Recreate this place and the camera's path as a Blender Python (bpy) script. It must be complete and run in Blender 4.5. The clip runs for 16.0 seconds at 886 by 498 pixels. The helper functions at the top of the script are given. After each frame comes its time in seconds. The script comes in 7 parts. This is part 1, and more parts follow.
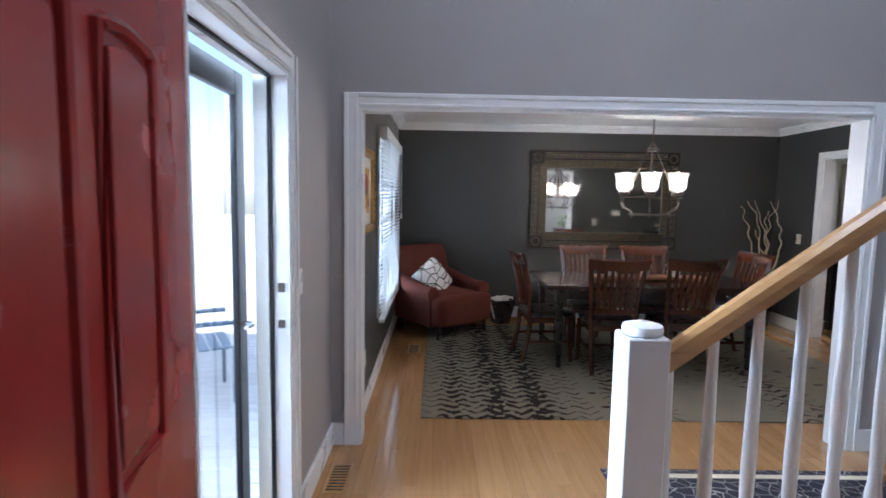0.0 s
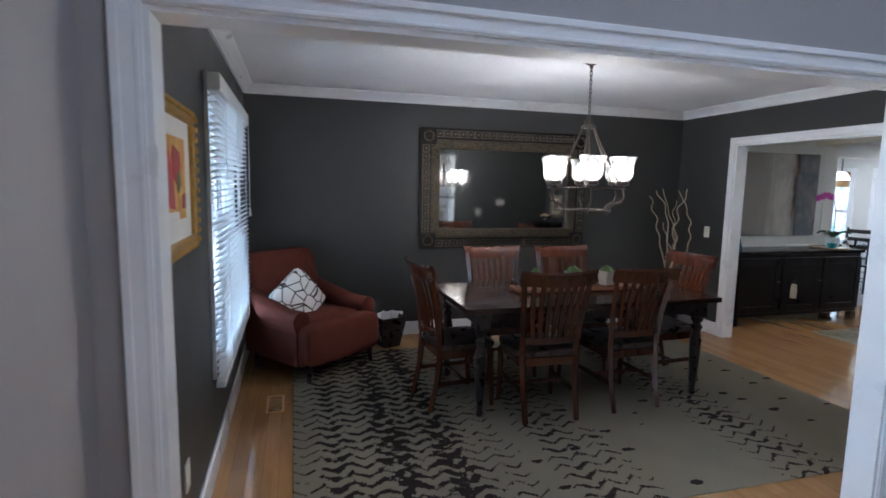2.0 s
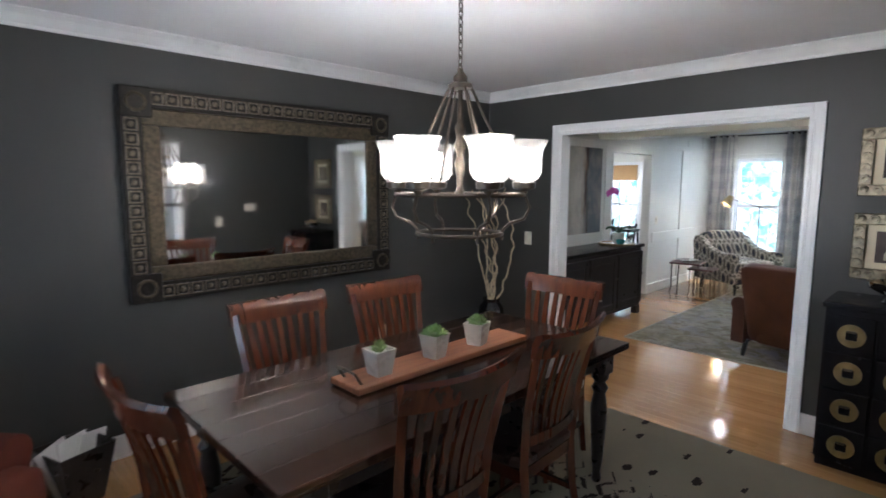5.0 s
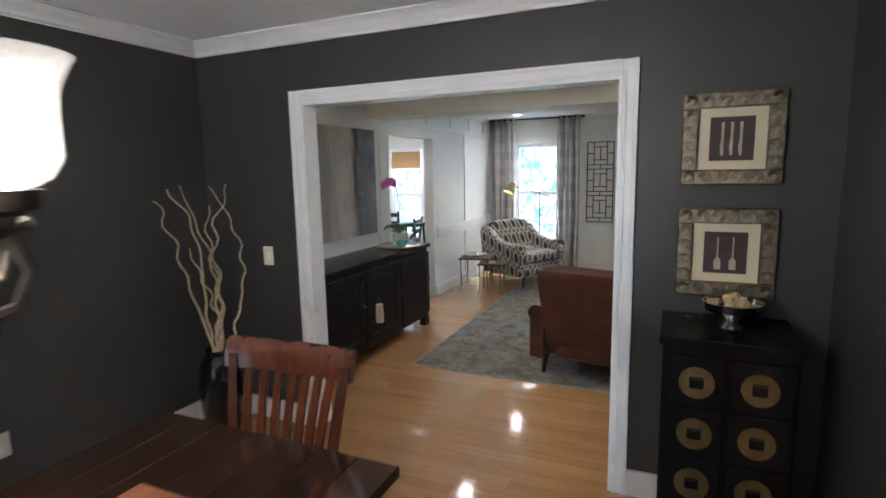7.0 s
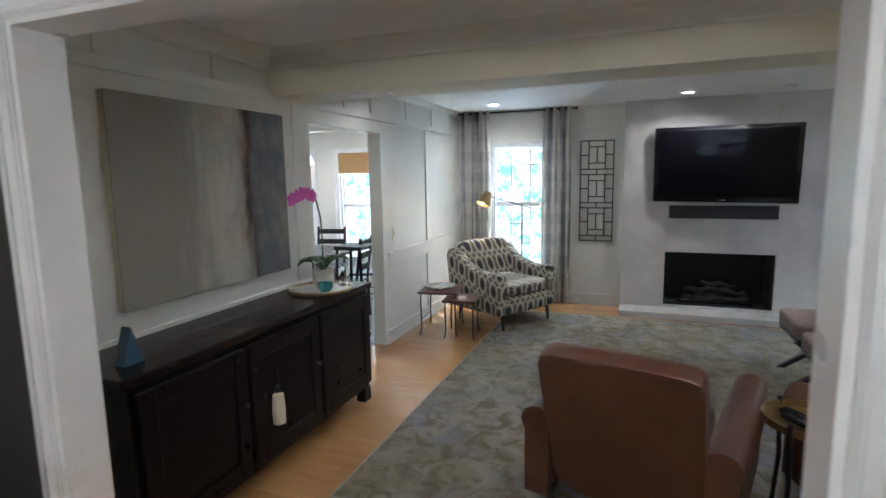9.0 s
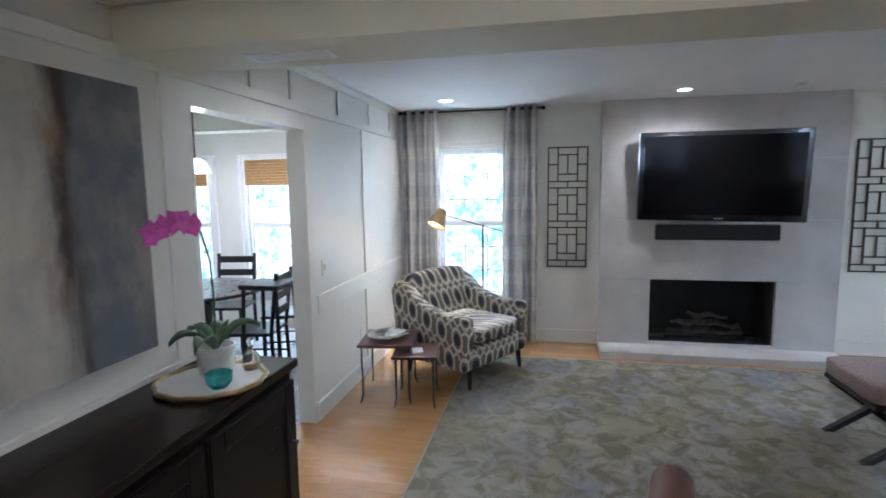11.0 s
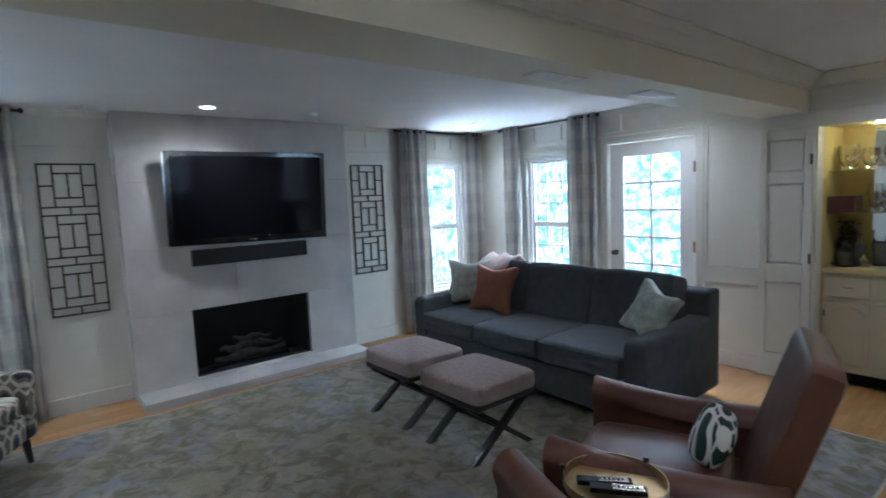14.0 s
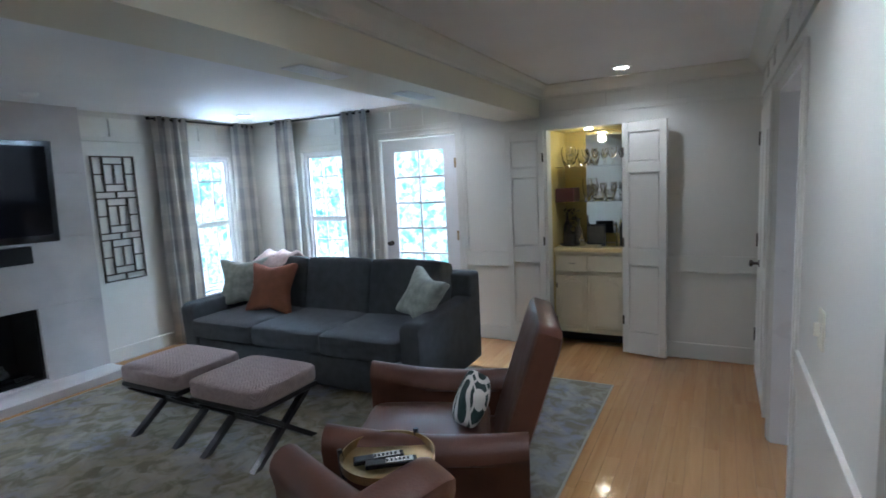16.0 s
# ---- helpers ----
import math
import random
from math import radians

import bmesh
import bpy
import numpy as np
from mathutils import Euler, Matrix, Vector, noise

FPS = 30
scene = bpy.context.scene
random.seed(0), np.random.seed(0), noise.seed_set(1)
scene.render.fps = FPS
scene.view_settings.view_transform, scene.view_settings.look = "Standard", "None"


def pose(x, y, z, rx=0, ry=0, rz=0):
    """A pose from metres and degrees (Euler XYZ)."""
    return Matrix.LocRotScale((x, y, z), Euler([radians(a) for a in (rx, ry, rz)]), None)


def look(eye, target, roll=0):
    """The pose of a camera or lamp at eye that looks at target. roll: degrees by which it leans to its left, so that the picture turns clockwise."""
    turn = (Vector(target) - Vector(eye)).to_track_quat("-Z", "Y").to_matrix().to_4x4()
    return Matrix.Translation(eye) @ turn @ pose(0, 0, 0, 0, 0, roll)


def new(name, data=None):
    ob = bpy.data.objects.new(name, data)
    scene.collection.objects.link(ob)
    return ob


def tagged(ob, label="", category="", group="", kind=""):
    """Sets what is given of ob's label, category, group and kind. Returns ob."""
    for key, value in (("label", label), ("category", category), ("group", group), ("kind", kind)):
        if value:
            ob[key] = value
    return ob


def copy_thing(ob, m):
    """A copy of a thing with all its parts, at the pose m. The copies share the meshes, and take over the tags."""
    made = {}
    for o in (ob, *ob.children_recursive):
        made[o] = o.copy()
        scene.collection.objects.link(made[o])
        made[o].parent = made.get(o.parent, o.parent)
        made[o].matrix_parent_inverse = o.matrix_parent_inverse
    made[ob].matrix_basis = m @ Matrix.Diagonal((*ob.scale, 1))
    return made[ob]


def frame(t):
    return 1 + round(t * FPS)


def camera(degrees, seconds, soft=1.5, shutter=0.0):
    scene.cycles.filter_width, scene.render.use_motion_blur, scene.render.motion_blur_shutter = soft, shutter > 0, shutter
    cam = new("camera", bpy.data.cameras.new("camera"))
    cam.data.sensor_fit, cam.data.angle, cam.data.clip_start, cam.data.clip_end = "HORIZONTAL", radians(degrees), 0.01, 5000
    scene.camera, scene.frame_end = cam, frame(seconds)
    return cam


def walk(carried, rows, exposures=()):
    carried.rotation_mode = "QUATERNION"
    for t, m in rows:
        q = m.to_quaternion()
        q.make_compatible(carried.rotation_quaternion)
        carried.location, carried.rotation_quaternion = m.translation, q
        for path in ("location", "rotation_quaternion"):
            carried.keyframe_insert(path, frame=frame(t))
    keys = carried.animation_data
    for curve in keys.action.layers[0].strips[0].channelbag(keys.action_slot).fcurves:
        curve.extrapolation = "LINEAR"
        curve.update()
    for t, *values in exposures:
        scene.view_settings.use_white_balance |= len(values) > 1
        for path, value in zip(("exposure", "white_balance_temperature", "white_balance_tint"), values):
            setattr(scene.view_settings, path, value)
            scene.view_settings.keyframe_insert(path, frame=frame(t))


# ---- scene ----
cam = camera(80.1, 16.0, 1.6, 0.4)
PATH = [
    (0, (-0.281, -0.236, 1.538), (-0.259, 1.755, 1.344), 1.0),
    (0.5, (-0.344, 0.105, 1.549), (-0.152, 2.085, 1.338), 1.1),
    (1, (-0.344, 0.478, 1.572), (-0.029, 2.441, 1.347), 1.2),
    (1.5, (-0.375, 0.856, 1.571), (0.038, 2.802, 1.365), 1.2),
    (2, (-0.356, 1.219, 1.571), (0.187, 3.129, 1.332), 1.1),
    (2.5, (-0.278, 1.61, 1.608), (0.366, 3.484, 1.337), 1.0),
    (3, (-0.26, 1.956, 1.61), (0.505, 3.785, 1.352), 1.0),
    (5.5, (0.341, 3.29, 1.624), (1.871, 4.555, 1.378), -0.3),
    (6, (0.646, 3.427, 1.633), (2.311, 4.508, 1.388), -0.8),
    (6.5, (0.99, 3.568, 1.635), (2.765, 4.448, 1.367), -0.9),
    (7, (1.459, 3.655, 1.636), (3.266, 4.462, 1.342), -1.1),
    (7.5, (1.901, 3.818, 1.628), (3.727, 4.579, 1.336), -1.0),
    (8, (2.356, 3.925, 1.63), (4.198, 4.649, 1.344), -0.8),
    (8.5, (2.769, 4.047, 1.636), (4.617, 4.76, 1.356), -0.9),
    (11, (4.312, 4.901, 1.656), (6.256, 5.306, 1.417), -0.8),
    (11.5, (4.5, 5.005, 1.665), (6.485, 5.121, 1.452), -1.1),
    (12, (4.609, 5.083, 1.668), (6.584, 4.845, 1.456), -1.6),
    (12.5, (4.651, 5.188, 1.631), (6.57, 4.665, 1.422), -1.9),
    (13, (4.68, 5.164, 1.631), (6.518, 4.401, 1.428), -2.1),
    (13.5, (4.677, 5.11, 1.637), (6.38, 4.075, 1.462), -2.3),
    (14, (4.66, 5.125, 1.634), (6.206, 3.871, 1.436), -2.5),
    (14.5, (4.62, 5.118, 1.621), (6.024, 3.709, 1.406), -2.7),
    (15, (4.627, 5.135, 1.611), (5.854, 3.572, 1.383), -2.7),
    (15.5, (4.584, 5.108, 1.608), (5.659, 3.439, 1.366), -2.8),
    (16, (4.573, 5.113, 1.625), (5.503, 3.36, 1.371), -2.8),
]
walk(cam, [(t, look(eye, target, roll)) for t, eye, target, roll in PATH], [(0, 1.13, 5450, 17), (1, 1.02, 5500, 17), (1.7, 0.95, 5050, 14), (2.4, 0.74, 5400, 14), (3.2, 0.80, 5500, 14), (5.5, 1.12, 5350, 14), (7.5, 0.97, 5600, 13), (8.5, 0.94, 5600, 11), (11, 1.1, 5300, 15), (11.7, 1.0, 5250, 12), (12.5, 0.81, 5150, 9), (14, 0.73, 5050, 10), (16, 0.87, 5050, 11)])

# ---- world and light ----
world = bpy.data.worlds.new("sky")
scene.world = world
world.use_nodes = True
wn = world.node_tree
sky = wn.nodes.new("ShaderNodeTexSky")
sky.sky_type = 'NISHITA'
sky.sun_disc = False
sky.sun_elevation = radians(50)
sky.sun_rotation = radians(120)
wn.links.new(sky.outputs[0], wn.nodes["Background"].inputs[0])
wn.nodes["Background"].inputs[1].default_value = 0.15


def lamp(name, kind, place, target, energy, colour, size=0.5, size_y=None):
    d = bpy.data.lights.new(name, kind)
    d.energy, d.color = energy, colour
    if kind == 'AREA':
        d.size = size
        if size_y:
            d.shape, d.size_y = 'RECTANGLE', size_y
    elif kind == 'SUN':
        d.angle = size
    else:
        d.shadow_soft_size = size
    ob = new(name, d)
    ob.matrix_world = look(place, target)
    return ob


lamp("sun_light", 'SUN', (14, -6, 18), (6, 3, 0), 3.6, (1.0, 0.95, 0.88), radians(0.5))
DAY = (0.74, 0.90, 1.0)
# sky light at the openings: each lamp but the foyer's stands outside, above the window head or at its sill
lamp("window_light_1", 'AREA', (10.75, 5.70, 2.65), (8.6, 5.70, 0.9), 78, DAY, 1.0, 0.8)
lamp("window_light_2", 'AREA', (10.75, 0.88, 2.65), (8.6, 1.6, 0.9), 165, DAY, 0.9, 0.8)
lamp("window_light_3", 'AREA', (8.65, -0.65, 2.65), (8.65, 1.6, 0.9), 135, DAY, 1.0, 0.8)
lamp("door_light", 'AREA', (7.41, -0.65, 2.65), (7.41, 1.6, 0.8), 85, DAY, 0.9, 0.8)
lamp("window_bounce_1", 'AREA', (10.45, 5.70, -0.15), (9.3, 5.70, 2.2), 38, DAY, 1.0, 0.6)
lamp("window_bounce_2", 'AREA', (10.45, 0.88, -0.15), (9.3, 0.88, 2.2), 185, DAY, 0.9, 0.6)
lamp("window_bounce_3", 'AREA', (8.65, -0.40, -0.15), (8.65, 0.9, 2.2), 215, DAY, 1.0, 0.6)
lamp("front_door_light", 'AREA', (-2.0, 1.6, 2.05), (0.5, 1.5, 0.9), 80, DAY, 1.2, 1.0)
lamp("dining_window_light", 'AREA', (-1.0, 5.0, 1.15), (1.6, 5.0, 2.5), 10, DAY, 1.45, 1.5)
lamp("breakfast_light", 'AREA', (10.75, 8.4, 2.65), (8.4, 8.2, 0.9), 650, DAY, 2.0, 0.8)
lamp("breakfast_bounce", 'AREA', (10.45, 8.4, -0.15), (9.3, 8.4, 2.2), 200, DAY, 2.0, 0.6)
# no window here: an unseen lamp added above the stairs to brighten the foyer
lamp("foyer_fill_light", 'AREA', (1.1, 0.9, 4.8), (1.1, 2.6, 2.2), 27, (0.88, 0.94, 1.0), 1.4, 1.0)

# ---- materials ----


def mat(name, colour, rough=0.5, metal=0.0, var=0.12, scale=6.0, bump=0.0, bscale=60.0, spec=0.5, emit=0.0, alt=None, coat=0.0):
    m = bpy.data.materials.new(name)
    m.use_nodes = True
    nt = m.node_tree
    b = nt.nodes["Principled BSDF"]
    b.inputs["Roughness"].default_value = rough
    b.inputs["Metallic"].default_value = metal
    b.inputs["Specular IOR Level"].default_value = spec
    b.inputs["Coat Weight"].default_value = coat
    tc = nt.nodes.new("ShaderNodeTexCoord")
    n1 = nt.nodes.new("ShaderNodeTexNoise")
    n1.inputs["Scale"].default_value = scale
    n1.inputs["Detail"].default_value = 6
    nt.links.new(tc.outputs["Object"], n1.inputs["Vector"])
    ramp = nt.nodes.new("ShaderNodeMix")
    ramp.data_type = 'RGBA'
    c = Vector(colour)
    a = Vector(alt) if alt else c * (1 + var)
    lo = c * (1 - var) if not alt else c
    ramp.inputs[6].default_value = (*lo, 1)
    ramp.inputs[7].default_value = (*a, 1)
    mr = nt.nodes.new("ShaderNodeMapRange")
    mr.inputs[1].default_value, mr.inputs[2].default_value = 0.3, 0.7
    nt.links.new(n1.outputs[0], mr.inputs[0])
    nt.links.new(mr.outputs[0], ramp.inputs[0])
    nt.links.new(ramp.outputs[2], b.inputs["Base Color"])
    rr = nt.nodes.new("ShaderNodeMapRange")
    rr.inputs[1].default_value, rr.inputs[2].default_value = 0.3, 0.7
    rr.inputs[3].default_value, rr.inputs[4].default_value = max(0.02, rough - 0.06), min(1, rough + 0.06)
    nt.links.new(n1.outputs[0], rr.inputs[0])
    nt.links.new(rr.outputs[0], b.inputs["Roughness"])
    if bump:
        n2 = nt.nodes.new("ShaderNodeTexNoise")
        n2.inputs["Scale"].default_value = bscale
        n2.inputs["Detail"].default_value = 4
        nt.links.new(tc.outputs["Object"], n2.inputs["Vector"])
        bp = nt.nodes.new("ShaderNodeBump")
        bp.inputs["Strength"].default_value = bump
        bp.inputs["Distance"].default_value = 0.004
        nt.links.new(n2.outputs[0], bp.inputs["Height"])
        nt.links.new(bp.outputs[0], b.inputs["Normal"])
    if emit:
        b.inputs["Emission Color"].default_value = (*colour, 1)
        b.inputs["Emission Strength"].default_value = emit
    return m


def wood_mat(name, dark, light, rough=0.35, axis=1, grain=14.0, per_object=0.3, coat=0.0):
    """Wood with grain stretched along an axis and a tone of its own for each board."""
    m = bpy.data.materials.new(name)
    m.use_nodes = True
    nt = m.node_tree
    b = nt.nodes["Principled BSDF"]
    tc = nt.nodes.new("ShaderNodeTexCoord")
    mp = nt.nodes.new("ShaderNodeMapping")
    sc = [grain * 4, grain * 4, grain * 4]
    sc[axis] = grain * 0.25
    mp.inputs["Scale"].default_value = sc
    info = nt.nodes.new("ShaderNodeObjectInfo")
    geo = nt.nodes.new("ShaderNodeNewGeometry")
    add = nt.nodes.new("ShaderNodeMath")
    add.operation = 'ADD'
    nt.links.new(info.outputs["Random"], add.inputs[0])
    nt.links.new(geo.outputs["Random Per Island"], add.inputs[1])
    fr = nt.nodes.new("ShaderNodeMath")
    fr.operation = 'FRACT'
    nt.links.new(add.outputs[0], fr.inputs[0])
    off = nt.nodes.new("ShaderNodeCombineXYZ")
    mul = nt.nodes.new("ShaderNodeMath")
    mul.operation = 'MULTIPLY'
    mul.inputs[1].default_value = 37.0
    nt.links.new(fr.outputs[0], mul.inputs[0])
    for i in range(3):
        nt.links.new(mul.outputs[0], off.inputs[i])
    nt.links.new(tc.outputs["Object"], mp.inputs["Vector"])
    nt.links.new(off.outputs[0], mp.inputs["Location"])
    n1 = nt.nodes.new("ShaderNodeTexNoise")
    n1.inputs["Scale"].default_value = 1.0
    n1.inputs["Detail"].default_value = 8
    n1.inputs["Distortion"].default_value = 0.6
    nt.links.new(mp.outputs[0], n1.inputs["Vector"])
    mix = nt.nodes.new("ShaderNodeMath")
    mix.operation = 'MULTIPLY_ADD'
    mix.inputs[1].default_value = per_object
    nt.links.new(fr.outputs[0], mix.inputs[0])
    mr = nt.nodes.new("ShaderNodeMapRange")
    mr.inputs[1].default_value, mr.inputs[2].default_value = 0.25, 0.75
    mr.inputs[4].default_value = 1 - per_object
    nt.links.new(n1.outputs[0], mr.inputs[0])
    nt.links.new(mr.outputs[0], mix.inputs[2])
    col = nt.nodes.new("ShaderNodeMix")
    col.data_type = 'RGBA'
    col.inputs[6].default_value = (*dark, 1)
    col.inputs[7].default_value = (*light, 1)
    nt.links.new(mix.outputs[0], col.inputs[0])
    nt.links.new(col.outputs[2], b.inputs["Base Color"])
    r2 = nt.nodes.new("ShaderNodeMapRange")
    r2.inputs[3].default_value, r2.inputs[4].default_value = max(0.03, rough - 0.07), rough + 0.07
    nt.links.new(n1.outputs[0], r2.inputs[0])
    nt.links.new(r2.outputs[0], b.inputs["Roughness"])
    b.inputs["Coat Weight"].default_value = coat
    b.inputs["Coat Roughness"].default_value = 0.12
    bp = nt.nodes.new("ShaderNodeBump")
    bp.inputs["Strength"].default_value = 0.08
    bp.inputs["Distance"].default_value = 0.002
    nt.links.new(n1.outputs[0], bp.inputs["Height"])
    nt.links.new(bp.outputs[0], b.inputs["Normal"])
    return m


def glass_mat(name, colour=(1, 1, 1), rough=0.0, ior=1.45):
    m = bpy.data.materials.new(name)
    m.use_nodes = True
    b = m.node_tree.nodes["Principled BSDF"]
    b.inputs["Base Color"].default_value = (*colour, 1)
    b.inputs["Roughness"].default_value = rough
    b.inputs["IOR"].default_value = ior
    b.inputs["Transmission Weight"].default_value = 1.0
    return m


M_DARK = mat("charcoal_wall_paint", (0.047, 0.047, 0.043), 0.44, var=0.06, scale=1.5, bump=0.12, bscale=180, spec=0.45)
M_GREY = mat("taupe_wall_paint", (0.36, 0.335, 0.32), 0.6, var=0.04, scale=1.5, bump=0.1, bscale=180, spec=0.35)
M_WALL = mat("cream_panelling_paint", (0.70, 0.69, 0.63), 0.42, var=0.03, scale=2, bump=0.06, bscale=120)
M_TRIM = mat("white_trim_paint", (0.80, 0.80, 0.79), 0.32, var=0.03, scale=5, bump=0.03)
M_CEIL = mat("ceiling_paint", (0.80, 0.80, 0.80), 0.8, var=0.03, scale=2, bump=0.1, bscale=140)
M_CREAM = mat("cream_beam_paint", (0.72, 0.69, 0.56), 0.5, var=0.03, scale=2, bump=0.05)
M_FLOOR = wood_mat("honey_oak_floor", (0.34, 0.172, 0.062), (0.50, 0.285, 0.118), 0.085, 1, 9, 0.42, 0.4)
M_BASE = mat("subfloor_joint", (0.10, 0.05, 0.02), 0.8)
M_STONE = mat("pale_limestone", (0.50, 0.48, 0.46), 0.5, var=0.16, scale=2.2, bump=0.15, bscale=30)
M_GLASS = glass_mat("window_glass")
M_BLACK = mat("black_metal", (0.012, 0.012, 0.013), 0.4, 0.4)
M_IRON = mat("dark_bronze_iron", (0.09, 0.075, 0.06), 0.38, 0.9, var=0.3, scale=30, bump=0.2)
M_CHROME = mat("polished_silver", (0.75, 0.75, 0.74), 0.12, 1.0, var=0.05)
M_BRASS = mat("aged_brass", (0.34, 0.25, 0.12), 0.34, 1.0, var=0.2, scale=20)
M_PLATE = mat("ivory_plastic", (0.74, 0.70, 0.58), 0.4)

# ---- mesh helpers ----


def part(name, bm, material, parent=None, label="", smooth=False):
    """Links a bmesh as one mesh object under a thing or a part."""
    me = bpy.data.meshes.new(name)
    bmesh.ops.recalc_face_normals(bm, faces=bm.faces)
    bm.to_mesh(me)
    bm.free()
    me.materials.append(material)
    if smooth:
        for p in me.polygons:
            p.use_smooth = True
        me.set_sharp_from_angle(angle=radians(40))
    ob = new(name, me)
    if parent:
        ob.parent = parent
    if label:
        ob["label"] = label
    return ob


def thing(name, label, category, place=(0, 0, 0), turn=0.0, group="", kind=""):
    """An Empty at the base of a thing, to hold its parts."""
    ob = new(name)
    ob.matrix_world = pose(*place, 0, 0, turn)
    return tagged(ob, label, category, group, kind)


def box(bm, x0, x1, y0, y1, z0, z1, bevel=0.0, seg=1, m=None):
    vs = [bm.verts.new((x, y, z)) for z in (z0, z1) for y in (y0, y1) for x in (x0, x1)]
    fs = [bm.faces.new([vs[i] for i in q]) for q in ((0, 2, 3, 1), (4, 5, 7, 6), (0, 1, 5, 4), (1, 3, 7, 5), (3, 2, 6, 7), (2, 0, 4, 6))]
    if m is not None:
        bmesh.ops.transform(bm, matrix=m, verts=vs)
    if bevel:
        es = list({e for f in fs for e in f.edges})
        bmesh.ops.bevel(bm, geom=es, offset=bevel, segments=seg, affect='EDGES', profile=0.5, clamp_overlap=True)
    return bm


def boxes(*items, bevel=0.0, seg=1):
    bm = bmesh.new()
    for it in items:
        box(bm, *it, bevel=bevel, seg=seg)
    return bm


def lathe(profile, seg=24, centre=(0, 0), bm=None, square=False):
    """A turned shape from (radius, height) pairs."""
    bm = bm or bmesh.new()
    n = 4 if square else seg
    rings = []
    for r, z in profile:
        rings.append([bm.verts.new((centre[0] + r * math.cos(2 * math.pi * (i + 0.5) / n), centre[1] + r * math.sin(2 * math.pi * (i + 0.5) / n), z)) for i in range(n)])
    for a, b in zip(rings, rings[1:]):
        for i in range(n):
            bm.faces.new((a[i], a[(i + 1) % n], b[(i + 1) % n], b[i]))
    if profile[0][0] > 1e-4:
        bm.faces.new(list(reversed(rings[0])))
    if profile[-1][0] > 1e-4:
        bm.faces.new(rings[-1])
    return bm


def tube(points, radius, seg=8, bm=None, closed=False, flat=1.0):
    """A round bar along points; radius is a number or one for each point."""
    bm = bm or bmesh.new()
    pts = [Vector(p) for p in points]
    n = len(pts)
    rads = radius if isinstance(radius, (list, tuple)) else [radius] * n
    rings = []
    prev = None
    for i, p in enumerate(pts):
        if closed:
            d = pts[(i + 1) % n] - pts[i - 1]
        else:
            d = pts[min(i + 1, n - 1)] - pts[max(i - 1, 0)]
        d.normalize()
        if prev is None:
            up = Vector((0, 0, 1)) if abs(d.z) < 0.9 else Vector((1, 0, 0))
            u = d.cross(up).normalized()
        else:
            u = (prev - d * prev.dot(d)).normalized()
        prev = u
        v = d.cross(u)
        rings.append([bm.verts.new(p + (u * math.cos(2 * math.pi * k / seg) + v * math.sin(2 * math.pi * k / seg) * flat) * rads[i]) for k in range(seg)])
    pairs = list(zip(rings, rings[1:])) + ([(rings[-1], rings[0])] if closed else [])
    for a, b in pairs:
        for k in range(seg):
            bm.faces.new((a[k], a[(k + 1) % seg], b[(k + 1) % seg], b[k]))
    if not closed:
        bm.faces.new(list(reversed(rings[0])))
        bm.faces.new(rings[-1])
    return bm


def prism(outline, d0, d1, axis='y', bm=None, bevel=0.0):
    """An outline of (u, z) pairs drawn out along x or y, or of (x, y) pairs along z."""
    bm = bm or bmesh.new()

    def at(p, d):
        return (p[0], d, p[1]) if axis == 'y' else ((d, p[0], p[1]) if axis == 'x' else (p[0], p[1], d))
    a = [bm.verts.new(at(p, d0)) for p in outline]
    b = [bm.verts.new(at(p, d1)) for p in outline]
    fs = [bm.faces.new(a), bm.faces.new(list(reversed(b)))]
    for i in range(len(a)):
        j = (i + 1) % len(a)
        fs.append(bm.faces.new((a[i], b[i], b[j], a[j])))
    if bevel:
        bmesh.ops.recalc_face_normals(bm, faces=fs)
        bmesh.ops.bevel(bm, geom=list({e for f in fs for e in f.edges}), offset=bevel, segments=2, affect='EDGES', profile=0.5, clamp_overlap=True)
    return bm


def cushion(sx, sy, sz, puff=0.3, n=10, m=None, bm=None, wrinkle=0.006, seed=0, k=9.0):
    """A soft rounded block, fuller in the middle."""
    bm = bm or bmesh.new()
    tmp = bmesh.new()
    bmesh.ops.create_cube(tmp, size=2.0)
    bmesh.ops.subdivide_edges(tmp, edges=tmp.edges, cuts=n, use_grid_fill=True)
    for v in tmp.verts:
        x, y, z = v.co
        r = (abs(x) ** k + abs(y) ** k + abs(z) ** k) ** (1 / k)
        q = Vector((x / r, y / r, z / r))
        edge = max(0.0, (1 - abs(q.x) ** 2) * (1 - abs(q.y) ** 2))
        q.z *= 1 - puff + puff * edge ** 0.35
        q += Vector((noise.noise(q * 2.2 + Vector((seed, 0, 0))), noise.noise(q * 2.2 + Vector((0, seed, 9))), noise.noise(q * 2.2 + Vector((5, 0, seed))))) * wrinkle * 4
        v.co = Vector((q.x * sx / 2, q.y * sy / 2, q.z * sz / 2))
    if m is not None:
        bmesh.ops.transform(tmp, matrix=m, verts=tmp.verts)
    me = bpy.data.meshes.new("tmp")
    tmp.to_mesh(me)
    tmp.free()
    bm.from_mesh(me)
    bpy.data.meshes.remove(me)
    return bm


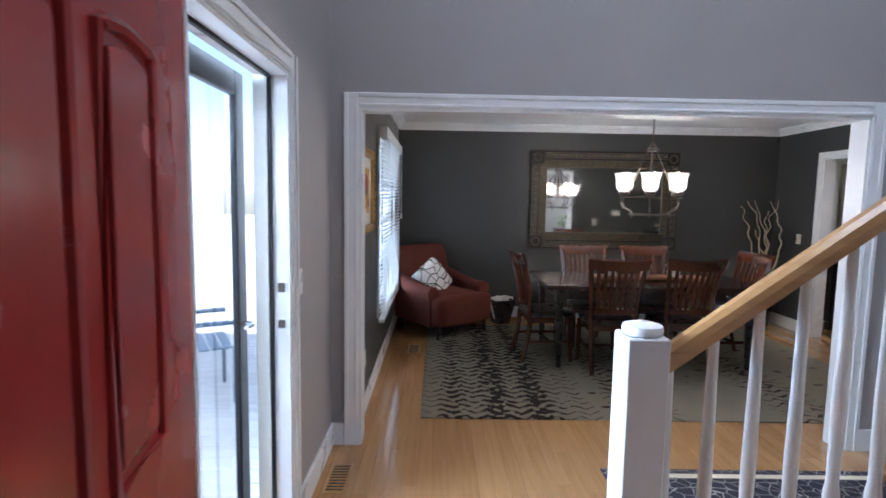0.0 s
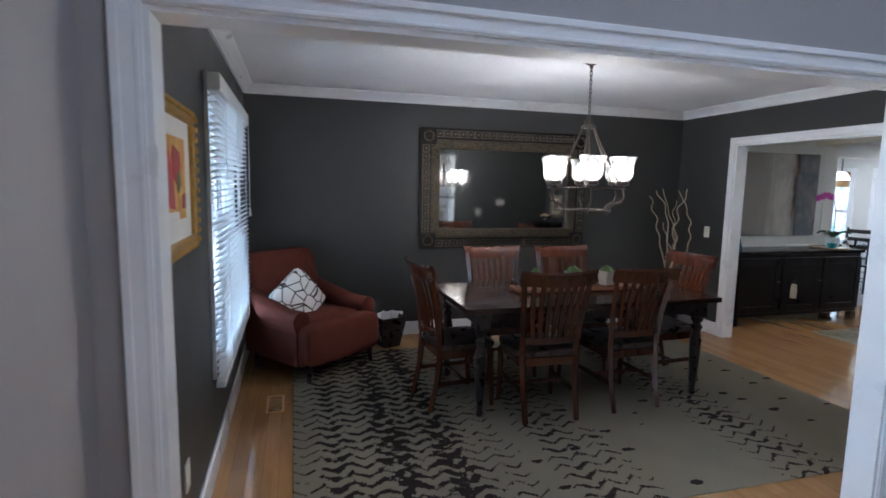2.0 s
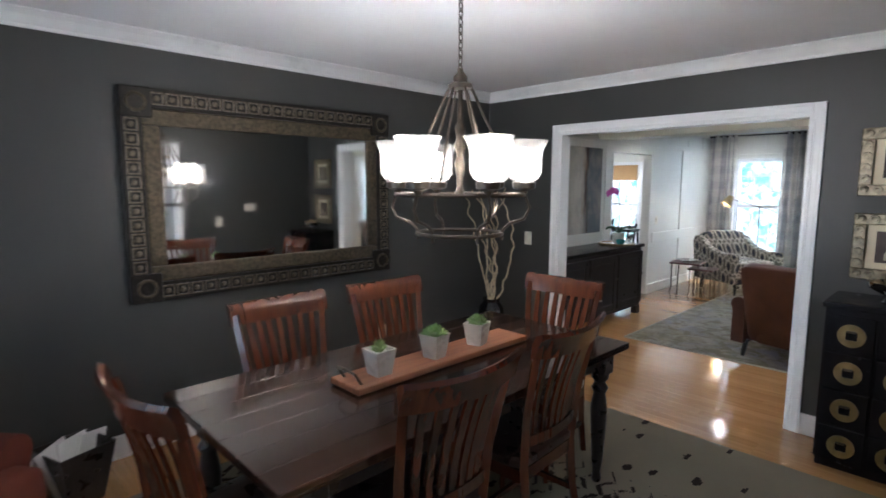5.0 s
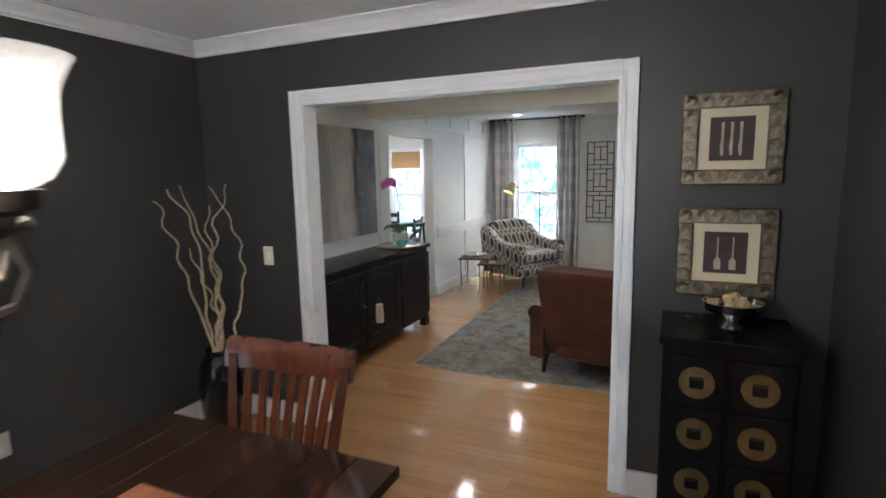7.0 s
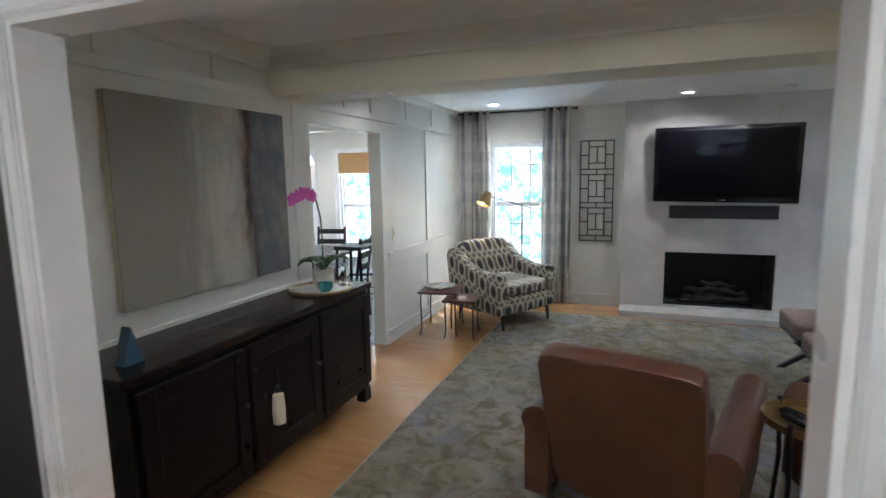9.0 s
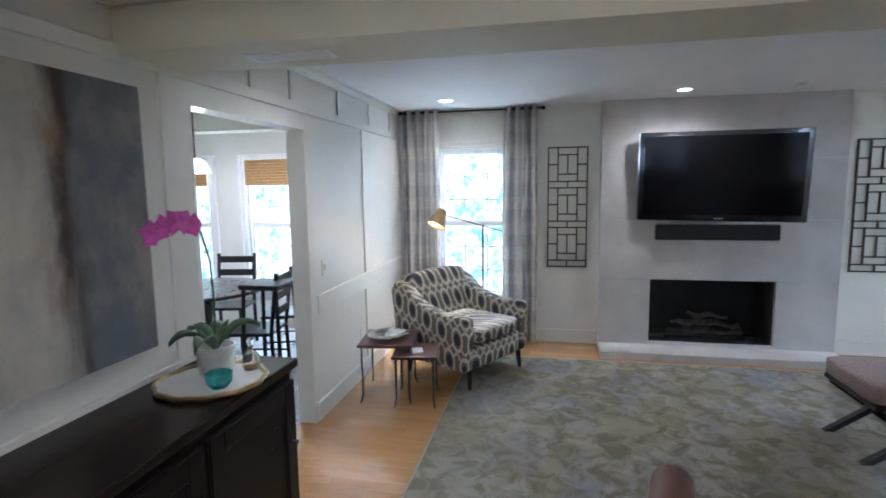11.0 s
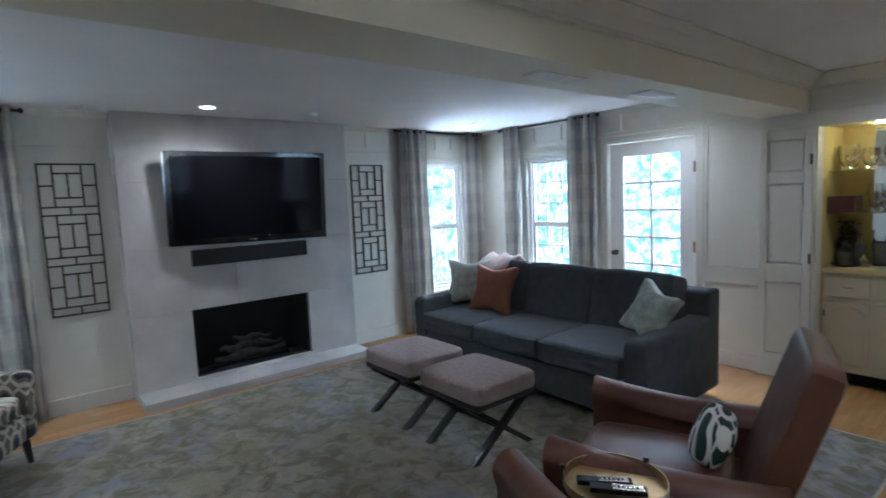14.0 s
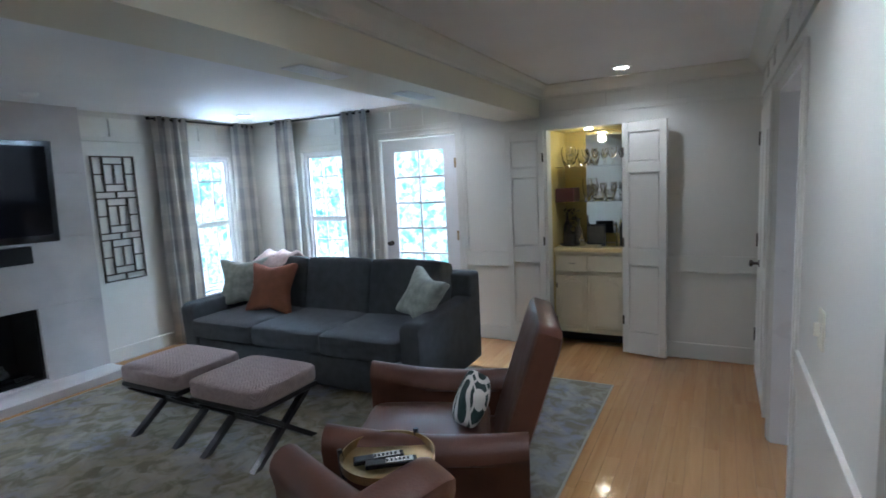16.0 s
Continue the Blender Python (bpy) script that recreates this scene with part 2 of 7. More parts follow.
def wall(name, axis, a0, a1, b0, b1, z0, z1, holes, material, label):
    """A wall along x or y with through openings. a: along it, b: its thickness."""
    cuts = sorted({a0, a1, *[h[0] for h in holes], *[h[1] for h in holes]})
    bm = bmesh.new()

    def add(u0, u1, w0, w1):
        if axis == 'x':
            box(bm, u0, u1, b0, b1, w0, w1)
        else:
            box(bm, b0, b1, u0, u1, w0, w1)
    for u0, u1 in zip(cuts, cuts[1:]):
        inside = [h for h in holes if h[0] <= u0 + 1e-6 and h[1] >= u1 - 1e-6]
        if not inside:
            add(u0, u1, z0, z1)
        else:
            h = inside[0]
            if h[2] > z0 + 1e-4:
                add(u0, u1, z0, h[2])
            if h[3] < z1 - 1e-4:
                add(u0, u1, h[3], z1)
    return tagged(part(name, bm, material), label, "wall", kind="structure")


# ---- walls ----
CEIL = 2.44
wall("wall_dining_west", 'y', 3.05, 6.55, -0.92, -0.79, 0, 2.47, [(4.25, 5.75, 0.5, 2.08)], M_DARK, "charcoal painted dining room wall with a window")
wall("wall_dining_north", 'x', -0.92, 4.18, 6.55, 6.70, 0, 2.47, [], M_DARK, "charcoal painted dining room wall behind the mirror")
wall("wall_dining_east", 'y', 3.05, 6.55, 4.07, 4.18, 0, 2.47, [(3.905, 5.735, 0, 2.05)], M_DARK, "charcoal painted wall with a wide cased opening")
wall("wall_dining_south", 'x', -0.92, 4.18, 2.985, 3.05, 0, 2.47, [(-0.752, 2.28, 0, 2.055)], M_DARK, "charcoal painted wall with a wide cased opening")
wall("wall_foyer_north", 'x', -0.92, 4.18, 2.92, 2.985, 0, 5.2, [(-0.752, 2.28, 0, 2.055)], M_GREY, "taupe painted foyer wall with a wide cased opening")
wall("wall_foyer_west", 'y', -1.6, 2.985, -1.05, -0.92, 0, 5.2, [(1.12, 2.04, 0, 2.05)], M_GREY, "taupe painted foyer wall with the front doorway")
wall("wall_foyer_south", 'x', -1.05, 4.18, -1.72, -1.6, 0, 5.2, [], M_GREY, "plain taupe painted foyer wall")
wall("wall_foyer_east", 'y', -1.6, 2.92, 4.07, 4.18, 0, 5.2, [(1.62, 2.62, 0, 2.03)], M_GREY, "taupe painted wall with an opening to the family room")
wall("wall_stair", 'x', 0.45, 4.07, 0.08, 0.20, 0, 5.2, [], M_GREY, "plain taupe wall beside the stairs")
wall("wall_living_west", 'y', 0.09, 3.86, 4.18, 4.29, 0, 2.47, [(1.62, 2.62, 0, 2.03)], M_WALL, "cream panelled family room wall with a hall opening")
wall("wall_living_west_north", 'y', 3.86, 6.52, 4.18, 4.192, 0, 2.47, [(3.905, 5.735, 0, 2.05)], M_WALL, "cream family room wall round the cased opening")
wall("wall_living_north", 'x', 4.18, 10.0, 6.52, 6.64, 0, 2.47, [(6.467, 7.62, 0, 2.05)], M_WALL, "cream board and batten wall with a kitchen doorway")
wall("wall_living_east", 'y', 0.09, 6.52, 9.86, 10.0, 0, 2.47, [(5.30, 6.10, 0.46, 2.04), (0.56, 1.20, 0.46, 2.04), (2.85, 3.96, 0.10, 0.72)], M_WALL, "cream painted wall with two windows and the fireplace")
wall("wall_living_south", 'x', 4.18, 9.86, 0.09, 0.23, 0, 2.47, [(8.29, 9.01, 0.46, 2.04), (6.96, 7.89, 0, 2.10), (5.33, 6.02, 0, 2.05)], M_WALL, "cream painted wall with a window, a glazed door and a bar closet")


def slab(name, x0, x1, y0, y1, z0, z1, material, label, category):
    return tagged(part(name, boxes((x0, x1, y0, y1, z0, z1)), material), label, category, kind="structure")


slab("ceiling_dining", -0.92, 4.18, 3.05, 6.55, 2.47, 2.56, M_CEIL, "white painted dining room ceiling", "ceiling")
slab("ceiling_living", 4.18, 10.0, 0.09, 6.74, CEIL, 2.56, M_CEIL, "white painted family room ceiling", "ceiling")
slab("ceiling_foyer", -1.05, 4.18, -1.72, 2.985, 5.2, 5.3, M_CEIL, "white painted high foyer ceiling", "ceiling")
slab("floor", -1.05, 10.0, -1.72, 6.64, -0.12, -0.010, M_BASE, "dark subfloor below the oak boards", "floor")

# ---- the beam ----
beam = thing("ceiling_beam", "cream painted boxed ceiling beam with crown moulding", "beam", kind="structure")
part("beam_body", boxes((6.075, 6.45, 0.23, 6.52, 2.165, CEIL)), M_CREAM, beam)


def crown(name, p0, p1, inward, z, size, material, parent=None, label="white crown moulding", kind="structure"):
    """A moulded cornice strip from p0 to p1; inward: the way that it projects."""
    bm = bmesh.new()
    ends = []
    for p in (p0, p1):
        ring = []
        for a, b in [(0, 0), (1.0, 0), (1.0, -0.10), (0.86, -0.18), (0.62, -0.34), (0.36, -0.66), (0.20, -0.82), (0.20, -1.0), (0, -1.0)]:
            ring.append(bm.verts.new((p[0] + inward[0] * a * size, p[1] + inward[1] * a * size, z + b * size)))
        ends.append(ring)
    n = len(ends[0])
    for i in range(n):
        bm.faces.new((ends[0][i], ends[0][(i + 1) % n], ends[1][(i + 1) % n], ends[1][i]))
    bm.faces.new(ends[0])
    bm.faces.new(list(reversed(ends[1])))
    ob = part(name, bm, material, parent)
    return ob if parent else tagged(ob, label, "moulding", kind=kind)


for p0, p1, inn in (((-0.79, 3.05), (-0.79, 6.55), (1, 0)), ((-0.79, 6.55), (4.07, 6.55), (0, -1)), ((4.07, 6.55), (4.07, 3.05), (-1, 0)), ((4.07, 3.05), (-0.79, 3.05), (0, 1))):
    crown("crown_moulding", p0, p1, inn, 2.47, 0.085, M_TRIM, label="white painted crown moulding of the dining room")
for p0, p1, inn in (((4.29, 0.23), (4.29, 3.86), (1, 0)), ((4.192, 3.86), (4.192, 6.52), (1, 0)), ((4.192, 6.52), (6.075, 6.52), (0, -1)), ((6.075, 0.23), (4.29, 0.23), (0, 1)), ((6.075, 6.52), (6.075, 0.23), (-1, 0))):
    crown("crown_moulding", p0, p1, inn, CEIL, 0.11, M_WALL, label="cream painted crown moulding of the family room")
for p0, p1, inn in (((6.45, 6.52), (9.86, 6.52), (0, -1)), ((9.86, 6.52), (9.86, 4.44), (-1, 0)), ((9.86, 2.33), (9.86, 0.23), (-1, 0)), ((9.86, 0.23), (6.45, 0.23), (0, 1))):
    crown("crown_moulding", p0, p1, inn, CEIL, 0.055, M_WALL, label="cream painted crown moulding of the family room")


def baseboard(x0, x1, y0, y1, h=0.14, material=None):
    bm = boxes((x0, x1, y0, y1, 0.0, h), bevel=0.005)
    return tagged(part("baseboard", bm, material or M_TRIM), "white painted baseboard along the wall", "baseboard", kind="structure")


for a in ((-0.79, -0.772, 3.05, 6.55), (-0.772, 4.052, 6.532, 6.55), (4.052, 4.07, 5.80, 6.532), (4.052, 4.07, 3.068, 3.84), (2.35, 4.07, 3.05, 3.068), (-0.92, -0.902, 2.13, 2.92), (-0.902, -0.842, 2.902, 2.92), (2.36, 4.07, 2.902, 2.92), (-0.92, -0.902, -1.6, 1.03)):
    baseboard(*a)
for a in ((7.62, 9.842, 6.50, 6.52), (4.212, 6.40, 6.50, 6.52), (9.842, 9.86, 4.45, 6.50), (9.842, 9.86, 0.25, 2.32), (7.96, 9.842, 0.23, 0.248), (6.10, 6.90, 0.23, 0.248), (4.31, 5.26, 0.23, 0.248), (4.29, 4.308, 2.70, 3.83), (4.192, 4.21, 5.81, 6.50)):
    baseboard(*a, material=M_WALL)

# ---- casings ----


def casing(name, axis, a0, a1, face, out, z1, w=0.085, t=0.022, material=None, label="white painted door casing", z0=0.0, sill=False):
    """Moulded trim round an opening on one wall face. out: +1 or -1, the way that the face looks."""
    bm = bmesh.new()

    def strip(u0, u1, w0, w1, k0, k1):
        f0, f1 = sorted((face + out * k0, face + out * k1))
        if axis == 'x':
            box(bm, u0, u1, f0, f1, w0, w1, 0.003)
        else:
            box(bm, f0, f1, u0, u1, w0, w1, 0.003)
    for u0, u1, back in ((a0 - w, a0, True), (a1, a1 + w, False)):
        strip(u0, u1, z0, z1 + w, 0, t * 0.6)
        if back:
            strip(u0, u0 + w * 0.30, z0, z1 + w, t * 0.6, t)
            strip(u0 + w * 0.72, u0 + w * 0.9, z0, z1 + w * 0.2, t * 0.6, t * 0.85)
        else:
            strip(u1 - w * 0.30, u1, z0, z1 + w, t * 0.6, t)
            strip(u1 - w * 0.9, u1 - w * 0.72, z0, z1 + w * 0.2, t * 0.6, t * 0.85)
    strip(a0, a1, z1, z1 + w, 0, t * 0.6)
    strip(a0, a1, z1 + w * 0.70, z1 + w, t * 0.6, t)
    strip(a0, a1, z1 + w * 0.10, z1 + w * 0.28, t * 0.6, t * 0.85)
    if sill:
        strip(a0 - w, a1 + w, z0 - 0.03, z0, 0, t * 2.2)
        strip(a0 - w, a1 + w, z0 - 0.11, z0 - 0.03, 0, t * 0.8)
    return tagged(part(name, bm, material or M_TRIM), label, "casing", kind="structure")


def lining(name, axis, a0, a1, b0, b1, z1, material=None, label="white painted opening lining", t=0.018, z0=0.0):
    bm = bmesh.new()
    for u0, u1, w0, w1 in ((a0, a0 + t, z0, z1), (a1 - t, a1, z0, z1), (a0 + t, a1 - t, z1 - t, z1)):
        if axis == 'x':
            box(bm, u0, u1, b0, b1, w0, w1)
        else:
            box(bm, b0, b1, u0, u1, w0, w1)
    return tagged(part(name, bm, material or M_TRIM), label, "lining", kind="structure")


casing("trim_dining_opening", 'x', -0.752, 2.28, 2.92, -1, 2.055)
casing("trim_dining_opening_inside", 'x', -0.752, 2.28, 3.05, 1, 2.055, w=0.034)
lining("trim_dining_lining", 'x', -0.752, 2.28, 2.915, 3.055, 2.057)
casing("trim_living_opening", 'y', 3.905, 5.735, 4.07, -1, 2.05, w=0.07)
lining("trim_living_lining", 'y', 3.905, 5.735, 4.065, 4.197, 2.052)
lining("trim_hall_lining", 'y', 1.62, 2.62, 4.065, 4.295, 2.032)
casing("trim_hall_opening", 'y', 1.62, 2.62, 4.29, 1, 2.03, w=0.06, material=M_WALL)
casing("trim_front_door", 'y', 1.12, 2.04, -0.92, 1, 2.05)
lining("trim_front_door_lining", 'y', 1.12, 2.04, -1.055, -0.915, 2.052)
lining("trim_kitchen_lining", 'x', 6.467, 7.62, 6.517, 6.645, 2.052, M_WALL)

# ---- materials of the foyer and the dining room ----
M_RED = mat("red_door_paint", (0.33, 0.026, 0.022), 0.24, var=0.03, scale=3, coat=0.2)
M_OAK = wood_mat("oak_handrail", (0.36, 0.18, 0.06), (0.55, 0.31, 0.12), 0.3, 0, 8, 0.2, 0.2)
M_TABLE = wood_mat("dark_walnut_table", (0.011, 0.0055, 0.0035), (0.040, 0.018, 0.011), 0.17, 0, 10, 0.35, 0.1)
M_TLEG = mat("black_brown_lacquer", (0.018, 0.012, 0.010), 0.3, var=0.3, scale=20, bump=0.1)
M_CHAIR = wood_mat("cherry_chair_wood", (0.030, 0.009, 0.0045), (0.098, 0.028, 0.011), 0.20, 2, 9, 0.2, 0.25)
M_SEAT = mat("dark_brown_seat", (0.030, 0.016, 0.012), 0.3, var=0.3, scale=14)
M_RUST = mat("rust_upholstery", (0.108, 0.029, 0.018), 0.85, var=0.14, scale=10, bump=0.45, bscale=320, spec=0.2)
M_MIRROR = mat("mirror_glass", (0.86, 0.88, 0.87), 0.02, 1.0, var=0.0)
M_MFRAME = mat("antique_bronze_frame", (0.020, 0.017, 0.014), 0.45, 0.6, var=0.5, scale=40, bump=0.5, bscale=80)
M_MGOLD = mat("worn_gilt", (0.082, 0.066, 0.044), 0.42, 0.7, var=0.45, scale=45, bump=0.7, bscale=110)
M_STUD = mat("rubbed_bronze_stud", (0.13, 0.108, 0.078), 0.38, 0.75, var=0.4, scale=40, bump=0.4, bscale=90)
M_GOLD = mat("gold_leaf_frame", (0.50, 0.30, 0.08), 0.36, 0.85, var=0.25, scale=25, bump=0.4, bscale=70)
M_SILVER = mat("silver_leaf_frame", (0.31, 0.265, 0.185), 0.34, 0.85, var=0.4, scale=35, bump=0.4, bscale=70)
M_MAT = mat("cream_mat_board", (0.66, 0.59, 0.43), 0.8, var=0.03)
M_PAPER = mat("white_paper", (0.80, 0.79, 0.76), 0.8, var=0.03)
M_MAROON = mat("dark_plum_print", (0.042, 0.024, 0.022), 0.5, var=0.3, scale=18)
M_CUTLERY = mat("pale_silver_print", (0.42, 0.37, 0.28), 0.5, var=0.2, scale=30)
M_LACQ = mat("black_lacquer", (0.005, 0.0045, 0.0055), 0.22, var=0.4, scale=14, spec=0.25)
M_POT = mat("white_ceramic", (0.55, 0.54, 0.50), 0.3, var=0.06, scale=12)
M_PLANT = mat("succulent_green", (0.10, 0.22, 0.05), 0.5, var=0.35, scale=30, alt=(0.22, 0.32, 0.12))
M_SOIL = mat("dark_soil", (0.03, 0.02, 0.012), 0.9, bump=0.5)
M_PLANK = wood_mat("reddish_plank", (0.20, 0.075, 0.035), (0.38, 0.17, 0.085), 0.5, 0, 8, 0.1)
M_TWIG = mat("bleached_willow", (0.52, 0.42, 0.27), 0.7, var=0.25, scale=40, bump=0.5)
M_VASE = mat("black_glazed_vase", (0.006, 0.006, 0.007), 0.12, var=0.3)
M_SLAT = mat("white_blind_slat", (0.80, 0.82, 0.82), 0.45, var=0.03)
M_STONES = mat("tan_pebble", (0.50, 0.36, 0.20), 0.6, var=0.3, scale=25)
M_BULB = mat("lit_bulb", (1.0, 0.86, 0.66), 0.5, emit=45.0, var=0.0)
M_SHADE = glass_mat("seeded_glass", (1.0, 0.98, 0.95), 0.12, 1.25)
_nt = M_SHADE.node_tree
_tr = _nt.nodes.new("ShaderNodeBsdfTranslucent")
_tr.inputs[0].default_value = (1.0, 0.97, 0.92, 1)
_mx = _nt.nodes.new("ShaderNodeMixShader")
_mx.inputs[0].default_value = 0.08
_nt.links.new(_nt.nodes["Principled BSDF"].outputs[0], _mx.inputs[1])
_nt.links.new(_tr.outputs[0], _mx.inputs[2])
_nt.links.new(_mx.outputs[0], _nt.nodes["Material Output"].inputs[0])


def rug_mat(name, base, spot, second):
    """Ikat pile: columns of dark zigzag rows that thin out towards one side, then sparse flecks."""
    m = bpy.data.materials.new(name)
    m.use_nodes = True
    nt = m.node_tree
    b = nt.nodes["Principled BSDF"]
    b.inputs["Roughness"].default_value = 0.95
    b.inputs["Specular IOR Level"].default_value = 0.1
    tc = nt.nodes.new("ShaderNodeTexCoord")
    sp = nt.nodes.new("ShaderNodeSeparateXYZ")
    nt.links.new(tc.outputs["Object"], sp.inputs[0])

    def mth(op, a, c=None, d=None):
        n = nt.nodes.new("ShaderNodeMath")
        n.operation = op
        for i, v in enumerate((a, c, d)):
            if isinstance(v, (int, float)):
                n.inputs[i].default_value = v
            elif v is not None:
                nt.links.new(v, n.inputs[i])
        return n.outputs[0]

    def noise_tex(scale, detail=3.0):
        n = nt.nodes.new("ShaderNodeTexNoise")
        n.inputs["Scale"].default_value = scale
        n.inputs["Detail"].default_value = detail
        nt.links.new(tc.outputs["Object"], n.inputs[0])
        return n.outputs[0]

    def ramp(v, a, b, c, d):
        n = nt.nodes.new("ShaderNodeMapRange")
        for k, q in enumerate((a, b, c, d)):
            n.inputs[k + 1].default_value = q
        nt.links.new(v, n.inputs[0])
        return n.outputs[0]

    def bump_at(v, centre, half):
        return ramp(mth('ABSOLUTE', mth('SUBTRACT', v, centre)), half * 0.6, half, 1.0, 0.0)

    # knots: the drawing steps in small squares
    kx, ky = mth('SNAP', sp.outputs[0], 0.016), mth('SNAP', sp.outputs[1], 0.012)
    wob = mth('MULTIPLY', mth('SUBTRACT', noise_tex(7, 3), 0.5), 0.05)
    lane = mth('PINGPONG', mth('ADD', mth('ADD', kx, 10.0), wob), 0.082)
    pair = mth('PINGPONG', mth('ADD', kx, 10.07), 0.164)
    v = mth('ADD', mth('ADD', mth('ADD', ky, 20.0), mth('MULTIPLY', lane, 0.78)), wob)
    tri = mth('ABSOLUTE', mth('SUBTRACT', mth('FRACT', mth('DIVIDE', v, 0.098)), 0.5))
    body = ramp(sp.outputs[0], -1.05, -0.62, 1.0, 0.0)
    edge = ramp(sp.outputs[0], -1.90, -1.72, 0.35, 1.0)
    strong = bump_at(sp.outputs[0], -1.20, 0.36)
    clusters = mth('MAXIMUM', bump_at(sp.outputs[0], -0.30, 0.26), bump_at(sp.outputs[0], 0.92, 0.26))
    zone = mth('MAXIMUM', mth('MULTIPLY', body, edge), mth('MULTIPLY', clusters, 0.62))
    patch = mth('MULTIPLY', ramp(noise_tex(15.0, 4), 0.42, 0.52, 0.22, 1.2), ramp(pair, 0.03, 0.13, 0.55, 1.15))
    width = mth('MULTIPLY', mth('MULTIPLY', mth('ADD', 0.25, mth('MULTIPLY', strong, 0.13)), zone), patch)
    zigzag = mth('LESS_THAN', tri, width)
    vo = nt.nodes.new("ShaderNodeTexVoronoi")
    vo.inputs["Scale"].default_value = 1.0
    cmb = nt.nodes.new("ShaderNodeCombineXYZ")
    nt.links.new(mth('MULTIPLY', kx, 3.4), cmb.inputs[0])
    nt.links.new(mth('MULTIPLY', ky, 7.5), cmb.inputs[1])
    nt.links.new(cmb.outputs[0], vo.inputs["Vector"])
    fleck = mth('LESS_THAN', vo.outputs["Distance"], mth('MULTIPLY', ramp(sp.outputs[0], -0.9, -0.5, 0.0, 1.0), 0.155))
    dark = mth('MAXIMUM', zigzag, fleck)
    n2 = noise_tex(2.5, 8)
    mixes = []
    for a_, b_, f in (((*base, 1), (*second, 1), n2), (None, (*spot, 1), dark)):
        c = nt.nodes.new("ShaderNodeMix")
        c.data_type = 'RGBA'
        if a_:
            c.inputs[6].default_value = a_
        else:
            nt.links.new(mixes[-1], c.inputs[6])
        c.inputs[7].default_value = b_
        nt.links.new(f, c.inputs[0])
        mixes.append(c.outputs[2])
    nt.links.new(mixes[-1], b.inputs["Base Color"])
    bp = nt.nodes.new("ShaderNodeBump")
    bp.inputs["Strength"].default_value = 0.5
    bp.inputs["Distance"].default_value = 0.004
    nt.links.new(noise_tex(220), bp.inputs["Height"])
    nt.links.new(bp.outputs[0], b.inputs["Normal"])
    return m


M_RUG = rug_mat("ikat_wool_rug", (0.225, 0.192, 0.130), (0.021, 0.015, 0.012), (0.160, 0.137, 0.097))


def geometric_mat(name, base, line, scale=9.0, width=0.10, turn=0.6):
    """Cloth with a net of crossing lines."""
    m = bpy.data.materials.new(name)
    m.use_nodes = True
    nt = m.node_tree
    b = nt.nodes["Principled BSDF"]
    b.inputs["Roughness"].default_value = 0.9
    b.inputs["Specular IOR Level"].default_value = 0.15
    tc = nt.nodes.new("ShaderNodeTexCoord")
    mp = nt.nodes.new("ShaderNodeMapping")
    mp.inputs["Rotation"].default_value = (0, 0, turn)
    nt.links.new(tc.outputs["Object"], mp.inputs[0])
    vo = nt.nodes.new("ShaderNodeTexVoronoi")
    vo.feature = 'DISTANCE_TO_EDGE'
    vo.inputs["Scale"].default_value = scale
    nt.links.new(mp.outputs[0], vo.inputs["Vector"])
    th = nt.nodes.new("ShaderNodeMath")
    th.operation = 'LESS_THAN'
    th.inputs[1].default_value = width
    nt.links.new(vo.outputs["Distance"], th.inputs[0])
    c = nt.nodes.new("ShaderNodeMix")
    c.data_type = 'RGBA'
    c.inputs[6].default_value = (*base, 1)
    c.inputs[7].default_value = (*line, 1)
    nt.links.new(th.outputs[0], c.inputs[0])
    nt.links.new(c.outputs[2], b.inputs["Base Color"])
    return m


M_PILLOW = geometric_mat("white_lattice_cloth", (0.74, 0.72, 0.68), (0.07, 0.055, 0.05), 10.0, 0.045)

# ---- foyer ----
door = thing("front_door", "red painted panelled front door, swung wide open", "door", (-0.885, 0.955, 0.012), 12)


def panel_outline(u0, u1, z0, z1, arch=0.0, n=9):
    pts = [(u0, z0), (u1, z0), (u1, z1 - arch)]
    if arch:
        for i in range(1, n):
            k = i / n
            pts.append((u1 + (u0 - u1) * k, z1 - arch + arch * math.sin(math.pi * k) ** 0.8))
    pts.append((u0, z1 - arch))
    return pts


part("leaf", boxes((0, 0.042, -0.90, 0, 0, 2.03), bevel=0.003), M_RED, door)
for u0, u1 in ((-0.48, -0.255), (-0.80, -0.575)):
    for z0, z1, arch in ((1.08, 1.77, 0.015), (0.22, 0.90, 0.0)):
        bm = tube([(0.043, u, w) for u, w in panel_outline(u0, u1, z0, z1, arch)], 0.013, 8, closed=True)
        part("panel_moulding", bm, M_RED, door)
        bm = prism(panel_outline(u0 + 0.028, u1 - 0.028, z0 + 0.028, z1 - 0.028, arch), 0.042, 0.050, 'x', bevel=0.006)
        part("raised_panel", bm, M_RED, door)
part("door_knob", lathe([(0.03, 0), (0.03, 0.006), (0.012, 0.012), (0.012, 0.03), (0.028, 0.045), (0.026, 0.06), (0.0, 0.065)], 16), M_BRASS, door).matrix_basis = pose(0.042, -0.84, 0.96, 0, 90, 0)
for z in (0.25, 1.05, 1.8):
    part("hinge", tube([(-0.004, 0.004, z - 0.05), (-0.004, 0.004, z + 0.05)], 0.007), M_BRASS, door)

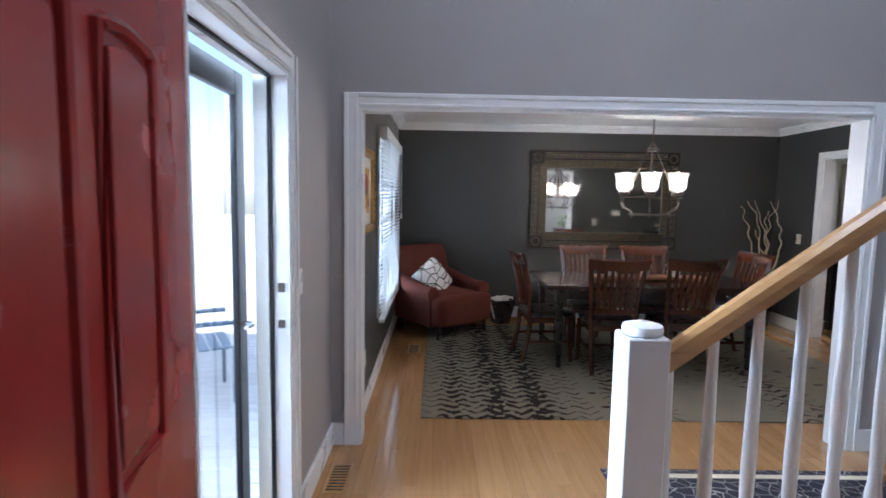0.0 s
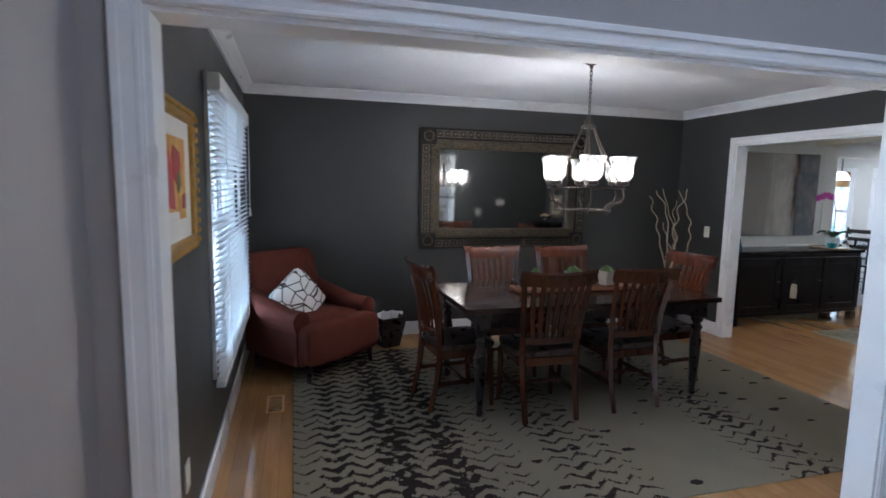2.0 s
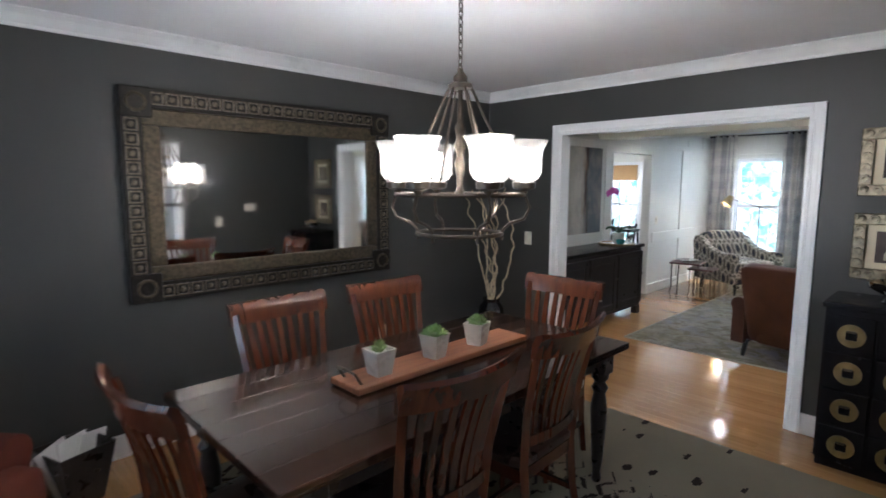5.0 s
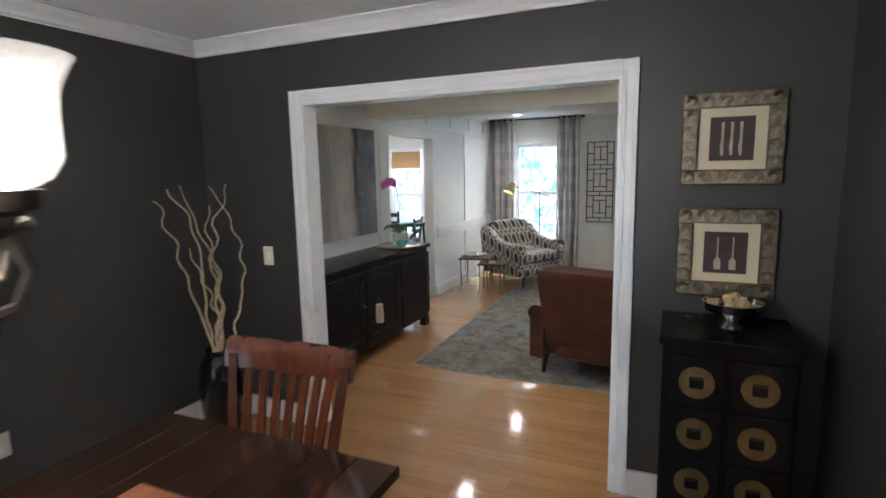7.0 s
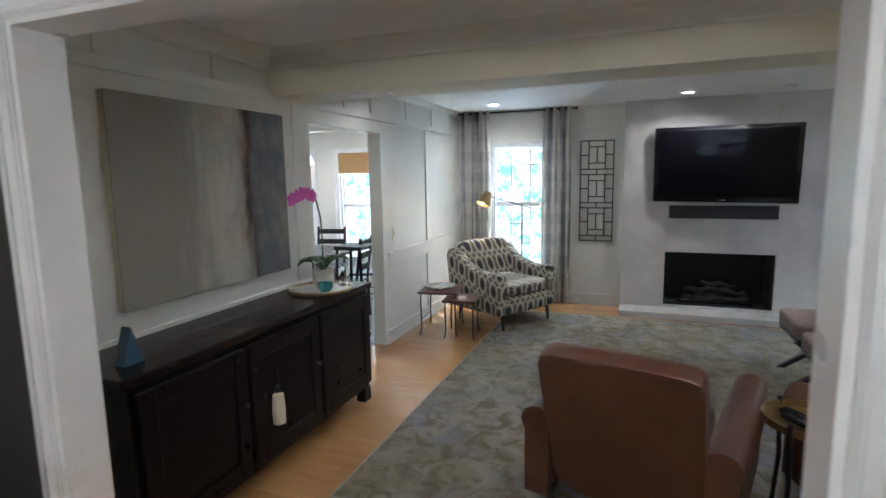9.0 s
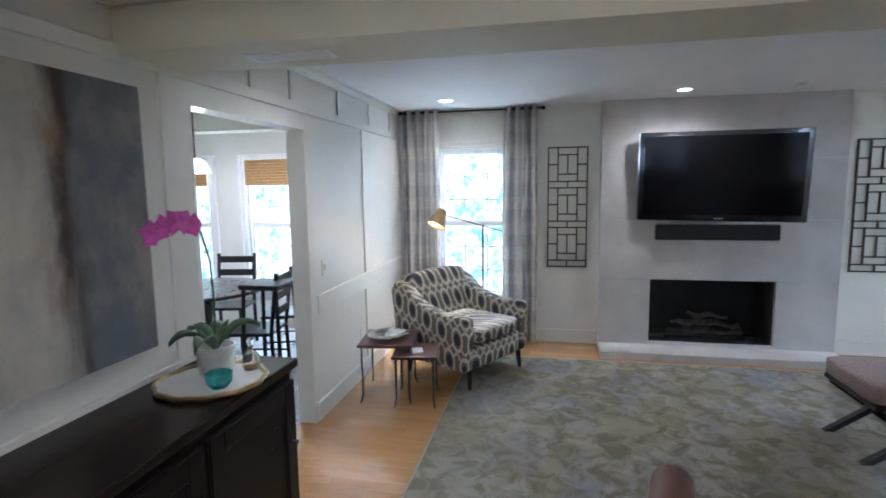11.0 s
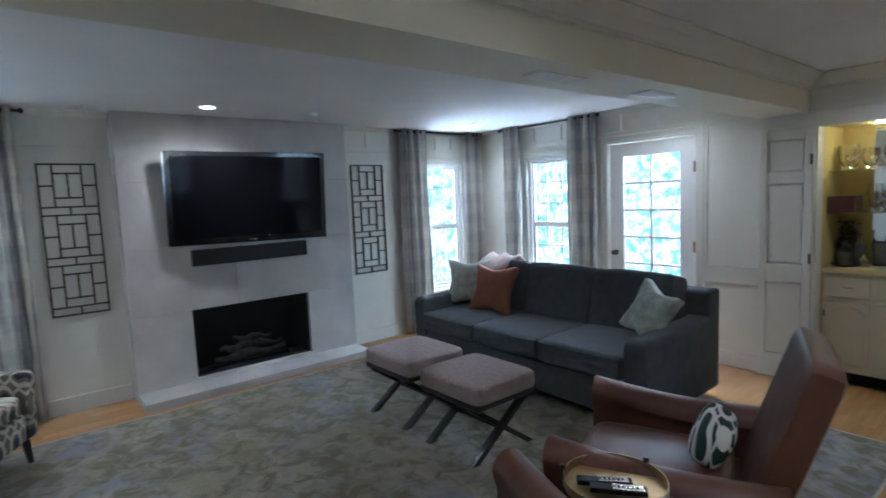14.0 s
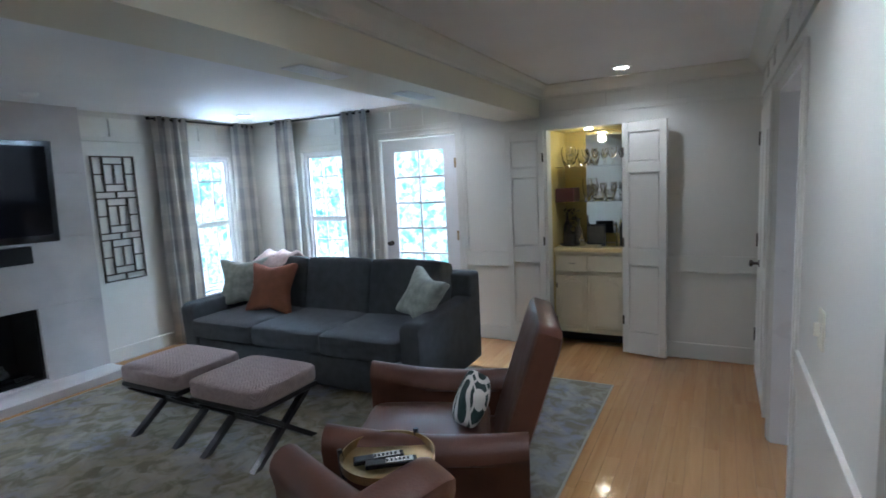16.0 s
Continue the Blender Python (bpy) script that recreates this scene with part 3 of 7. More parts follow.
storm = thing("storm_door", "black framed glass storm door in the front doorway", "door", (-1.10, 1.14, 0.012))
part("storm_frame", boxes((-0.03, 0.0, 0, 0.09, 0, 2.02), (-0.03, 0.0, 0.79, 0.88, 0, 2.02), (-0.03, 0.0, 0.09, 0.79, 0, 0.16), (-0.03, 0.0, 0.09, 0.79, 1.92, 2.02), bevel=0.004), M_BLACK, storm)
g = part("storm_pane", boxes((-0.018, -0.014, 0.088, 0.792, 0.158, 1.922)), M_GLASS, storm)
g.visible_shadow = False
part("lever_handle", tube([(0.0, 0.83, 0.98), (0.04, 0.83, 0.98), (0.05, 0.80, 0.98), (0.05, 0.73, 0.985)], 0.009), M_CHROME, storm, "chrome lever handle")
for z, h in ((0.98, 0.035), (1.14, 0.04)):
    tagged(part("strike_plate", boxes((-0.965, -0.937, 2.014, 2.020, z - h / 2, z + h / 2)), M_IRON), "small dark metal strike plate on the door jamb", "strike plate")
tagged(part("doorbell_switch", boxes((-0.918, -0.908, 2.14, 2.212, 1.078, 1.198), bevel=0.003), M_TRIM), "white light switch plate on taupe wall", "switch plate")

tagged(part("trim_weatherstrip", boxes((-0.998, -0.984, 2.008, 2.0215, 0.01, 2.03), (-0.998, -0.984, 1.139, 1.152, 0.01, 2.03), (-0.998, -0.984, 1.152, 2.008, 2.020, 2.033)), M_BLACK), "black rubber weatherstrip round the front door jamb", "weatherstrip", kind="structure")
tagged(part("trim_door_stop", boxes((-1.056, -1.0, 2.004, 2.0215, 0.01, 2.03), (-1.056, -1.0, 1.139, 1.156, 0.01, 2.03)), M_WALL), "cream painted stop of the front door jamb", "door stop", kind="structure")

# porch outside the front door
slab("porch_ground", -40, -1.05, -25, 45, -0.35, -0.20, mat("concrete_walk", (0.55, 0.55, 0.52), 0.9, var=0.15, scale=2, bump=0.3), "pale concrete walk outside the house", "ground")
M_DECK = wood_mat("grey_deck_board", (0.40, 0.38, 0.36), (0.58, 0.56, 0.53), 0.6, 0, 7, 0.3)
deck = thing("porch_deck", "weathered grey porch deck of wooden boards", "deck", (-1.06, 0, -0.04), kind="structure")
me = None
for i in range(60):
    if me is None:
        b0 = part("deck_board", boxes((-4.2, 0, 0, 0.13, -0.03, 0), bevel=0.004), M_DECK, deck)
        me = b0.data
    else:
        b0 = new("deck_board", me)
        b0.parent = deck
    b0.location = (0, -0.5 + i * 0.138, 0)
tagged(part("porch_joist_base", boxes((-5.26, -1.06, -0.5, 7.8, -0.20, -0.072)), M_TLEG), "dark frame under the porch deck", "deck frame", kind="structure")
M_SIDING = mat("white_siding", (0.78, 0.79, 0.78), 0.6, var=0.04)
neighbour = thing("house_wing", "white clapboard house wing across the porch", "house", (-8.5, 0, -0.2), kind="structure")
for i in range(22):
    bm = prism([(0, 0), (0.03, 0), (0.012, 0.15), (0, 0.15)], -2.0, 20.0, 'y')
    o = part("siding_board", bm, M_SIDING, neighbour)
    o.location = (0, 0, i * 0.148)
pc = thing("porch_chair", "blue metal slatted porch chair on the deck", "chair", (-2.15, 3.75, -0.04), -60)
M_BLUEM = mat("blue_grey_metal", (0.09, 0.14, 0.20), 0.4, 0.3)
for x in (-0.25, 0.25):
    for y in (-0.25, 0.25):
        part("leg", tube([(x, y, 0), (x, y, 0.42 if y > 0 else 0.95)], 0.015), M_BLUEM, pc)
    part("armrest", tube([(x, -0.25, 0.62), (x, 0.27, 0.62)], 0.018), M_BLUEM, pc)
for k in range(6):
    part("seat_slat", boxes((-0.25, 0.25, -0.24 + k * 0.085, -0.17 + k * 0.085, 0.42, 0.435), bevel=0.003), M_BLUEM, pc)
    part("back_slat", boxes((-0.25, 0.25, -0.27, -0.255, 0.52 + k * 0.075, 0.57 + k * 0.075), bevel=0.003), M_BLUEM, pc)

# staircase
stairs = thing("staircase", "white staircase with oak treads and oak handrail", "staircase", (0.30, 0.20, 0), kind="structure")
M_TREAD = wood_mat("oak_tread", (0.40, 0.21, 0.08), (0.60, 0.36, 0.15), 0.28, 1, 9, 0.2, 0.2)
for i in range(13):
    part("riser", boxes((0.025 + i * 0.255, 0.045 + i * 0.255, 0, 1.04, i * 0.185, (i + 1) * 0.185 - 0.028)), M_TRIM, stairs)
    part("tread", boxes((0 + i * 0.255, 0.30 + i * 0.255, 0, 1.09, (i + 1) * 0.185 - 0.028, (i + 1) * 0.185), bevel=0.008, seg=2), M_TREAD, stairs)
outline = [(0.045, 0)]
for i in range(13):
    outline += [(0.045 + i * 0.255, (i + 1) * 0.185 - 0.03), (0.045 + (i + 1) * 0.255, (i + 1) * 0.185 - 0.03)]
outline += [(0.045 + 13 * 0.255, 0)]
part("stringer", prism(outline, 1.00, 1.035, 'y'), M_TRIM, stairs)
part("newel_post", boxes((-0.045, 0.075, 0.99, 1.11, 0, 1.155), bevel=0.004), M_TRIM, stairs)
part("newel_cap", lathe([(0.050, 1.155), (0.056, 1.160), (0.058, 1.172), (0.055, 1.184), (0.035, 1.190), (0.0, 1.191)], 28, (0.015, 1.05)), M_TRIM, stairs, smooth=True)
rise = 0.185 / 0.255
for i in range(25):
    x = 0.098 + i * 0.1275
    zt = (int((x) / 0.255) + 1) * 0.185
    part("baluster", lathe([(0.023, zt), (0.023, zt + 0.12), (0.017, zt + 0.16), (0.021, zt + 0.4), (0.014, 1.05 + (x - 0.075) * rise)], 10, (x, 1.05)), M_TRIM, stairs, smooth=True)
prof = [(-0.030, -0.028), (0.030, -0.028), (0.033, 0.0), (0.028, 0.020), (0.012, 0.032), (-0.012, 0.032), (-0.028, 0.020), (-0.033, 0.0)]
bm = bmesh.new()
ends = []
for x in (0.075, 3.4):
    z = 1.075 + (x - 0.075) * rise
    ends.append([bm.verts.new((x, 1.05 + u, z + w * 1.25)) for u, w in prof])
for i in range(8):
    bm.faces.new((ends[0][i], ends[0][(i + 1) % 8], ends[1][(i + 1) % 8], ends[1][i]))
bm.faces.new(ends[0])
bm.faces.new(ends[1])
part("handrail", bm, M_OAK, stairs, "honey oak handrail")

M_MATRUG = geometric_mat("black_and_cream_mat", (0.035, 0.032, 0.045), (0.34, 0.31, 0.27), 16, 0.03)
door_mat = thing("hall_rug", "dark blue hall runner with cream border on oak floor", "rug", (1.75, 2.28, 0.002))
part("rug_body", boxes((-1.08, 1.3, -0.38, 0.36, 0, 0.010), bevel=0.004), M_MATRUG, door_mat)
part("rug_border", boxes((-1.05, 1.27, 0.26, 0.30, 0.010, 0.013), (-1.05, 1.27, -0.32, -0.28, 0.010, 0.013)), M_MAT, door_mat, "cream border stripe")


def floor_vent(x, y, turn=0):
    v = thing("floor_vent", "flush brown slotted floor vent in oak boards", "vent", (x, y, 0.001), turn, group="floor vents")
    part("frame", boxes((-0.06, 0.06, -0.15, 0.15, 0, 0.004), bevel=0.001), M_OAK, v)
    for k in range(9):
        part("slot", boxes((-0.045, 0.045, -0.13 + k * 0.03, -0.118 + k * 0.03, 0.003, 0.006)), M_TLEG, v)


floor_vent(-0.80, 2.52)
floor_vent(-0.50, 5.0)

# console with flowers in the hall, seen in the mirror
con = thing("console_table", "dark wooden console table beside the stairs", "table", (2.6, 1.50, 0))
part("tabletop", boxes((-0.45, 0.45, -0.16, 0.16, 0.74, 0.77), bevel=0.004), M_TLEG, con)
for x in (-0.41, 0.41):
    for y in (-0.12, 0.12):
        part("leg", boxes((x - 0.02, x + 0.02, y - 0.02, y + 0.02, 0, 0.74)), M_TLEG, con)
vs = thing("flower_vase", "clear glass vase with white flowers and green leaves", "vase", (2.5, 1.5, 0.77))
part("glass", lathe([(0.04, 0), (0.045, 0.02), (0.05, 0.2), (0.055, 0.21), (0.045, 0.2), (0.04, 0.01)], 16), M_POT, vs)
random.seed(4)
bm = bmesh.new()
for k in range(60):
    a, r, z = random.uniform(0, 6.28), random.uniform(0.02, 0.16), random.uniform(0.2, 0.42)
    p = Vector((r * math.cos(a), r * math.sin(a), z))
    u = Vector((random.uniform(-1, 1), random.uniform(-1, 1), random.uniform(-0.5, 1))).normalized() * 0.05
    w = u.cross(Vector((0, 0, 1))).normalized() * 0.018
    bm.faces.new([bm.verts.new(q) for q in (p - u, p + w, p + u, p - w)])
part("leaves", bm, M_PLANT, vs)
bm = bmesh.new()
for k in range(14):
    a, r = random.uniform(0, 6.28), random.uniform(0.02, 0.14)
    bmesh.ops.create_icosphere(bm, subdivisions=1, radius=0.025, matrix=Matrix.Translation((r * math.cos(a), r * math.sin(a), random.uniform(0.32, 0.46))))
part("blossoms", bm, M_PAPER, vs, smooth=True)

# ---- dining room ----
rug = thing("dining_rug", "taupe and dark brown ikat patterned wool rug under the table", "rug", (1.56, 4.68, 0.001))
part("rug_body", boxes((-1.94, 1.94, -1.37, 1.37, 0, 0.011), bevel=0.004), M_RUG, rug)

table = thing("dining_table", "dark walnut dining table with turned black legs", "table", (1.715, 4.86, 0.012))
for k in range(7):
    y0 = -0.49 + k * 0.14
    part("top_board", boxes((-1.005, 1.005, y0 + 0.001, y0 + 0.139, 0.730, 0.766), bevel=0.003), M_TABLE, table)
part("apron", boxes((-0.90, 0.90, -0.40, -0.375, 0.63, 0.729), (-0.90, 0.90, 0.375, 0.40, 0.63, 0.729), (-0.90, -0.875, -0.375, 0.375, 0.63, 0.729), (0.875, 0.90, -0.375, 0.375, 0.63, 0.729)), M_TLEG, table)
LEG = [(0.022, 0), (0.026, 0.02), (0.020, 0.06), (0.030, 0.12), (0.040, 0.32), (0.043, 0.42), (0.030, 0.50), (0.044, 0.53), (0.026, 0.56), (0.044, 0.585), (0.044, 0.60), (0.048, 0.61)]
for x in (-0.87, 0.87):
    for y in (-0.40, 0.40):
        bm = lathe(LEG, 18, (x, y))
        box(bm, x - 0.048, x + 0.048, y - 0.048, y + 0.048, 0.61, 0.729, 0.004)
        part("leg", bm, M_TLEG, table, smooth=True)


def dining_chair():
    """A chair that faces +y, on the ground at its seat's middle."""
    c = thing("dining_chair", "cherry wood dining chair with a slatted curved back", "chair", group="dining chairs round the table")
    bm = cushion(0.46, 0.43, 0.05, 0.15, 6, pose(0, 0.02, 0.455), wrinkle=0.0)
    part("seat", bm, M_SEAT, c, "dark brown seat", smooth=True)
    part("seat_frame", boxes((-0.21, 0.21, 0.185, 0.21, 0.375, 0.43), (-0.20, 0.20, -0.19, -0.165, 0.375, 0.43), (-0.215, -0.19, -0.18, 0.19, 0.375, 0.43), (0.19, 0.215, -0.18, 0.19, 0.375, 0.43)), M_CHAIR, c)
    for s in (-1, 1):
        part("front_leg", tube([(s * 0.205, 0.20, 0.40), (s * 0.205, 0.205, 0.2), (s * 0.21, 0.215, 0)], [0.023, 0.021, 0.017], 4), M_CHAIR, c)
        part("back_leg", tube([(s * 0.185, -0.25, 0), (s * 0.188, -0.20, 0.22), (s * 0.19, -0.18, 0.44), (s * 0.205, -0.20, 0.68), (s * 0.235, -0.265, 0.985)], [0.020, 0.023, 0.025, 0.023, 0.019], 4), M_CHAIR, c)
    part("stretcher", boxes((-0.20, -0.18, -0.20, 0.20, 0.18, 0.205), (0.18, 0.20, -0.20, 0.20, 0.18, 0.205), (-0.18, 0.18, 0.0, 0.02, 0.182, 0.203)), M_CHAIR, c)
    # crest rail: bowed back and rolled over
    bm = bmesh.new()
    rows = []
    for i in range(13):
        k = i / 12 * 2 - 1
        x = k * 0.262
        bow = -0.045 * (1 - k * k)
        lift = 0.012 * k * k
        rows.append([bm.verts.new((x, -0.262 + bow + dy, z + lift)) for dy, z in ((0.012, 0.925), (0.004, 0.985), (-0.012, 1.018), (-0.034, 1.028), (-0.042, 1.012), (-0.022, 0.975), (-0.010, 0.925))])
    for a, b in zip(rows, rows[1:]):
        for j in range(7):
            bm.faces.new((a[j], a[(j + 1) % 7], b[(j + 1) % 7], b[j]))
    bm.faces.new(rows[0])
    bm.faces.new(list(reversed(rows[-1])))
    part("crest_rail", bm, M_CHAIR, c, smooth=True)
    bm = bmesh.new()
    rows = []
    for i in range(9):
        k = i / 8 * 2 - 1
        rows.append([bm.verts.new((k * 0.195, -0.185 - 0.03 * (1 - k * k) + dy, z)) for dy, z in ((0.01, 0.53), (0.01, 0.575), (-0.012, 0.575), (-0.012, 0.53))])
    for a, b in zip(rows, rows[1:]):
        for j in range(4):
            bm.faces.new((a[j], a[(j + 1) % 4], b[(j + 1) % 4], b[j]))
    bm.faces.new(rows[0])
    bm.faces.new(list(reversed(rows[-1])))
    part("lower_rail", bm, M_CHAIR, c)
    for i in range(7):
        k = (i - 3) / 3.6
        x0, x1 = k * 0.165, k * 0.205
        b0, b1 = -0.03 * (1 - k * k), -0.045 * (1 - k * k)
        bm = bmesh.new()
        rows = []
        for q in range(5):
            f = q / 4
            x = x0 + (x1 - x0) * f
            y = -0.186 + b0 + (b1 - b0) * f - 0.075 * f ** 1.6
            z = 0.57 + 0.365 * f
            w = 0.013 + 0.003 * math.sin(math.pi * f)
            rows.append([bm.verts.new(p) for p in ((x - w, y + 0.006, z), (x + w, y + 0.006, z), (x + w, y - 0.006, z), (x - w, y - 0.006, z))])
        for a, b in zip(rows, rows[1:]):
            for j in range(4):
                bm.faces.new((a[j], a[(j + 1) % 4], b[(j + 1) % 4], b[j]))
        bm.faces.new(rows[0])
        bm.faces.new(list(reversed(rows[-1])))
        part("back_slat", bm, M_CHAIR, c)
    return c


dc = dining_chair()
dc.matrix_basis = pose(1.29, 4.50, 0.012, 0, 0, -2)
for x, y, a in ((1.955, 4.54, 3), (1.33, 5.27, 181), (1.99, 5.27, 178), (0.76, 4.80, -84), (2.57, 4.86, 93)):
    copy_thing(dc, pose(x, y, 0.012, 0, 0, a))

plank = thing("plank_centrepiece", "long reddish wooden plank tray with an iron handle on the table", "tray", (1.79, 4.86, 0.778))
part("board", boxes((-0.545, 0.545, -0.10, 0.10, 0.006, 0.034), bevel=0.004), M_PLANK, plank)
part("handle", tube([(-0.50, -0.06, 0.03), (-0.535, -0.06, 0.085), (-0.545, 0.0, 0.095), (-0.535, 0.06, 0.085), (-0.50, 0.06, 0.03)], 0.006, 6), M_IRON, plank)
for i, (x, r) in enumerate(((1.415, 0.035), (1.736, 0.06), (2.03, 0.05))):
    pot = thing("succulent_pot", "small white square ceramic pot with a green succulent", "potted plant", (x, 4.845, 0.812), 8 * i, group="succulents on the plank")
    part("pot", lathe([(0.050, 0), (0.053, 0.004), (0.072, 0.105), (0.076, 0.112), (0.066, 0.112), (0.060, 0.095)], square=True), M_POT, pot)
    part("soil", boxes((-0.043, 0.043, -0.043, 0.043, 0.085, 0.094)), M_SOIL, pot)
    bm = bmesh.new()
    random.seed(i + 1)
    for k in range(46 if i else 18):
        a = k * 2.399
        f = (k + 1) / (46 if i else 18)
        tip = Vector((math.cos(a) * r * f ** 0.5 * 1.25, math.sin(a) * r * f ** 0.5 * 1.25, 0.105 + 0.05 * (1 - f) + random.uniform(0, 0.012)))
        root = Vector((math.cos(a) * 0.008, math.sin(a) * 0.008, 0.09))
        side = Vector((-math.sin(a), math.cos(a), 0)) * 0.012
        mid = root.lerp(tip, 0.65) + Vector((0, 0, 0.008))
        v = [bm.verts.new(q) for q in (root, mid - side, tip, mid + side, mid + Vector((0, 0, 0.007)))]
        for q in ((0, 1, 4), (1, 2, 4), (2, 3, 4), (3, 0, 4), (0, 3, 2, 1)):
            bm.faces.new([v[j] for j in q])
    part("leaves", bm, M_PLANT, pot)

# chandelier
CX, CY = 1.675, 4.63
ch = thing("chandelier", "bronze ring chandelier with six lit glass shades", "chandelier", (CX, CY, 0))
part("canopy", lathe([(0.0, 2.47), (0.065, 2.468), (0.062, 2.452), (0.035, 2.437), (0.012, 2.425), (0.012, 2.41)][::-1], 24), M_IRON, ch, smooth=True)
for k in range(12):
    z = 2.415 - k * 0.030
    pts = []
    for q in range(10):
        a = 2 * math.pi * q / 10
        u, w = 0.009 * math.cos(a), 0.021 * math.sin(a)
        pts.append((u, 0, z + w - 0.01) if k % 2 else (0, u, z + w - 0.01))
    part("chain_link", tube(pts, 0.0028, 5, closed=True), M_IRON, ch)
part("hub", lathe([(0.010, 1.99), (0.05, 1.995), (0.052, 2.012), (0.030, 2.022), (0.028, 2.045), (0.014, 2.06), (0.010, 2.075)], 20), M_IRON, ch, smooth=True)
part("centre_column", lathe([(0.014, 1.56), (0.02, 1.58), (0.012, 1.60), (0.014, 1.66), (0.022, 1.70), (0.012, 1.73), (0.024, 1.77), (0.013, 1.80), (0.022, 1.84), (0.011, 1.87), (0.010, 1.99)], 14), M_IRON, ch, smooth=True)


def ring(r, z, thick, n=40):
    return tube([(r * math.cos(2 * math.pi * k / n), r * math.sin(2 * math.pi * k / n), z) for k in range(n)], thick, 6, closed=True)


part("upper_ring", ring(0.262, 1.572, 0.009), M_IRON, ch, smooth=True)
part("lower_ring", ring(0.175, 1.412, 0.009), M_IRON, ch, smooth=True)
part("spokes", boxes((-0.255, 0.255, -0.006, 0.006, 1.563, 1.575), (-0.006, 0.006, -0.255, 0.255, 1.563, 1.575)), M_IRON, ch)
for k in range(6):
    a = radians(60 * k + 7.5)
    ca, sa = math.cos(a), math.sin(a)
    P = lambda r, z: (r * ca, r * sa, z)
    part("arm", tube([P(0.262, 1.585), P(0.285, 1.52), P(0.265, 1.475), P(0.205, 1.455), P(0.18, 1.43), P(0.175, 1.40), P(0.175, 1.385)], 0.007, 6), M_IRON, ch, smooth=True)
    part("stay", tube([P(0.045, 2.0), P(0.10, 1.88), P(0.20, 1.68), P(0.258, 1.575)], 0.006, 6), M_IRON, ch)
    part("cup", lathe([(0.012, 1.575), (0.018, 1.59), (0.044, 1.598), (0.048, 1.622), (0.030, 1.626)], 16, P(0.262, 0)[:2]), M_IRON, ch, smooth=True)
    s = part("shade", lathe([(0.030, 1.622), (0.055, 1.635), (0.070, 1.66), (0.070, 1.72), (0.074, 1.75), (0.091, 1.784), (0.094, 1.788), (0.088, 1.784), (0.070, 1.75), (0.066, 1.72), (0.063, 1.66), (0.052, 1.639), (0.030, 1.627)], 24, P(0.262, 0)[:2]), M_SHADE, ch, "clear seeded glass bell shade", smooth=True)
    s.visible_shadow = False
    bl = part("bulb", lathe([(0.012, 1.63), (0.014, 1.66), (0.030, 1.70), (0.030, 1.73), (0.016, 1.755), (0.0, 1.76)], 14, P(0.262, 0)[:2]), M_BULB, s, smooth=True)
    bl.visible_shadow = False
    lamp("chandelier_lamp", 'POINT', (CX + 0.262 * ca, CY + 0.262 * sa, 1.71), (CX, CY, 0), 1.02, (1.0, 0.93, 0.86), 0.03)

# wall mirror
mir = thing("wall_mirror", "large wall mirror in a studded antique bronze frame", "mirror", (1.835, 6.55, 1.535))
W, H = 0.945, 0.62
part("glass", boxes((-W + 0.20, W - 0.20, -0.035, -0.030, -H + 0.20, H - 0.20)), M_MIRROR, mir)
part("backing", boxes((-W + 0.01, W - 0.01, -0.030, 0.0, -H + 0.01, H - 0.01)), M_TLEG, mir)
for x0, x1, z0, z1 in ((-W, W, H - 0.115, H), (-W, W, -H, -H + 0.115), (-W, -W + 0.115, -H + 0.115, H - 0.115), (W - 0.115, W, -H + 0.115, H - 0.115)):
    part("outer_band", boxes((x0, x1, -0.055, -0.0305, z0, z1), bevel=0.004), M_MFRAME, mir)
for x0, x1, z0, z1 in ((-W + 0.115, W - 0.115, H - 0.21, H - 0.115), (-W + 0.115, W - 0.115, -H + 0.115, -H + 0.21), (-W + 0.115, -W + 0.21, -H + 0.21, H - 0.21), (W - 0.21, W - 0.115, -H + 0.21, H - 0.21)):
    part("inner_band", boxes((x0, x1, -0.050, -0.0305, z0, z1), bevel=0.010, seg=2), M_MGOLD, mir, "worn gilt embossed band")
for x in (-W, W - 0.17):
    for z in (-H, H - 0.17):
        part("corner_block", boxes((x, x + 0.17, -0.068, -0.031, z, z + 0.17), bevel=0.006), M_MFRAME, mir)
        part("corner_rosette", tube([(x + 0.085 + 0.05 * math.cos(a * 0.6283), -0.070, z + 0.085 + 0.05 * math.sin(a * 0.6283)) for a in range(10)], 0.010, 6, closed=True), M_MGOLD, mir, smooth=True)
stud = None


def add_stud(x, z):
    global stud
    if stud is None:
        bm = bmesh.new()
        box(bm, -0.036, 0.036, -0.010, 0, -0.036, -0.028)
        box(bm, -0.036, 0.036, -0.010, 0, 0.028, 0.036)
        box(bm, -0.036, -0.028, -0.010, 0, -0.028, 0.028)
        box(bm, 0.028, 0.036, -0.010, 0, -0.028, 0.028)
        bmesh.ops.create_icosphere(bm, subdivisions=1, radius=0.019, matrix=Matrix.Diagonal((1, 0.6, 1, 1)))
        o = part("frame_stud", bm, M_STUD, mir)
        stud = o.data
    else:
        o = new("frame_stud", stud)
        o.parent = mir
    o.location = (x, -0.055, z)


for k in range(19):
    x = -W + 0.20 + k * (2 * W - 0.40) / 18
    add_stud(x, H - 0.057)
    add_stud(x, -H + 0.057)
for k in range(11):
    z = -H + 0.21 + k * (2 * H - 0.42) / 10
    add_stud(-W + 0.057, z)
    add_stud(W - 0.057, z)

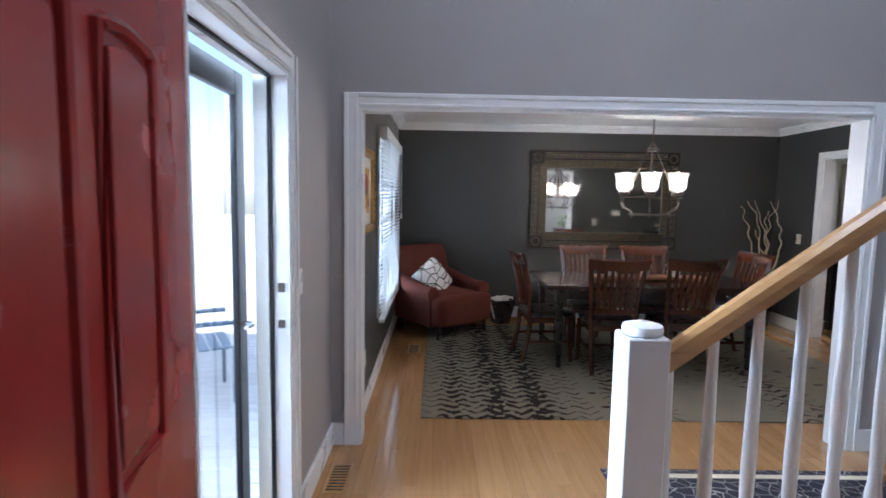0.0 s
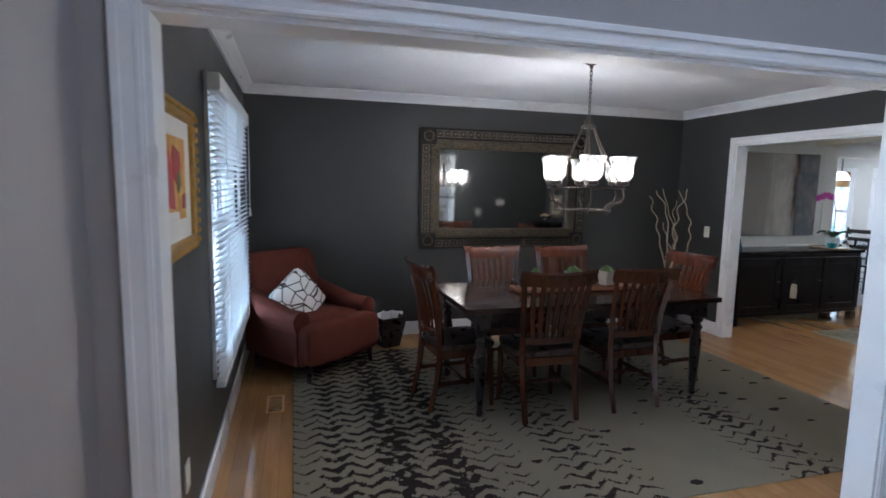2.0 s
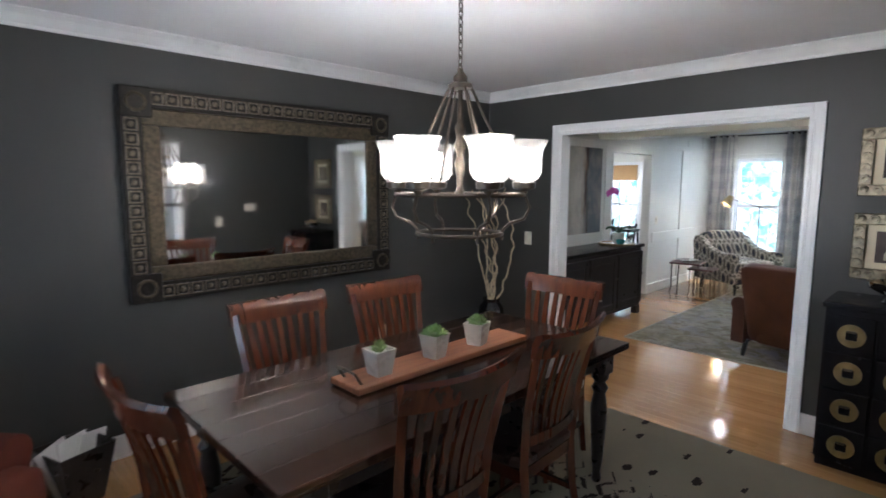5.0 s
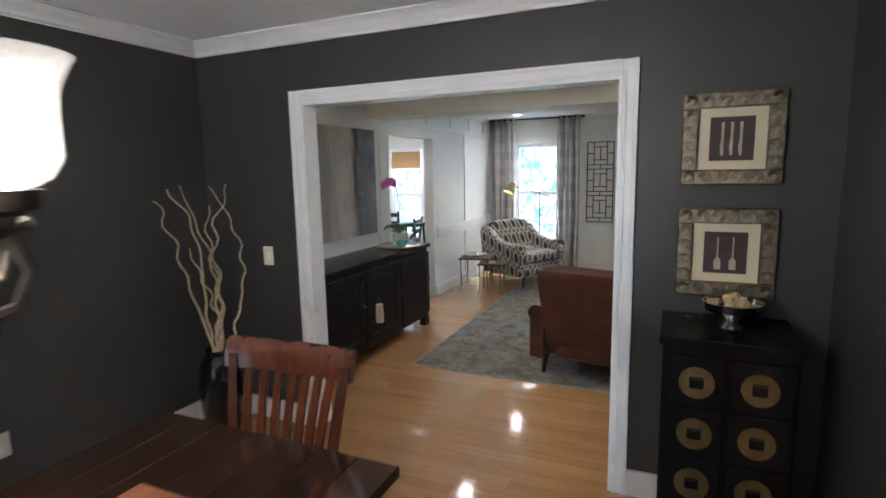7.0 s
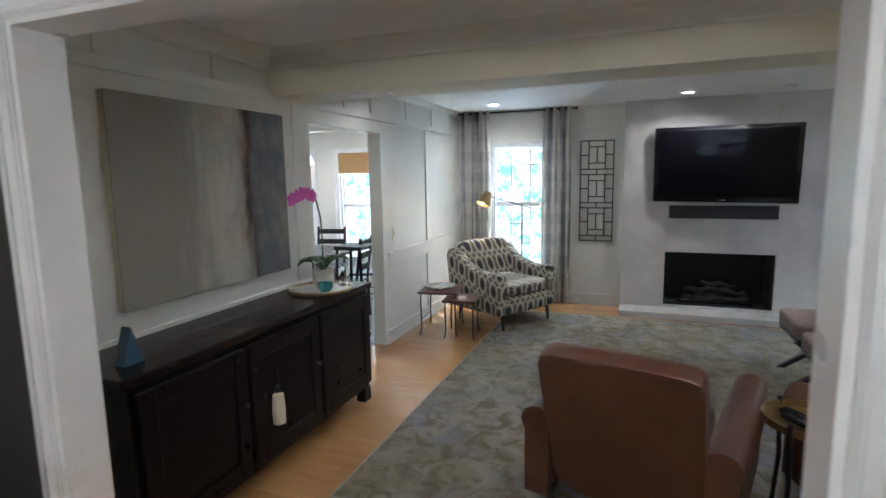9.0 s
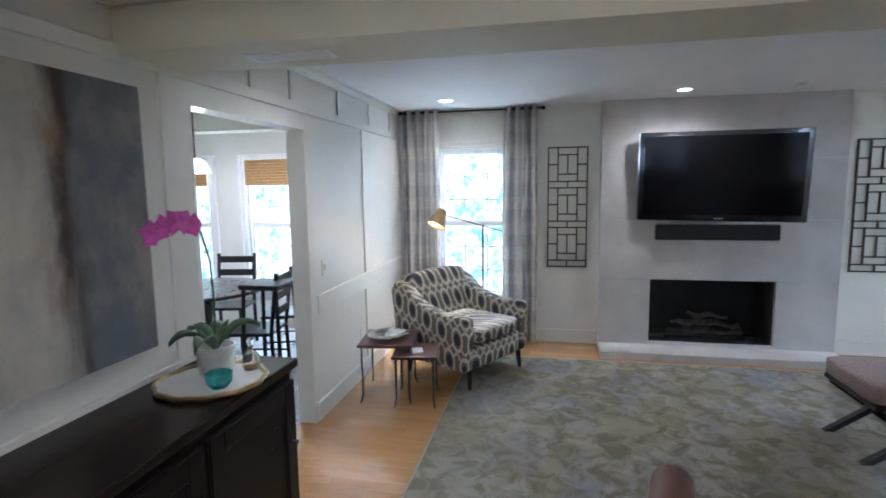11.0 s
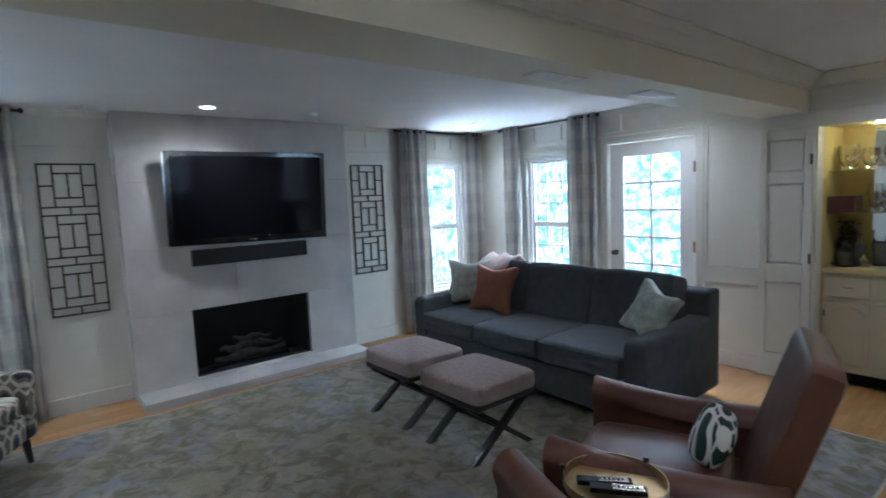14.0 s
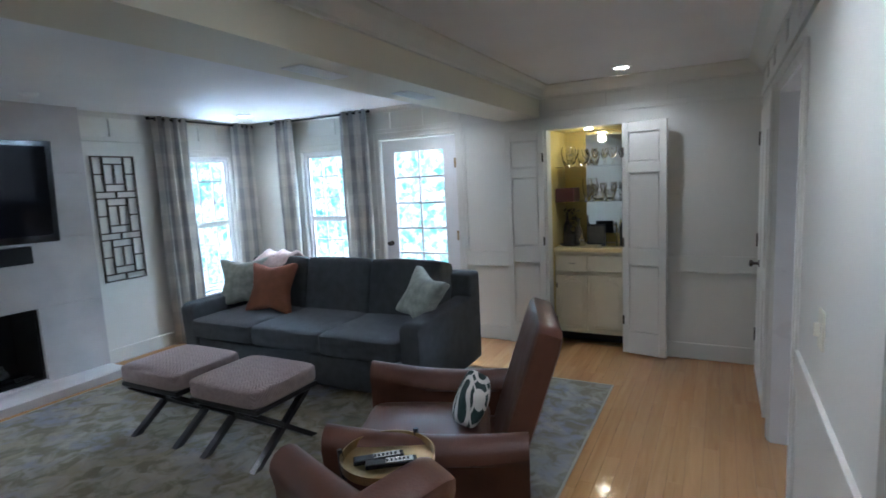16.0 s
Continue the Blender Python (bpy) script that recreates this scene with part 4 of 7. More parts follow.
# gilt framed painting
art = thing("framed_painting", "abstract red and yellow painting in an ornate gold frame", "picture", (-0.79, 3.40, 1.573))
AW, AH, AR = 0.335, 0.282, 0.05
for y0, y1, z0, z1 in ((-AW, AW, AH - AR, AH), (-AW, AW, -AH, -AH + AR), (-AW, -AW + AR, -AH + AR, AH - AR), (AW - AR, AW, -AH + AR, AH - AR)):
    part("frame_rail", boxes((0.0, 0.030, y0, y1, z0, z1), bevel=0.009, seg=2), M_GOLD, art)
for k in range(13):
    for y in (-AW + 0.010, AW - 0.010):
        part("frame_ornament", boxes((0.024, 0.042, y - 0.011, y + 0.011, -AH + 0.014 + k * 0.0425, -AH + 0.040 + k * 0.0425), bevel=0.006), M_GOLD, art)
for k in range(14):
    for z in (-AH + 0.010, AH - 0.010):
        part("frame_ornament", boxes((0.024, 0.042, -AW + 0.045 + k * 0.0425, -AW + 0.071 + k * 0.0425, z - 0.011, z + 0.011), bevel=0.006), M_GOLD, art)
part("mat_board", boxes((0.002, 0.010, -AW + 0.045, AW - 0.045, -AH + 0.045, AH - 0.045)), M_PAPER, art)
M_AY = mat("yellow_paint", (0.72, 0.48, 0.10), 0.6, scale=14, alt=(0.60, 0.24, 0.06))
M_AR = mat("crimson_paint", (0.42, 0.05, 0.06), 0.6, var=0.3, scale=18)
M_AG = mat("olive_paint", (0.10, 0.16, 0.06), 0.6, var=0.3, scale=22)
part("canvas", boxes((0.010, 0.013, -0.19, 0.17, -0.15, 0.16)), M_AY, art)
part("paint_patch", prism([(-0.17, 0.0), (-0.12, -0.10), (-0.03, -0.11), (-0.06, 0.03), (-0.14, 0.13)], 0.013, 0.0145, 'x'), M_AR, art)
bm = bmesh.new()
for cy, cz, r, mt in ((0.0, 0.06, 0.07, 0),):
    prism([(cy + r * math.cos(q * 0.7) * (1 + 0.25 * math.sin(q * 2.3)), cz + r * math.sin(q * 0.7) * (1 + 0.2 * math.cos(q * 1.7))) for q in range(9)], 0.013, 0.016, 'x', bm)
part("paint_patch", bm, M_AR, art)
part("paint_patch", prism([(0.0, 0.02), (0.05, 0.04), (0.07, -0.02), (0.02, -0.05)], 0.013, 0.017, 'x'), M_AG, art)
part("paint_patch", prism([(0.10, -0.06), (0.15, -0.05), (0.15, -0.11), (0.10, -0.11)], 0.013, 0.016, 'x'), M_AR, art)
part("paint_patch", prism([(-0.19, -0.115), (0.02, -0.12), (0.03, -0.148), (-0.19, -0.148)], 0.013, 0.0155, 'x'), M_PAPER, art)

# dining window and its blind


def sash_window(name, axis, a0, a1, face, back, z0, z1, cols, rows, label, mid=True, material=None):
    """A double-hung window that fills an opening; parts: frame, sashes, muntins, panes."""
    w = thing(name, label, "window", kind="structure")
    material = material or M_TRIM
    c = (face + back) / 2

    def bx(u0, u1, w0, w1, t, bv=0.0):
        if axis == 'x':
            return (u0, u1, c - t, c + t, w0, w1)
        return (c - t, c + t, u0, u1, w0, w1)
    part("window_frame", boxes(bx(a0, a0 + 0.035, z0, z1, 0.045), bx(a1 - 0.035, a1, z0, z1, 0.045), bx(a0 + 0.035, a1 - 0.035, z1 - 0.035, z1, 0.045), bx(a0 + 0.035, a1 - 0.035, z0, z0 + 0.04, 0.045), bevel=0.003), material, w)
    i0, i1, j0, j1 = a0 + 0.035, a1 - 0.035, z0 + 0.04, z1 - 0.035
    jm = (j0 + j1) / 2
    for q0, q1 in ((j0, jm), (jm, j1)):
        part("sash", boxes(bx(i0, i0 + 0.03, q0, q1, 0.018), bx(i1 - 0.03, i1, q0, q1, 0.018), bx(i0 + 0.03, i1 - 0.03, q0, q0 + 0.03, 0.018), bx(i0 + 0.03, i1 - 0.03, q1 - 0.03, q1, 0.018)), material, w)
        for k in range(1, cols):
            u = i0 + (i1 - i0) * k / cols
            part("muntin", boxes(bx(u - 0.008, u + 0.008, q0 + 0.03, q1 - 0.03, 0.010)), material, w)
        for k in range(1, rows):
            v = q0 + (q1 - q0) * k / rows
            part("muntin", boxes(bx(i0 + 0.03, i1 - 0.03, v - 0.008, v + 0.008, 0.0095)), material, w)
        g = part("pane", boxes(bx(i0 + 0.03, i1 - 0.03, q0 + 0.03, q1 - 0.03, 0.002)), M_GLASS, w)
        g.visible_shadow = False
    return w


sash_window("window_dining", 'y', 4.25, 5.75, -0.79, -0.92, 0.5, 2.08, 4, 2, "white double-hung window behind the blind")
casing("trim_dining_window", 'y', 4.25, 5.75, -0.79, 1, 2.08, w=0.05, t=0.02, z0=0.5, sill=False, label="white painted window casing")
bld = thing("venetian_blind", "white wooden venetian blind with open slats", "blind", (-0.745, 5.0, 0))
part("valance", boxes((-0.02, 0.045, -0.87, 0.88, 2.02, 2.11), bevel=0.004), M_SLAT, bld)
slat = None
for k in range(44):
    z = 0.53 + k * 0.0342
    if slat is None:
        o = part("slat", prism([(-0.024, -0.002), (0.0, 0.002), (0.024, -0.002), (0.024, 0.001), (0.0, 0.005), (-0.024, 0.001)], -0.86, 0.86, 'y'), M_SLAT, bld)
        slat = o.data
    else:
        o = new("slat", slat)
        o.parent = bld
    o.matrix_basis = pose(0.006, 0, z, 0, -16, 0)
part("bottom_rail", boxes((-0.022, 0.026, -0.86, 0.86, 0.475, 0.505), bevel=0.004), M_SLAT, bld)
for y in (-0.6, 0.0, 0.6):
    part("ladder_cord", tube([(0.034, y, 0.49), (0.034, y, 2.04)], 0.0025, 5), M_SLAT, bld)
part("pull_cord", tube([(0.046, 0.80, 1.35), (0.046, 0.80, 2.04)], 0.003, 5), M_SLAT, bld)
part("cord_tassel", lathe([(0.004, 1.29), (0.012, 1.30), (0.006, 1.36)], 8, (0.046, 0.80)), M_SLAT, bld)

# rust armchair with a pillow
ac = thing("armchair", "rust red upholstered armchair with flared back and sloping arms", "armchair", (-0.195, 5.80, 0), 219)


def rust_arm(s):
    """A padded arm: thick rounded top that dips to the front, tight outer side."""
    bm = bmesh.new()
    rows = []
    for j in range(13):
        f = j / 12
        y = -0.40 + 0.68 * f
        top = 0.70 - 0.15 * f ** 0.8 + 0.03 * max(0, f - 0.75) * 4
        r = 0.062 + 0.016 * f
        cx = s * (0.355 + 0.02 * f)
        row = []
        for q in range(16):
            a = 2 * math.pi * q / 16
            u, w = math.cos(a), math.sin(a)
            row.append((cx + r * u, y, top - r + r * w) if w > -0.3 else (cx + 0.052 * (1 if u > 0 else -1), y, 0.40 if w > -0.75 else 0.15))
        rows.append([bm.verts.new(p) for p in row])
    for a, b in zip(rows, rows[1:]):
        for q in range(16):
            bm.faces.new((a[q], a[(q + 1) % 16], b[(q + 1) % 16], b[q]))
    bm.faces.new(rows[0])
    bm.faces.new(list(reversed(rows[-1])))
    return bm


def flared_back(width, depth, z0, z1, lean, flare):
    """A padded back that widens and bows a little to its top."""
    bm = bmesh.new()
    rows = []
    for j in range(15):
        f = j / 14
        z = z0 + (z1 - z0) * f
        end = 1 - max(0.0, (f - 0.86) / 0.14) ** 3 * 0.35
        hw = width / 2 * (1 + flare * math.sin(f * 1.9)) * (1 - max(0.0, (f - 0.88) / 0.12) ** 2 * 0.05)
        hd = depth / 2 * end
        cy = -lean * (z - z0) - 0.03 * f * f
        row = []
        for q in range(28):
            a = 2 * math.pi * q / 28
            u, w = math.cos(a), math.sin(a)
            row.append(bm.verts.new((hw * math.copysign(abs(u) ** 0.35, u), cy + hd * math.copysign(abs(w) ** 0.55, w), z + 0.02 * f * (1 - u * u))))
        rows.append(row)
    for a, b in zip(rows, rows[1:]):
        for q in range(28):
            bm.faces.new((a[q], a[(q + 1) % 28], b[(q + 1) % 28], b[q]))
    bm.faces.new(rows[0])
    bm.faces.new(list(reversed(rows[-1])))
    return bm


part("seat_base", boxes((-0.40, 0.40, -0.40, 0.335, 0.14, 0.33), bevel=0.035, seg=3), M_RUST, ac, smooth=True)
part("seat_cushion", cushion(0.60, 0.62, 0.20, 0.16, 12, pose(0, -0.04, 0.385), k=12), M_RUST, ac, smooth=True)
part("seat_front", cushion(0.82, 0.16, 0.34, 0.10, 12, pose(0, 0.315, 0.305), k=7, wrinkle=0.002), M_RUST, ac, smooth=True)
bm = flared_back(0.66, 0.17, 0.16, 0.95, 0.22, 0.08)
o = part("backrest", bm, M_RUST, ac, smooth=True)
o.location = (0, -0.27, 0)
for s in (-1, 1):
    part("arm", rust_arm(s), M_RUST, ac, smooth=True)
    for y in (-0.33, 0.32):
        part("leg", tube([(s * 0.34, y, 0.16), (s * 0.345, y * 1.04, 0)], [0.034, 0.022], 4), M_TLEG, ac)
pl = thing("throw_pillow", "white pillow with dark lattice lines on the armchair", "pillow")
part("cover", cushion(0.385, 0.385, 0.14, 0.75, 12, seed=3), M_PILLOW, pl, smooth=True)
pl.matrix_basis = pose(-0.195, 5.80, 0, 0, 0, 219) @ pose(0.11, -0.08, 0.60, -72, 36, 0)

bin_ = thing("magazine_bin", "dark tapered wooden magazine bin beside the armchair", "bin", (0.52, 6.22, 0), 20)
bm = bmesh.new()
lathe([(0.12, 0), (0.19, 0.30), (0.18, 0.30), (0.115, 0.02)], bm=bm, square=True)
part("bin_body", bm, M_TLEG, bin_)
for k in range(3):
    o = tagged(part("magazine", boxes((-0.09, 0.09, -0.004, 0.004, 0, 0.26)), M_PAPER), "white magazine standing in the dark bin", "magazine", group="magazines in the bin")
    o.matrix_world = pose(0.50 + k * 0.03, 6.19 + k * 0.03, 0.075, -18 + 12 * k, 10 * k - 8, 40)

# black lacquer coin cabinet
cab = thing("lacquer_cabinet", "black lacquer cabinet with round brass coin plates on doors", "cabinet", (3.65, 3.45, 0.012))
part("body", boxes((0.012, 0.415, -0.235, 0.235, 0.05, 0.925), bevel=0.004), M_LACQ, cab)
part("top", boxes((-0.005, 0.416, -0.25, 0.25, 0.925, 0.96), bevel=0.006, seg=2), M_LACQ, cab)
part("plinth", boxes((0.02, 0.41, -0.225, 0.225, 0, 0.0495)), M_LACQ, cab)
for r in range(4):
    for s in (-1, 1):
        z0 = 0.045 + r * 0.213
        d = part("drawer_front", boxes((0, 0.012, s * 0.116 - 0.110, s * 0.116 + 0.110, z0, z0 + 0.206), bevel=0.004), M_LACQ, cab)
        zc, yc = z0 + 0.10, s * 0.108
        bm = bmesh.new()
        n = 28
        outer = [(yc + 0.064 * math.cos(2 * math.pi * k / n), zc + 0.064 * math.sin(2 * math.pi * k / n)) for k in range(n)]
        inner = []
        for k in range(n):
            a = 2 * math.pi * k / n
            q = 0.026 / max(abs(math.cos(a)), abs(math.sin(a)))
            inner.append((yc + q * math.cos(a), zc + q * math.sin(a)))
        vo = [bm.verts.new((-0.006, u, w)) for u, w in outer]
        vi = [bm.verts.new((-0.006, u, w)) for u, w in inner]
        vb = [bm.verts.new((0.0, u, w)) for u, w in outer]
        vk = [bm.verts.new((0.0, u, w)) for u, w in inner]
        for k in range(n):
            j = (k + 1) % n
            bm.faces.new((vo[k], vo[j], vi[j], vi[k]))
            bm.faces.new((vo[k], vb[k], vb[j], vo[j]))
            bm.faces.new((vi[k], vi[j], vk[j], vk[k]))
        part("coin_plate", bm, M_BRASS, d, "engraved round brass plate with square hole")
        part("pull", boxes((-0.014, -0.006, yc - 0.02, yc + 0.02, zc + 0.016, zc + 0.028), bevel=0.002), M_IRON, d)
bowl = thing("silver_bowl", "hammered silver footed bowl filled with tan stones", "bowl", (3.87, 3.43, 0.972))
part("dish", lathe([(0.045, 0), (0.035, 0.012), (0.018, 0.03), (0.05, 0.045), (0.105, 0.075), (0.115, 0.11), (0.110, 0.11), (0.10, 0.08), (0.03, 0.055), (0.0, 0.052)], 28), M_CHROME, bowl, smooth=True)
random.seed(9)
for k in range(22):
    a, r = random.uniform(0, 6.28), random.uniform(0, 0.08)
    bm = bmesh.new()
    bmesh.ops.create_icosphere(bm, subdivisions=1, radius=0.026, matrix=pose(0, 0, 0, random.uniform(0, 90), 0, random.uniform(0, 180)) @ Matrix.Diagonal((1.2, 0.8, 0.7, 1)))
    o = tagged(part("stone", bm, M_STONES, smooth=True), "tan pebble piled in the silver bowl", "stone", group="stones in the bowl")
    o.location = (3.87 + r * math.cos(a), 3.43 + r * math.sin(a), 0.972 + 0.088 + 0.035 * (1 - r / 0.08) + (k % 3) * 0.006)

# two cutlery prints
for z, kind in ((1.748, 0), (1.255, 1)):
    pf = thing("framed_print", ("plum print of three knives" if kind == 0 else "plum print of two forks") + " in a chunky silver frame", "picture", (4.07, 3.455, z), group="cutlery prints")
    S = 0.195
    for y0, y1, z0, z1 in ((-S, S, S - 0.065, S), (-S, S, -S, -S + 0.065), (-S, -S + 0.065, -S + 0.065, S - 0.065), (S - 0.065, S, -S + 0.065, S - 0.065)):
        part("frame_rail", boxes((-0.03, -0.002, y0, y1, z0, z1), bevel=0.006), M_SILVER, pf)
    for k in range(6):
        for q in (-1, 1):
            u = -S + 0.033 + k * (2 * S - 0.066) / 5
            for yy, zz in ((u, q * (S - 0.033)), (q * (S - 0.033), u)):
                bm = tube([(-0.036, yy + 0.019 * math.cos(j * 0.9), zz + 0.019 * math.sin(j * 0.9)) for j in range(6)], [0.008, 0.009, 0.009, 0.008, 0.006, 0.004], 6)
                part("scroll", bm, M_SILVER, pf, smooth=True)
    part("mat_board", boxes((-0.012, -0.004, -S + 0.064, S - 0.064, -S + 0.064, S - 0.064)), M_MAT, pf)
    part("print", boxes((-0.0135, -0.012, -0.085, 0.085, -0.092, 0.092)), M_MAROON, pf)
    if kind == 0:
        for y, tilt in ((-0.035, 3), (0.0, 0), (0.035, -3)):
            bm = prism([(y - 0.004, -0.07), (y + 0.006, -0.07), (y + 0.010, -0.03), (y + 0.005, 0.0), (y + 0.007, 0.07), (y - 0.005, 0.07), (y - 0.004, 0.0)], -0.0150, -0.0136, 'x')
            part("knife_shape", bm, M_CUTLERY, pf)
    else:
        for y in (-0.03, 0.03):
            bm = prism([(y - 0.003, 0.07), (y + 0.003, 0.07), (y + 0.003, -0.02), (y + 0.014, -0.035), (y + 0.013, -0.075), (y - 0.013, -0.075), (y - 0.014, -0.035), (y - 0.003, -0.02)], -0.0150, -0.0136, 'x')
            part("fork_shape", bm, M_CUTLERY, pf)

# vase with curly willow
vz = thing("floor_vase", "tall black vase holding curly bleached willow branches", "vase", (3.785, 6.25, 0))
part("vase_body", lathe([(0.09, 0), (0.10, 0.02), (0.125, 0.2), (0.13, 0.36), (0.11, 0.48), (0.075, 0.53), (0.08, 0.56), (0.07, 0.56), (0.06, 0.52), (0.06, 0.3)], 28), M_VASE, vz, smooth=True)
random.seed(21)
for dx, dy, h, bend in ((-0.33, 0.10, 1.50, 0.4), (-0.22, 0.05, 1.56, 0.7), (-0.05, 0.02, 1.58, 0.7), (0.04, -0.04, 1.45, 0.5), (0.12, -0.10, 1.58, 0.8), (-0.02, 0.06, 1.2, 0.5)):
    pts = []
    for k in range(30):
        f = k / 29
        w = 0.016 * math.sin(k * 1.1 + dx * 30) * (0.3 + f)
        sway = bend * 0.10 * math.sin(f * 5 + dx * 9) * f
        pts.append((dx * f ** 1.5 + w + sway, dy * f ** 1.5 + 0.016 * math.cos(k * 1.25 + dx * 20) * (0.3 + f) - sway * 0.6, 0.40 + (h - 0.40) * f))
    part("branch", tube(pts, [0.010 * (1 - 0.6 * k / 29) for k in range(30)], 6), M_TWIG, vz, smooth=True)

pts = [(0.02 + 0.06 * math.sin(math.pi * k / 29) + 0.012 * math.sin(k * 1.3), -0.02 - 0.16 * math.sin(math.pi * (k / 29) ** 1.4) + 0.012 * math.cos(k * 1.7), 0.40 + 1.17 * k / 29) for k in range(30)]
part("branch", tube(pts, [0.010 * (1 - 0.6 * k / 29) for k in range(30)], 6), M_TWIG, vz, smooth=True)


def plate(name, label, x0, x1, y0, y1, z0, z1, toggle=None, cat="switch plate"):
    p = thing(name, label, cat, ((x0 + x1) / 2, (y0 + y1) / 2, (z0 + z1) / 2))
    a, b, c = (x1 - x0) / 2, (y1 - y0) / 2, (z1 - z0) / 2
    part("cover_plate", boxes((-a, a, -b, b, -c, c), bevel=0.0015), M_PLATE, p)
    if toggle:
        part("toggle", boxes(toggle, bevel=0.001), M_PLATE, p)


plate("switch_plate", "ivory light switch plate on charcoal wall", 4.063, 4.07, 6.015, 6.09, 1.055, 1.175, (-0.012, -0.0035, -0.012, 0.012, -0.025, 0.025))
plate("thermostat", "ivory thermostat box on charcoal wall", 3.10, 3.24, 3.05, 3.075, 1.25, 1.34, cat="thermostat")
plate("switch_plate", "ivory light switch plate on charcoal wall", 2.72, 2.80, 3.05, 3.057, 1.06, 1.18, (-0.012, 0.012, 0.0035, 0.012, -0.025, 0.025))
plate("wall_outlet", "ivory power outlet low on charcoal wall", 2.70, 2.775, 6.543, 6.55, 0.32, 0.44, cat="outlet")
plate("wall_outlet", "ivory power outlet low on charcoal wall", -0.79, -0.783, 3.40, 3.475, 0.32, 0.44, cat="outlet")

# ---- materials of the family room ----
M_SOFA = mat("charcoal_sofa_cloth", (0.074, 0.078, 0.080), 0.9, var=0.15, scale=14, bump=0.4, bscale=350, spec=0.2)
M_LEATHER = mat("brown_leather", (0.082, 0.034, 0.020), 0.40, var=0.22, scale=5, bump=0.25, bscale=140, spec=0.38)
M_ESPRESSO = mat("espresso_wood", (0.009, 0.006, 0.0055), 0.32, var=0.3, scale=9, bump=0.08, bscale=40)
M_ESPTOP = wood_mat("espresso_top", (0.008, 0.005, 0.0045), (0.020, 0.011, 0.009), 0.25, 0, 9, 0.1)
M_ESPRESSO.node_tree.nodes["Principled BSDF"].inputs["Specular IOR Level"].default_value = 0.2
M_ESPTOP.node_tree.nodes["Principled BSDF"].inputs["Specular IOR Level"].default_value = 0.22
M_BLKLEG = mat("black_leg_paint", (0.014, 0.012, 0.012), 0.35, var=0.2)
M_STOOL = mat("taupe_woven_cloth", (0.30, 0.235, 0.215), 0.9, var=0.10, scale=30, bump=0.5, bscale=160, spec=0.15)
M_TERRA = mat("terracotta_velvet", (0.215, 0.088, 0.050), 0.85, var=0.18, scale=8, bump=0.2, bscale=200, spec=0.2)
M_SAGE = mat("sage_cloth", (0.25, 0.275, 0.235), 0.9, scale=14, alt=(0.46, 0.48, 0.42), bump=0.2, bscale=200)
M_THROW = mat("blush_knit_throw", (0.52, 0.40, 0.36), 0.95, var=0.12, scale=12, bump=0.7, bscale=120)
M_TVB = mat("gloss_black_bezel", (0.006, 0.006, 0.007), 0.12, var=0.1)
M_SCREEN = mat("dark_screen", (0.005, 0.005, 0.007), 0.03, var=0.05)
M_SCREEN.node_tree.nodes["Principled BSDF"].inputs["Specular IOR Level"].default_value = 0.12
M_SOOT = mat("sooty_firebox", (0.012, 0.011, 0.010), 0.8, var=0.4, scale=12, bump=0.4)
M_LOG = mat("grey_ceramic_log", (0.06, 0.052, 0.046), 0.9, var=0.45, scale=18, bump=0.9, bscale=40)
M_PLATEAU = mat("pewter_tray", (0.52, 0.52, 0.50), 0.26, 1.0, var=0.12, scale=14)
M_COPPERTOP = wood_mat("dark_red_tabletop", (0.05, 0.018, 0.014), (0.11, 0.045, 0.035), 0.3, 0, 10, 0.1)
M_TEAL = mat("teal_glass_bowl", (0.06, 0.30, 0.30), 0.15, var=0.2, scale=20)
M_ORCHID = mat("magenta_petal", (0.55, 0.08, 0.38), 0.6, var=0.25, scale=40)
M_LEAF = mat("orchid_leaf", (0.035, 0.075, 0.025), 0.35, var=0.3, scale=18)
M_COUNTER = mat("yellow_cream_laminate", (0.62, 0.52, 0.27), 0.35, var=0.05)
M_YELLOW = mat("yellow_bar_paint", (0.62, 0.50, 0.17), 0.5, var=0.06)
M_CABW = mat("cream_cabinet_paint", (0.64, 0.585, 0.42), 0.4, var=0.03)
M_BAMBOO = mat("bamboo_shade", (0.40, 0.24, 0.10), 0.7, var=0.35, scale=60, bump=0.5)
M_TILE = mat("slate_grey_tile", (0.24, 0.25, 0.26), 0.3, var=0.25, scale=4)
M_CAN = mat("lit_downlight", (1.0, 0.88, 0.72), 0.5, emit=14.0, var=0.0)
M_DKGLASS = mat("smoked_glassware", (0.10, 0.09, 0.07), 0.15, var=0.3)
M_CRYSTAL = glass_mat("crystal_glass", (1, 1, 1), 0.02)


def herringbone(m, pitch=0.036, rib=0.012):
    """Raised ribs that turn back at every pitch."""
    nt = m.node_tree
    b = nt.nodes["Principled BSDF"]
    tc = nt.nodes.new("ShaderNodeTexCoord")
    sp = nt.nodes.new("ShaderNodeSeparateXYZ")
    nt.links.new(tc.outputs["Object"], sp.inputs[0])
    pp = math_node(nt, 'PINGPONG', math_node(nt, 'ADD', sp.outputs[0], 5.0), pitch)
    v = math_node(nt, 'ADD', math_node(nt, 'ADD', sp.outputs[1], sp.outputs[2]), pp)
    h = math_node(nt, 'PINGPONG', math_node(nt, 'ADD', v, 5.0), rib)
    bp = nt.nodes.new("ShaderNodeBump")
    bp.inputs["Strength"].default_value = 0.8
    bp.inputs["Distance"].default_value = 0.4
    nt.links.new(h, bp.inputs["Height"])
    nt.links.new(bp.outputs[0], b.inputs["Normal"])


